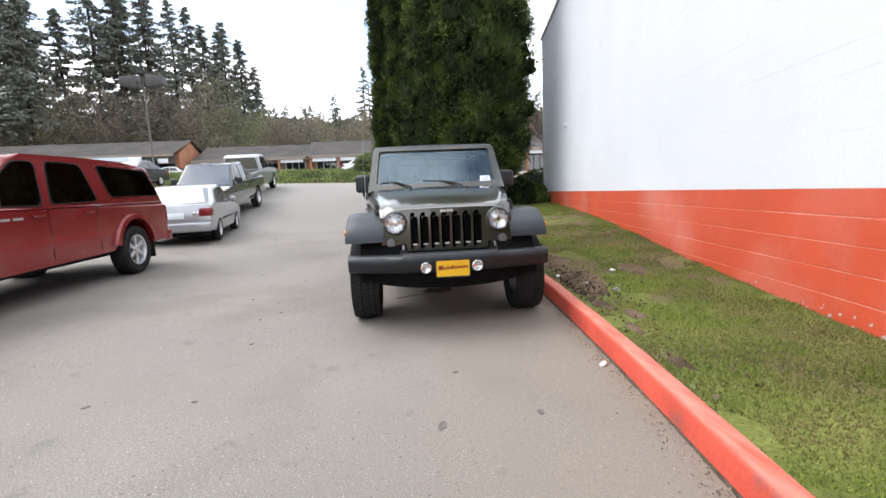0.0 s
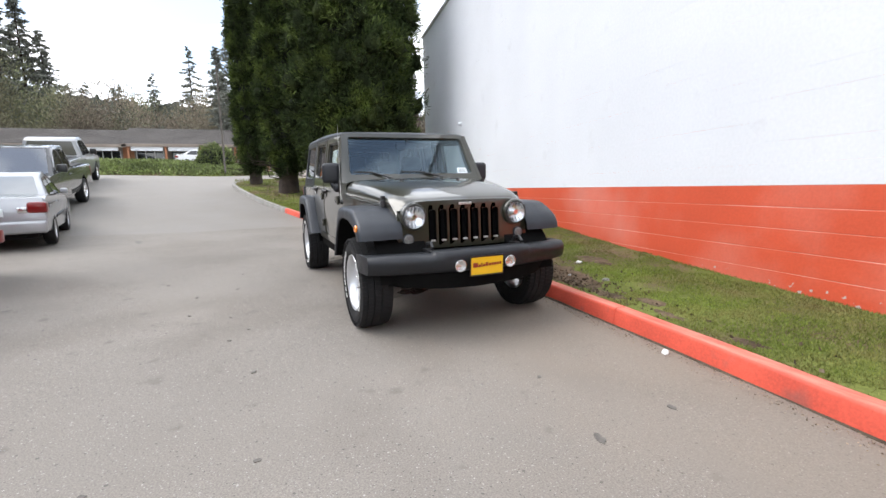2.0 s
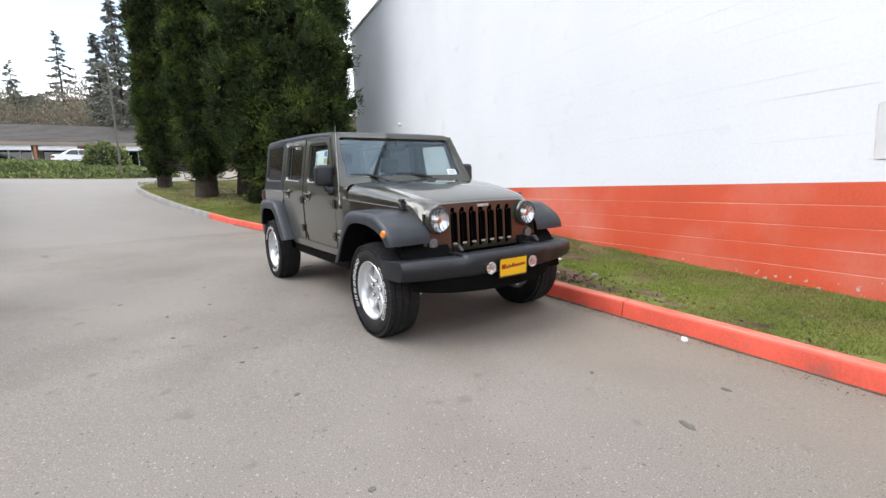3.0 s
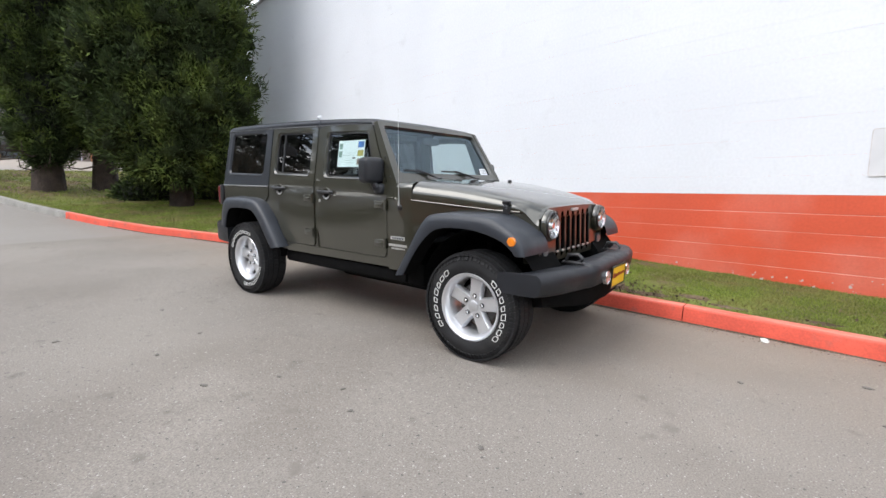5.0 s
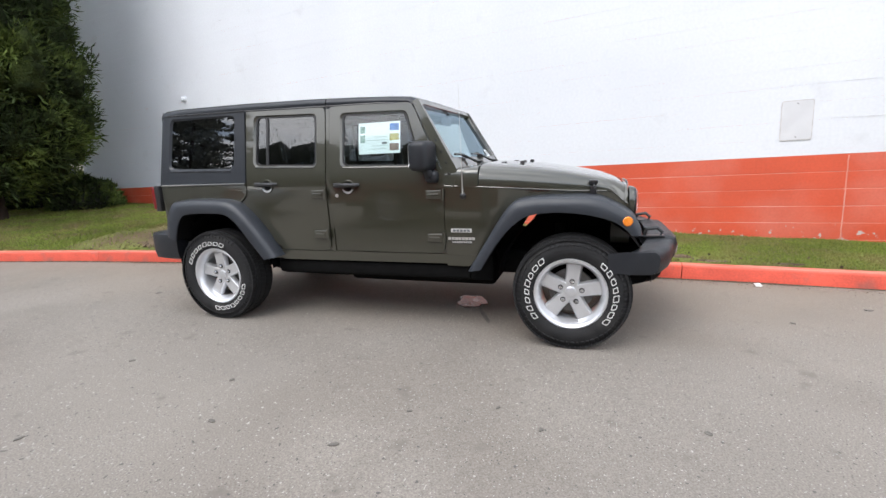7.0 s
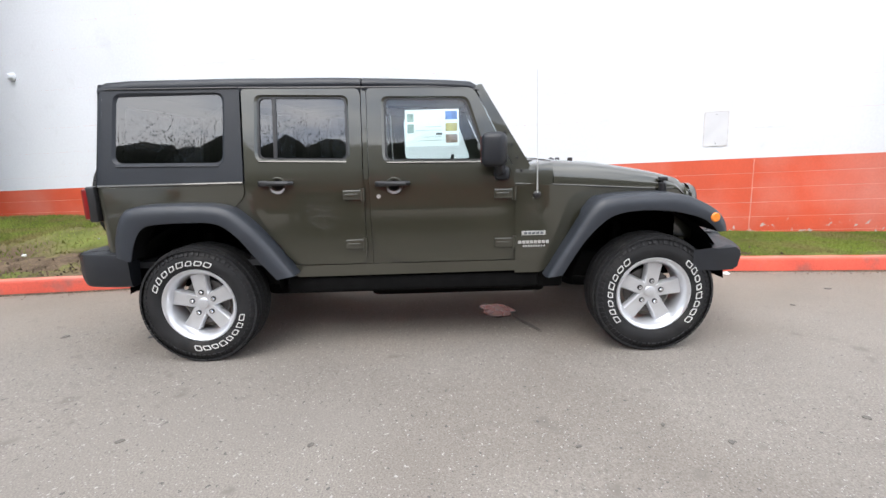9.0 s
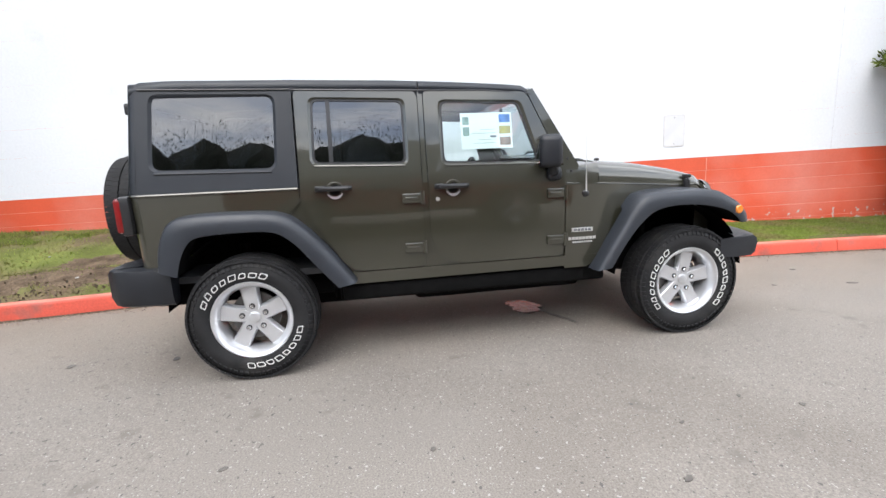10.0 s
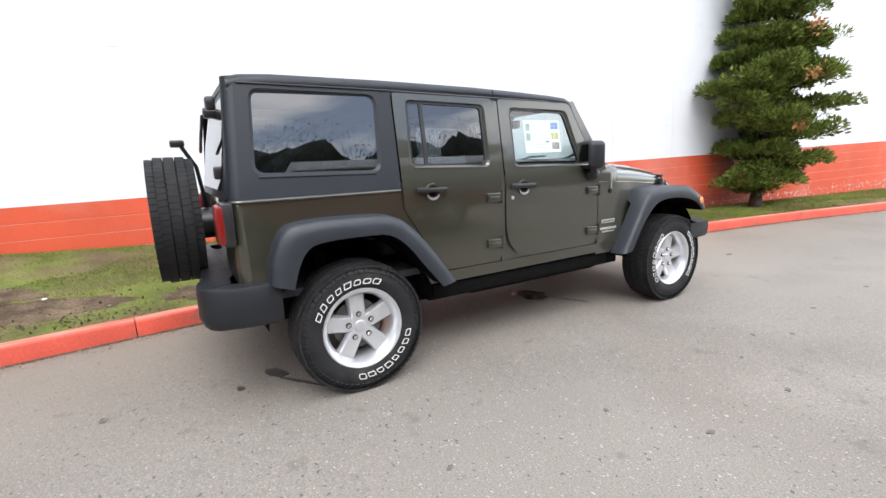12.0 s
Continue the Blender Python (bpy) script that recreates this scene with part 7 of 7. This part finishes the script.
# across the road behind the camera, mirrored in the car's windows: a flat-roofed building and trees
# cladding darkened for a face turned from the sun: shade in the colour
SHADEDCLAD = mat("shaded wall cladding", (0.085, 0.080, 0.076), 0.8, vary=0.15, scale=0.3)
depot = thing("warehouse", pose(-28, -18, 0, 0, 0, 0), "flat-roofed building across the road, walls coloured dark for shade", "building")
bm = B()
box(bm, -12, 0, -34, 14.5, -0.5, 9.6)
part("wall", bm, SHADEDCLAD, depot)
bm = B()
box(bm, -12.4, 0.4, -34.4, 14.9, 9.6, 10.2, 0.08)
part("roof_edge", bm, FASCIA, depot)
for k in range(7):
    bm = B()
    box(bm, 0.0, 0.08, -30 + 6 * k, -26.5 + 6 * k, 0.9, 2.4, 0.02)
    part("window", bm, SHOPGLASS, depot)
    bm = B()
    box(bm, 0.0, 0.25, -31.6 + 6 * k, -31.2 + 6 * k, -0.5, 9.6)
    part("pilaster", bm, SHADEDCLAD, depot)
r = np.random.default_rng(23)
ico = B()
bmesh.ops.create_icosphere(ico, subdivisions=3, radius=1.0)
iv = np.array([w.co[:] for w in ico.verts])
itri = np.array([[w.index for w in t.verts] for t in ico.faces])
ico.free()
V, T, P, D = [], [], [], []
for k in range(34):
    y = -32 + 2.15 * k + r.uniform(-0.8, 0.8)
    h = 18.3 + 1.4 * noise.noise((0, y * 0.11, 4)) + r.uniform(-0.5, 0.5)
    c, ax = np.array([r.uniform(-47, -41), y, h * 0.45]), np.array([h * 0.22, h * 0.33, h * 0.50])
    q = np.array([1 + 0.10 * noise.noise((float(a) * 2.3 + k, float(b) * 2.3, float(e) * 2.3)) + 0.16 * noise.noise((float(a) * 6 + k, float(b) * 6, float(e) * 6)) for a, b, e in iv])[:, None]
    V.append(c + iv * ax * q * 0.94), T.append(itri + len(iv) * k)
    u = iv[r.integers(0, len(iv), 1700)] + r.normal(0, 0.06, (1700, 3))
    P.append(c + u * ax * r.uniform(0.85, 1.20, (1700, 1))), D.append(u + np.array([0, 0, 0.6]) + r.normal(0, 0.6, (1700, 3)))
v, fa = kites(np.concatenate(P), np.concatenate(D), 0.26, 0.045, r)
V = np.concatenate(V)
# near-black crowns: their silhouette against the bright sky put into the colour
tagged(kite_mesh("roadside_trees", np.concatenate([V, v]), np.concatenate([np.concatenate(T), fa + len(V)]), LEAFSHADE, None), "leafing trees across the road, coloured near-black as a silhouette", "woods", kind="stuff")


# bare spring tree beyond the end of the wall
def bare_tree(x, y, h, seed):
    r = np.random.default_rng(seed)
    tree = thing("bare_tree", pose(x, y, lawn_z(min(x, 30), 20.5) - 0.1), "leafless grey-brown tree with fine twigs beyond the wall", "tree")

    def limb(bm, p, d, ln, rad, depth):
        pts = [np.array(p)]
        for k in range(3):
            d = d + r.normal(0, 0.10, 3) + np.array([0, 0, 0.06])
            d = d / np.linalg.norm(d)
            pts.append(pts[-1] + d * ln / 3)
        tube(bm, [tuple(q) for q in pts], [rad, rad * 0.85, rad * 0.7, rad * 0.55], 5)
        if depth:
            for k in range(4 if depth > 1 else 5):
                e = d + r.normal(0, 0.50, 3)
                limb(bm, pts[r.integers(1, 4)], e / np.linalg.norm(e), ln * r.uniform(0.55, 0.8), rad * 0.5, depth - 1)
    bm = B()
    limb(bm, (0, 0, -0.2), np.array([0, 0, 1.0]), h * 0.42, 0.14, 0)
    part("trunk", bm, BARK, tree)
    for k in range(6):
        bm = B()
        a = r.uniform(0, 6.28)
        limb(bm, (0, 0, h * r.uniform(0.2, 0.40)), np.array([0.6 * math.cos(a), 0.6 * math.sin(a), 0.75]), h * 0.30, 0.05, 3)
        part("limb", bm, BARK, tree)
    return tree


bare_tree(10.1, 30.0, 8.5, 3)
bare_tree(11.8, 33.0, 7.5, 4)


# ---- small things on wall, road and lawn ----
GREYPLATE = mat("painted steel plate", (0.66, 0.665, 0.68), 0.45, vary=0.05, scale=4)
PLATEEDGE = mat("rusty plate edge", (0.60, 0.575, 0.565), 0.6, vary=0.2, scale=12)
sign = thing("wall_plate", WALL_M @ Matrix.Translation((-0.006, -2.43, 1.525)), "blank painted steel sign plate screwed to the white wall", "sign")
bm = B()
ring(bm, rounded([(-0.155, -0.228), (0.155, -0.228), (0.155, 0.228), (-0.155, 0.228)], 0.03, 4), rounded([(-0.147, -0.220), (0.147, -0.220), (0.147, 0.220), (-0.147, 0.220)], 0.027, 4), lambda u, v, d: (-0.004 + d, u, v), 0.006)
part("plate_edge", bm, PLATEEDGE, sign)
bm = B()
slab(bm, rounded([(-0.147, -0.220), (0.147, -0.220), (0.147, 0.220), (-0.147, 0.220)], 0.027, 4), lambda z: 0.003, 0.006, -1)
part("plate_face", bm, GREYPLATE, sign)
for zz in (-0.19, 0.19):
    bm = B()
    lathe(bm, [(0.007, 0.0), (0.007, -0.007), (0.001, -0.008)], 10, Matrix.Translation((0, 0, zz)))
    part("screw", bm, STEEL, sign)
knob = thing("wall_stub", WALL_M @ Matrix.Translation((-0.002, 8.44, 2.97)), "small painted pipe stub on the white wall", "pipe")
bm = B()
lathe(bm, [(0.07, 0.0), (0.07, -0.02), (0.045, -0.03), (0.04, -0.10), (0.001, -0.105)], 20)
part("stub", bm, WALLWHITE, knob)
# scars at spalled joints, their short shadow lines given as grey colour
WALLGREY = mat("grey wall scar", (0.67, 0.68, 0.70), 0.8, vary=0.2, scale=10)
rs = np.random.default_rng(14)
for k in range(15):
    yy, zz = rs.uniform(-5.5, 9.5), 1.115 + 0.2 * rs.integers(1, 24)
    ln, th = rs.uniform(0.08, 0.45), rs.uniform(0.002, 0.005)
    sc = thing("wall_scar", WALL_M @ Matrix.Translation((-0.0045, yy, zz)), "short grey scar with shadow line along a joint of the white wall", "wall scar", "scars on the wall")
    bm = B()
    slab(bm, [(-ln / 2, -th * 0.3), (-ln * 0.1, -th), (ln / 2, -th * 0.2), (ln * 0.3, th), (-ln * 0.3, th * 0.6)], lambda z: 0.001, 0.003, -1)
    part("scar", bm, WALLGREY, sc)
for yy, z0, z1, w, mm, lab in ((-2.94, 0.10, 1.10, 0.006, JOINT, "pale crack down the red wall base"), (-4.82, 1.12, 6.6, 0.0022, WALLGREY, "thin vertical joint in the white wall")):
    cr = thing("wall_joint", WALL_M @ Matrix.Translation((-0.0045, yy, 0)), lab, "wall joint")
    bm = B()
    n = 14
    slab(bm, [(-w + 0.008 * noise.noise((0, k * 0.9, yy)), z0 + (z1 - z0) * k / n) for k in range(n + 1)] + [(w + 0.008 * noise.noise((0, k * 0.9, yy)), z0 + (z1 - z0) * k / n) for k in range(n, -1, -1)], lambda z: 0.001, 0.003, -1)
    part("joint", bm, mm, cr)

STAIN = mat("oil stain", (0.130, 0.118, 0.106), 0.85, vary=0.35, scale=14)
WETSTAIN = mat("damp leak stain", (0.085, 0.066, 0.058), 0.25, vary=0.4, scale=10)
OIL = mat("fresh oil", (0.045, 0.042, 0.040), 0.5, vary=0.35, scale=14)
LITTER = mat("white litter", (0.72, 0.72, 0.70), 0.7, vary=0.1, scale=30)
STONE = mat("grey stone chip", (0.33, 0.32, 0.30), 0.85, vary=0.25, scale=20)


def blot(name, x, y, a, b, turn, seed, material, label, category, z=None):
    bm = B()
    pts = []
    for k in range(26):
        t = 2 * math.pi * k / 26
        q = 1 + 0.45 * noise.noise((math.cos(t) * 1.7, math.sin(t) * 1.7, seed * 3.1)) + 0.2 * noise.noise((math.cos(t) * 5, math.sin(t) * 5, seed))
        pts.append((a * q * math.cos(t), b * q * math.sin(t), 0.0))
    top = [bm.verts.new((p[0], p[1], 0.0015)) for p in pts]
    low = [bm.verts.new((p[0] * 1.06, p[1] * 1.06, -0.006)) for p in pts]
    bm.faces.new(top)
    for i in range(26):
        bm.faces.new((low[i], low[(i + 1) % 26], top[(i + 1) % 26], top[i]))
    ob = part(name, bm, material)
    ob.matrix_basis = pose(x, y, (road_z(x, y) + 0.006 * noise.noise((x * 0.6, y * 0.6, 3.0)) + 0.003) if z is None else z, 0, 0, turn)
    return tagged(ob, label, category, "dark spots on the road" if category == "stain" else "")


for i, (x, y, a, b) in enumerate(((-0.357, 4.294, 0.075, 0.045), (-0.043, -1.561, 0.045, 0.03), (-0.19, -2.265, 0.10, 0.055), (-1.868, 0.771, 0.035, 0.025), (-1.718, 0.321, 0.035, 0.022), (-1.864, 0.084, 0.04, 0.025), (-1.704, -0.668, 0.045, 0.03), (-2.22, 1.746, 0.05, 0.03),
                                  (-1.743, 2.915, 0.05, 0.03), (-1.811, 1.989, 0.04, 0.03), (-1.716, -1.732, 0.04, 0.03), (-2.392, -1.697, 0.06, 0.04), (0.373, -2.202, 0.07, 0.04), (-2.23, 1.01, 0.05, 0.035), (-2.6, 2.6, 0.05, 0.03))):
    blot("road_spot", x, y, a * 0.42, b * 0.40, 37 * i, i + 1, STAIN, "small dark dirt spot on the asphalt", "stain")
blot("leak_stain", 0.02, 0.92, 0.17, 0.13, 20, 31, WETSTAIN, "damp brown leak stain under the car", "stain")
blot("leak_run", -0.33, 0.72, 0.20, 0.016, 24, 32, STAIN, "thin dark run from a leak on the road", "stain")
blot("oil_stain", -0.29, 3.37, 0.085, 0.05, 30, 33, OIL, "black oil stain behind the rear wheel", "stain")
blot("oil_run", -0.52, 3.26, 0.19, 0.013, 36, 34, OIL, "thin dark oil run beside the rear wheel", "stain")
blot("oil_spot", -0.40, 3.60, 0.030, 0.022, 10, 35, OIL, "small black oil spot behind the rear wheel", "stain")


def chip(name, x, y, r, seed, material, label, category, z, flat=0.5):
    bm = B()
    bmesh.ops.create_icosphere(bm, subdivisions=2, radius=r)
    for v in bm.verts:
        q = 1 + 0.5 * noise.noise((v.co.x / r, v.co.y / r, v.co.z / r + seed))
        v.co = Vector((v.co.x * q, v.co.y * q * 0.7, v.co.z * q * flat))
    ob = part(name, bm, material, None, "", 30)
    ob.matrix_basis = pose(x, y, z + r * flat * 0.6, 0, 0, 50 * seed)
    return tagged(ob, label, category)


chip("paper_scrap", 0.985, -1.629, 0.035, 1, LITTER, "scrap of white paper in the gutter", "litter", road_z(1, -1.6))
for k, (x, y, r, mm, nm) in enumerate(((2.05, 0.55, 0.05, LITTER, "paper_scrap"), (1.72, -0.25, 0.07, STONE, "stone"), (1.58, 0.15, 0.05, STONE, "stone"), (1.42, 0.62, 0.035, LITTER, "paper_scrap"), (1.9, 4.9, 0.03, LITTER, "paper_scrap"), (1.55, 5.25, 0.045, STONE, "stone"), (2.4, 6.0, 0.035, STONE, "stone"), (1.7, 6.4, 0.04, LITTER, "paper_scrap"), (1.5, 4.4, 0.03, STONE, "stone"))):
    chip(nm, x, y, r * (0.55 if mm is STONE else 0.8), k + 2, mm, "scrap of pale litter on the lawn" if nm == "paper_scrap" else "flat grey stone on the lawn", "litter" if nm == "paper_scrap" else "stone", lawn_z(x, y))
# grit and leaf crumbs along the gutter
rg = np.random.default_rng(6)
n = 5200
gy_ = rg.uniform(-9, 6.5, n)
gx_ = np.array([kerb_x(v) for v in gy_]) - np.abs(rg.normal(0, 0.075, n)) - 0.022
gp = np.stack([gx_, gy_, np.array([road_z(float(a), float(b)) for a, b in zip(gx_, gy_)]) + 0.006], 1)
v, fa = kites(gp, rg.normal(0, 1, (n, 3)) * np.array([1, 1, 0.3]), 0.012, 0.004, rg)
GRIT = mat("gutter grit", (0.25, 0.195, 0.140), 0.9, vary=0.3, scale=3, flake=0.6)
tagged(kite_mesh("gutter_grit", v, fa, GRIT, None), "brown grit and leaf crumbs along the gutter", "grit", kind="stuff")
# dark dirt packed into the joint between road and kerb
bm = B()
rows = []
for y in np.arange(-14.0, 10.5, 0.12):
    y = float(y)
    x, w = kerb_x(y) - 0.026, 0.005 + 0.010 * noise.noise((0, y * 2.3, 0)) + 0.006 * noise.noise((3, y * 9.0, 0))
    rows.append([(x + 0.012, y, road_z(x, y) + 0.016), (x, y, road_z(x, y) + 0.012), (x - max(0.003, w), y, road_z(x, y) + 0.0065), (x - max(0.003, w) - 0.006, y, road_z(x, y) - 0.008)])
loft(bm, rows)
tagged(part("gutter_dirt", bm, mat("gutter dirt", (0.085, 0.068, 0.050), 0.95, vary=0.4, scale=14, spec=0.1), None, "", 80), "dark dirt packed along the foot of the kerb", "dirt", kind="stuff")
# soil clods at the edge of the lawn
n = 1500
gy_ = np.concatenate([rg.uniform(-2.5, 7.5, 300), rg.normal(0.1, 0.55, 800), rg.normal(5.2, 0.9, 400)])
gx_ = np.array([kerb_x(v) for v in gy_]) + 0.14 + np.abs(rg.normal(0, 0.22, n))
gp = np.stack([gx_, gy_, np.array([lawn_z(a, b) for a, b in zip(gx_, gy_)]) + 0.004], 1)
v, fa = kites(gp, rg.normal(0, 1, (n, 3)) + np.array([0, 0, 0.3]), 0.030, 0.012, rg)
CLOD = mat("soil crumbs", (0.105, 0.076, 0.050), 0.95, vary=0.3, scale=4, flake=0.6)
tagged(kite_mesh("soil_crumbs", v, fa, CLOD, None), "dark soil crumbs and dead leaves on the lawn edge", "soil", kind="stuff")


# bare soil where cars and feet have worn the lawn away
BARESOIL = mat("bare lawn soil", (0.135, 0.098, 0.066), 0.95, spec=0.1, vary=0.30, scale=5, fine=0.35, fscale=45, bump=0.9, bscale=24, bdist=0.03,
               alt=(0.075, 0.053, 0.036), altscale=4.0, altlow=0.48, althigh=0.64)
WORN = ((1.50, 0.30, 0.27, 0.75, 4), (1.40, -0.62, 0.09, 0.20, 7), (1.52, -1.02, 0.08, 0.15, 8), (1.36, -1.35, 0.06, 0.16, 10), (1.55, 1.65, 0.28, 0.55, 9), (1.30, -1.98, 0.06, 0.18, 11), (2.30, 0.55, 0.16, 0.30, 13), (1.62, 5.05, 0.34, 0.85, 15), (1.42, 6.15, 0.28, 0.60, 17), (2.10, 5.35, 0.26, 0.50, 19), (1.55, 3.6, 0.22, 0.45, 21))
for x0, y0, a, b, seed in WORN:
    x0 = max(x0, kerb_x(y0) + 0.17 + a * 0.75)
    bm = B()
    rows = []
    for q in (0.001, 0.25, 0.5, 0.75, 0.9, 1.0):
        row = []
        for k in range(36):
            t = 2 * math.pi * k / 36
            w = q * (1 + 0.42 * noise.noise((math.cos(t) * 1.6, math.sin(t) * 1.6, seed * 2.7)) + 0.25 * noise.noise((math.cos(t) * 4.5, math.sin(t) * 4.5, seed)))
            x, y = x0 + a * w * math.cos(t), y0 + b * w * math.sin(t)
            x = max(x, kerb_x(y) + 0.125)
            row.append((x, y, lawn_z(x, y) + (0.009 * (1 - q * q) + 0.013 * noise.noise((x * 9, y * 9, 1)) if q < 0.95 else -0.016)))
        rows.append(row)
    loft(bm, rows, closed=True)
    tagged(part("soil_patch", bm, BARESOIL, None, "", 80), "worn bare brown soil patch in the lawn", "soil", "bare patches in the lawn")

# ---- lawn grass ----
rng = np.random.default_rng(77)
P, S = [], []


def bare(x, y):
    return noise.noise((x * 0.9 + 3.1, y * 0.55, 1.7)) + 0.35 * noise.noise((x * 3.0, y * 3.0, 4.2))


def sow(n, y0, y1, x_in, size):
    got = 0
    ys_ = rng.uniform(y0, y1, n)
    for y in ys_:
        k = kerb_x(min(y, 19.0)) + 0.105
        far = min(WALL_A + WALL_B * y - 0.03, x_in) if y < WALL_END else x_in
        if far <= k:
            continue
        x = rng.uniform(k, far)
        edge = min(1.0, (x - k) / 0.5)
        if y < 7.6 and bare(x, y) > 0.06 + 0.24 * edge - (0.80 if 3.4 < y < 7.2 and x < k + 0.8 else 0.32 if 2.8 < y < 7.4 else 0.46 if -1.3 < y < 2.0 and x < k + 0.75 else 0.0) and rng.uniform() < 0.88:
            continue
        worn = min(((x - u) / a) ** 2 + ((y - w) / b) ** 2 for u, w, a, b, q in WORN)
        if worn < 1.1 and rng.uniform() < 0.86 - 0.75 * max(0.0, worn - 0.25):
            continue
        P.append((x, y, lawn_z(x, y) - 0.005))
        S.append(size)


sow(205000, -5.5, 6.0, 9, 0.024)
sow(46000, -16, -5.5, 9, 0.036)
sow(85000, 6.0, 13.0, 9, 0.046)
sow(38000, 13.0, 20.8, 12, 0.07)
P, S = np.array(P), np.array(S)
d = rng.normal(0, 0.55, (len(P), 3)) + np.array([0, 0, 1.0])
n = len(P)
dn = d / np.linalg.norm(d, axis=1, keepdims=True)
side = np.cross(dn, rng.normal(size=(n, 3)))
side /= np.linalg.norm(side, axis=1, keepdims=True)
ln = (S * rng.uniform(0.5, 1.3, n))[:, None]
wd = (0.004 + S * 0.09)[:, None] * 0.72
v = np.stack([P - side * wd, P + side * wd, P + dn * ln], 1).reshape(-1, 3)
fa = np.arange(n * 3).reshape(-1, 3)
tagged(kite_mesh("grass", v, fa, GRASS, None), "short sparse green lawn grass beside the wall", "grass", kind="stuff")

# ---- kerb stones ----
kerb = thing("kerb", pose(0, 0, 0), "cast concrete kerb with worn red paint", "kerb", kind="structure")
line = [(x, y) for x, y in kerb_line]
acc, segs, cur = 0.0, [], [line[0]]
joints = [-1.01]
for a, b in zip(line, line[1:]):
    steps = max(1, int(math.hypot(b[0] - a[0], b[1] - a[1]) / 0.25))
    for k in range(1, steps + 1):
        p = (a[0] + (b[0] - a[0]) * k / steps, a[1] + (b[1] - a[1]) * k / steps)
        acc += math.hypot(p[0] - cur[-1][0], p[1] - cur[-1][1])
        cur.append(p)
        if (p[1] < 18 and math.floor((p[1] + 1.02) / 2.585) != math.floor((cur[-2][1] + 1.02) / 2.585)) or (p[1] >= 18 and acc > 2.45):
            segs.append(cur)
            cur, acc = [p], 0.0
segs.append(cur)
for seg in segs:
    if len(seg) < 2:
        continue
    bm = B()
    rows = []
    last = len(seg) - 1
    for i, (x, y) in enumerate(seg):
        q0, q1 = Vector(seg[max(0, i - 1)]), Vector(seg[min(last, i + 1)])
        t = (q1 - q0).normalized()
        nx, ny = t.y, -t.x
        if i == 0:
            x, y = x + t.x * 0.004, y + t.y * 0.004
        if i == last:
            x, y = x - t.x * 0.004, y - t.y * 0.004
        z = road_z(x, y)
        w = 0.004 * noise.noise((x * 3, y * 3, 9))
        rows.append([(x + nx * u, y + ny * u, z + h + w) for u, h in ((-0.030, -0.08), (-0.026, 0.0), (-0.012, 0.124), (-0.008, 0.138), (0.000, 0.146), (0.014, 0.150), (0.096, 0.152), (0.108, 0.146), (0.113, 0.05))])
    loft(bm, rows, caps=True)
    mid = seg[len(seg) // 2]
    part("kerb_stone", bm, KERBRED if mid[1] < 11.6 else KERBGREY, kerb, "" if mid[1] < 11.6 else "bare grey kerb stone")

# ---- courses of blocks in the wall ----
RED_TOP = 1.115
z = RED_TOP - 0.2 * 7
while z < 6.65:
    z1 = min(z + 0.2, 6.70)
    red = z1 <= RED_TOP + 0.01
    bm = B()
    g = 0.0058 if red else 0.0004
    rows = []
    for yy in np.linspace(W0, W1, 60):
        o = -0.0012 * (1 + noise.noise((float(yy) * 0.7, z * 3, 2)))
        dz = 0.0012 * noise.noise((float(yy) * 1.3, z * 5, 7))
        rows.append([(0.02, yy, z + g * 0.5 + dz), (o + 0.0012, yy, z + g * 0.5 + dz), (o, yy, z + g + 0.0018 + dz), (o, yy, z1 - g - 0.0018 + dz), (o + 0.0012, yy, z1 - g * 0.5 + dz), (0.02, yy, z1 - g * 0.5 + dz)])
    loft(bm, rows, caps=True)
    part("block_course", bm, WALLRED if red else WALLWHITE, wall, "", 0.5)
    z = z1
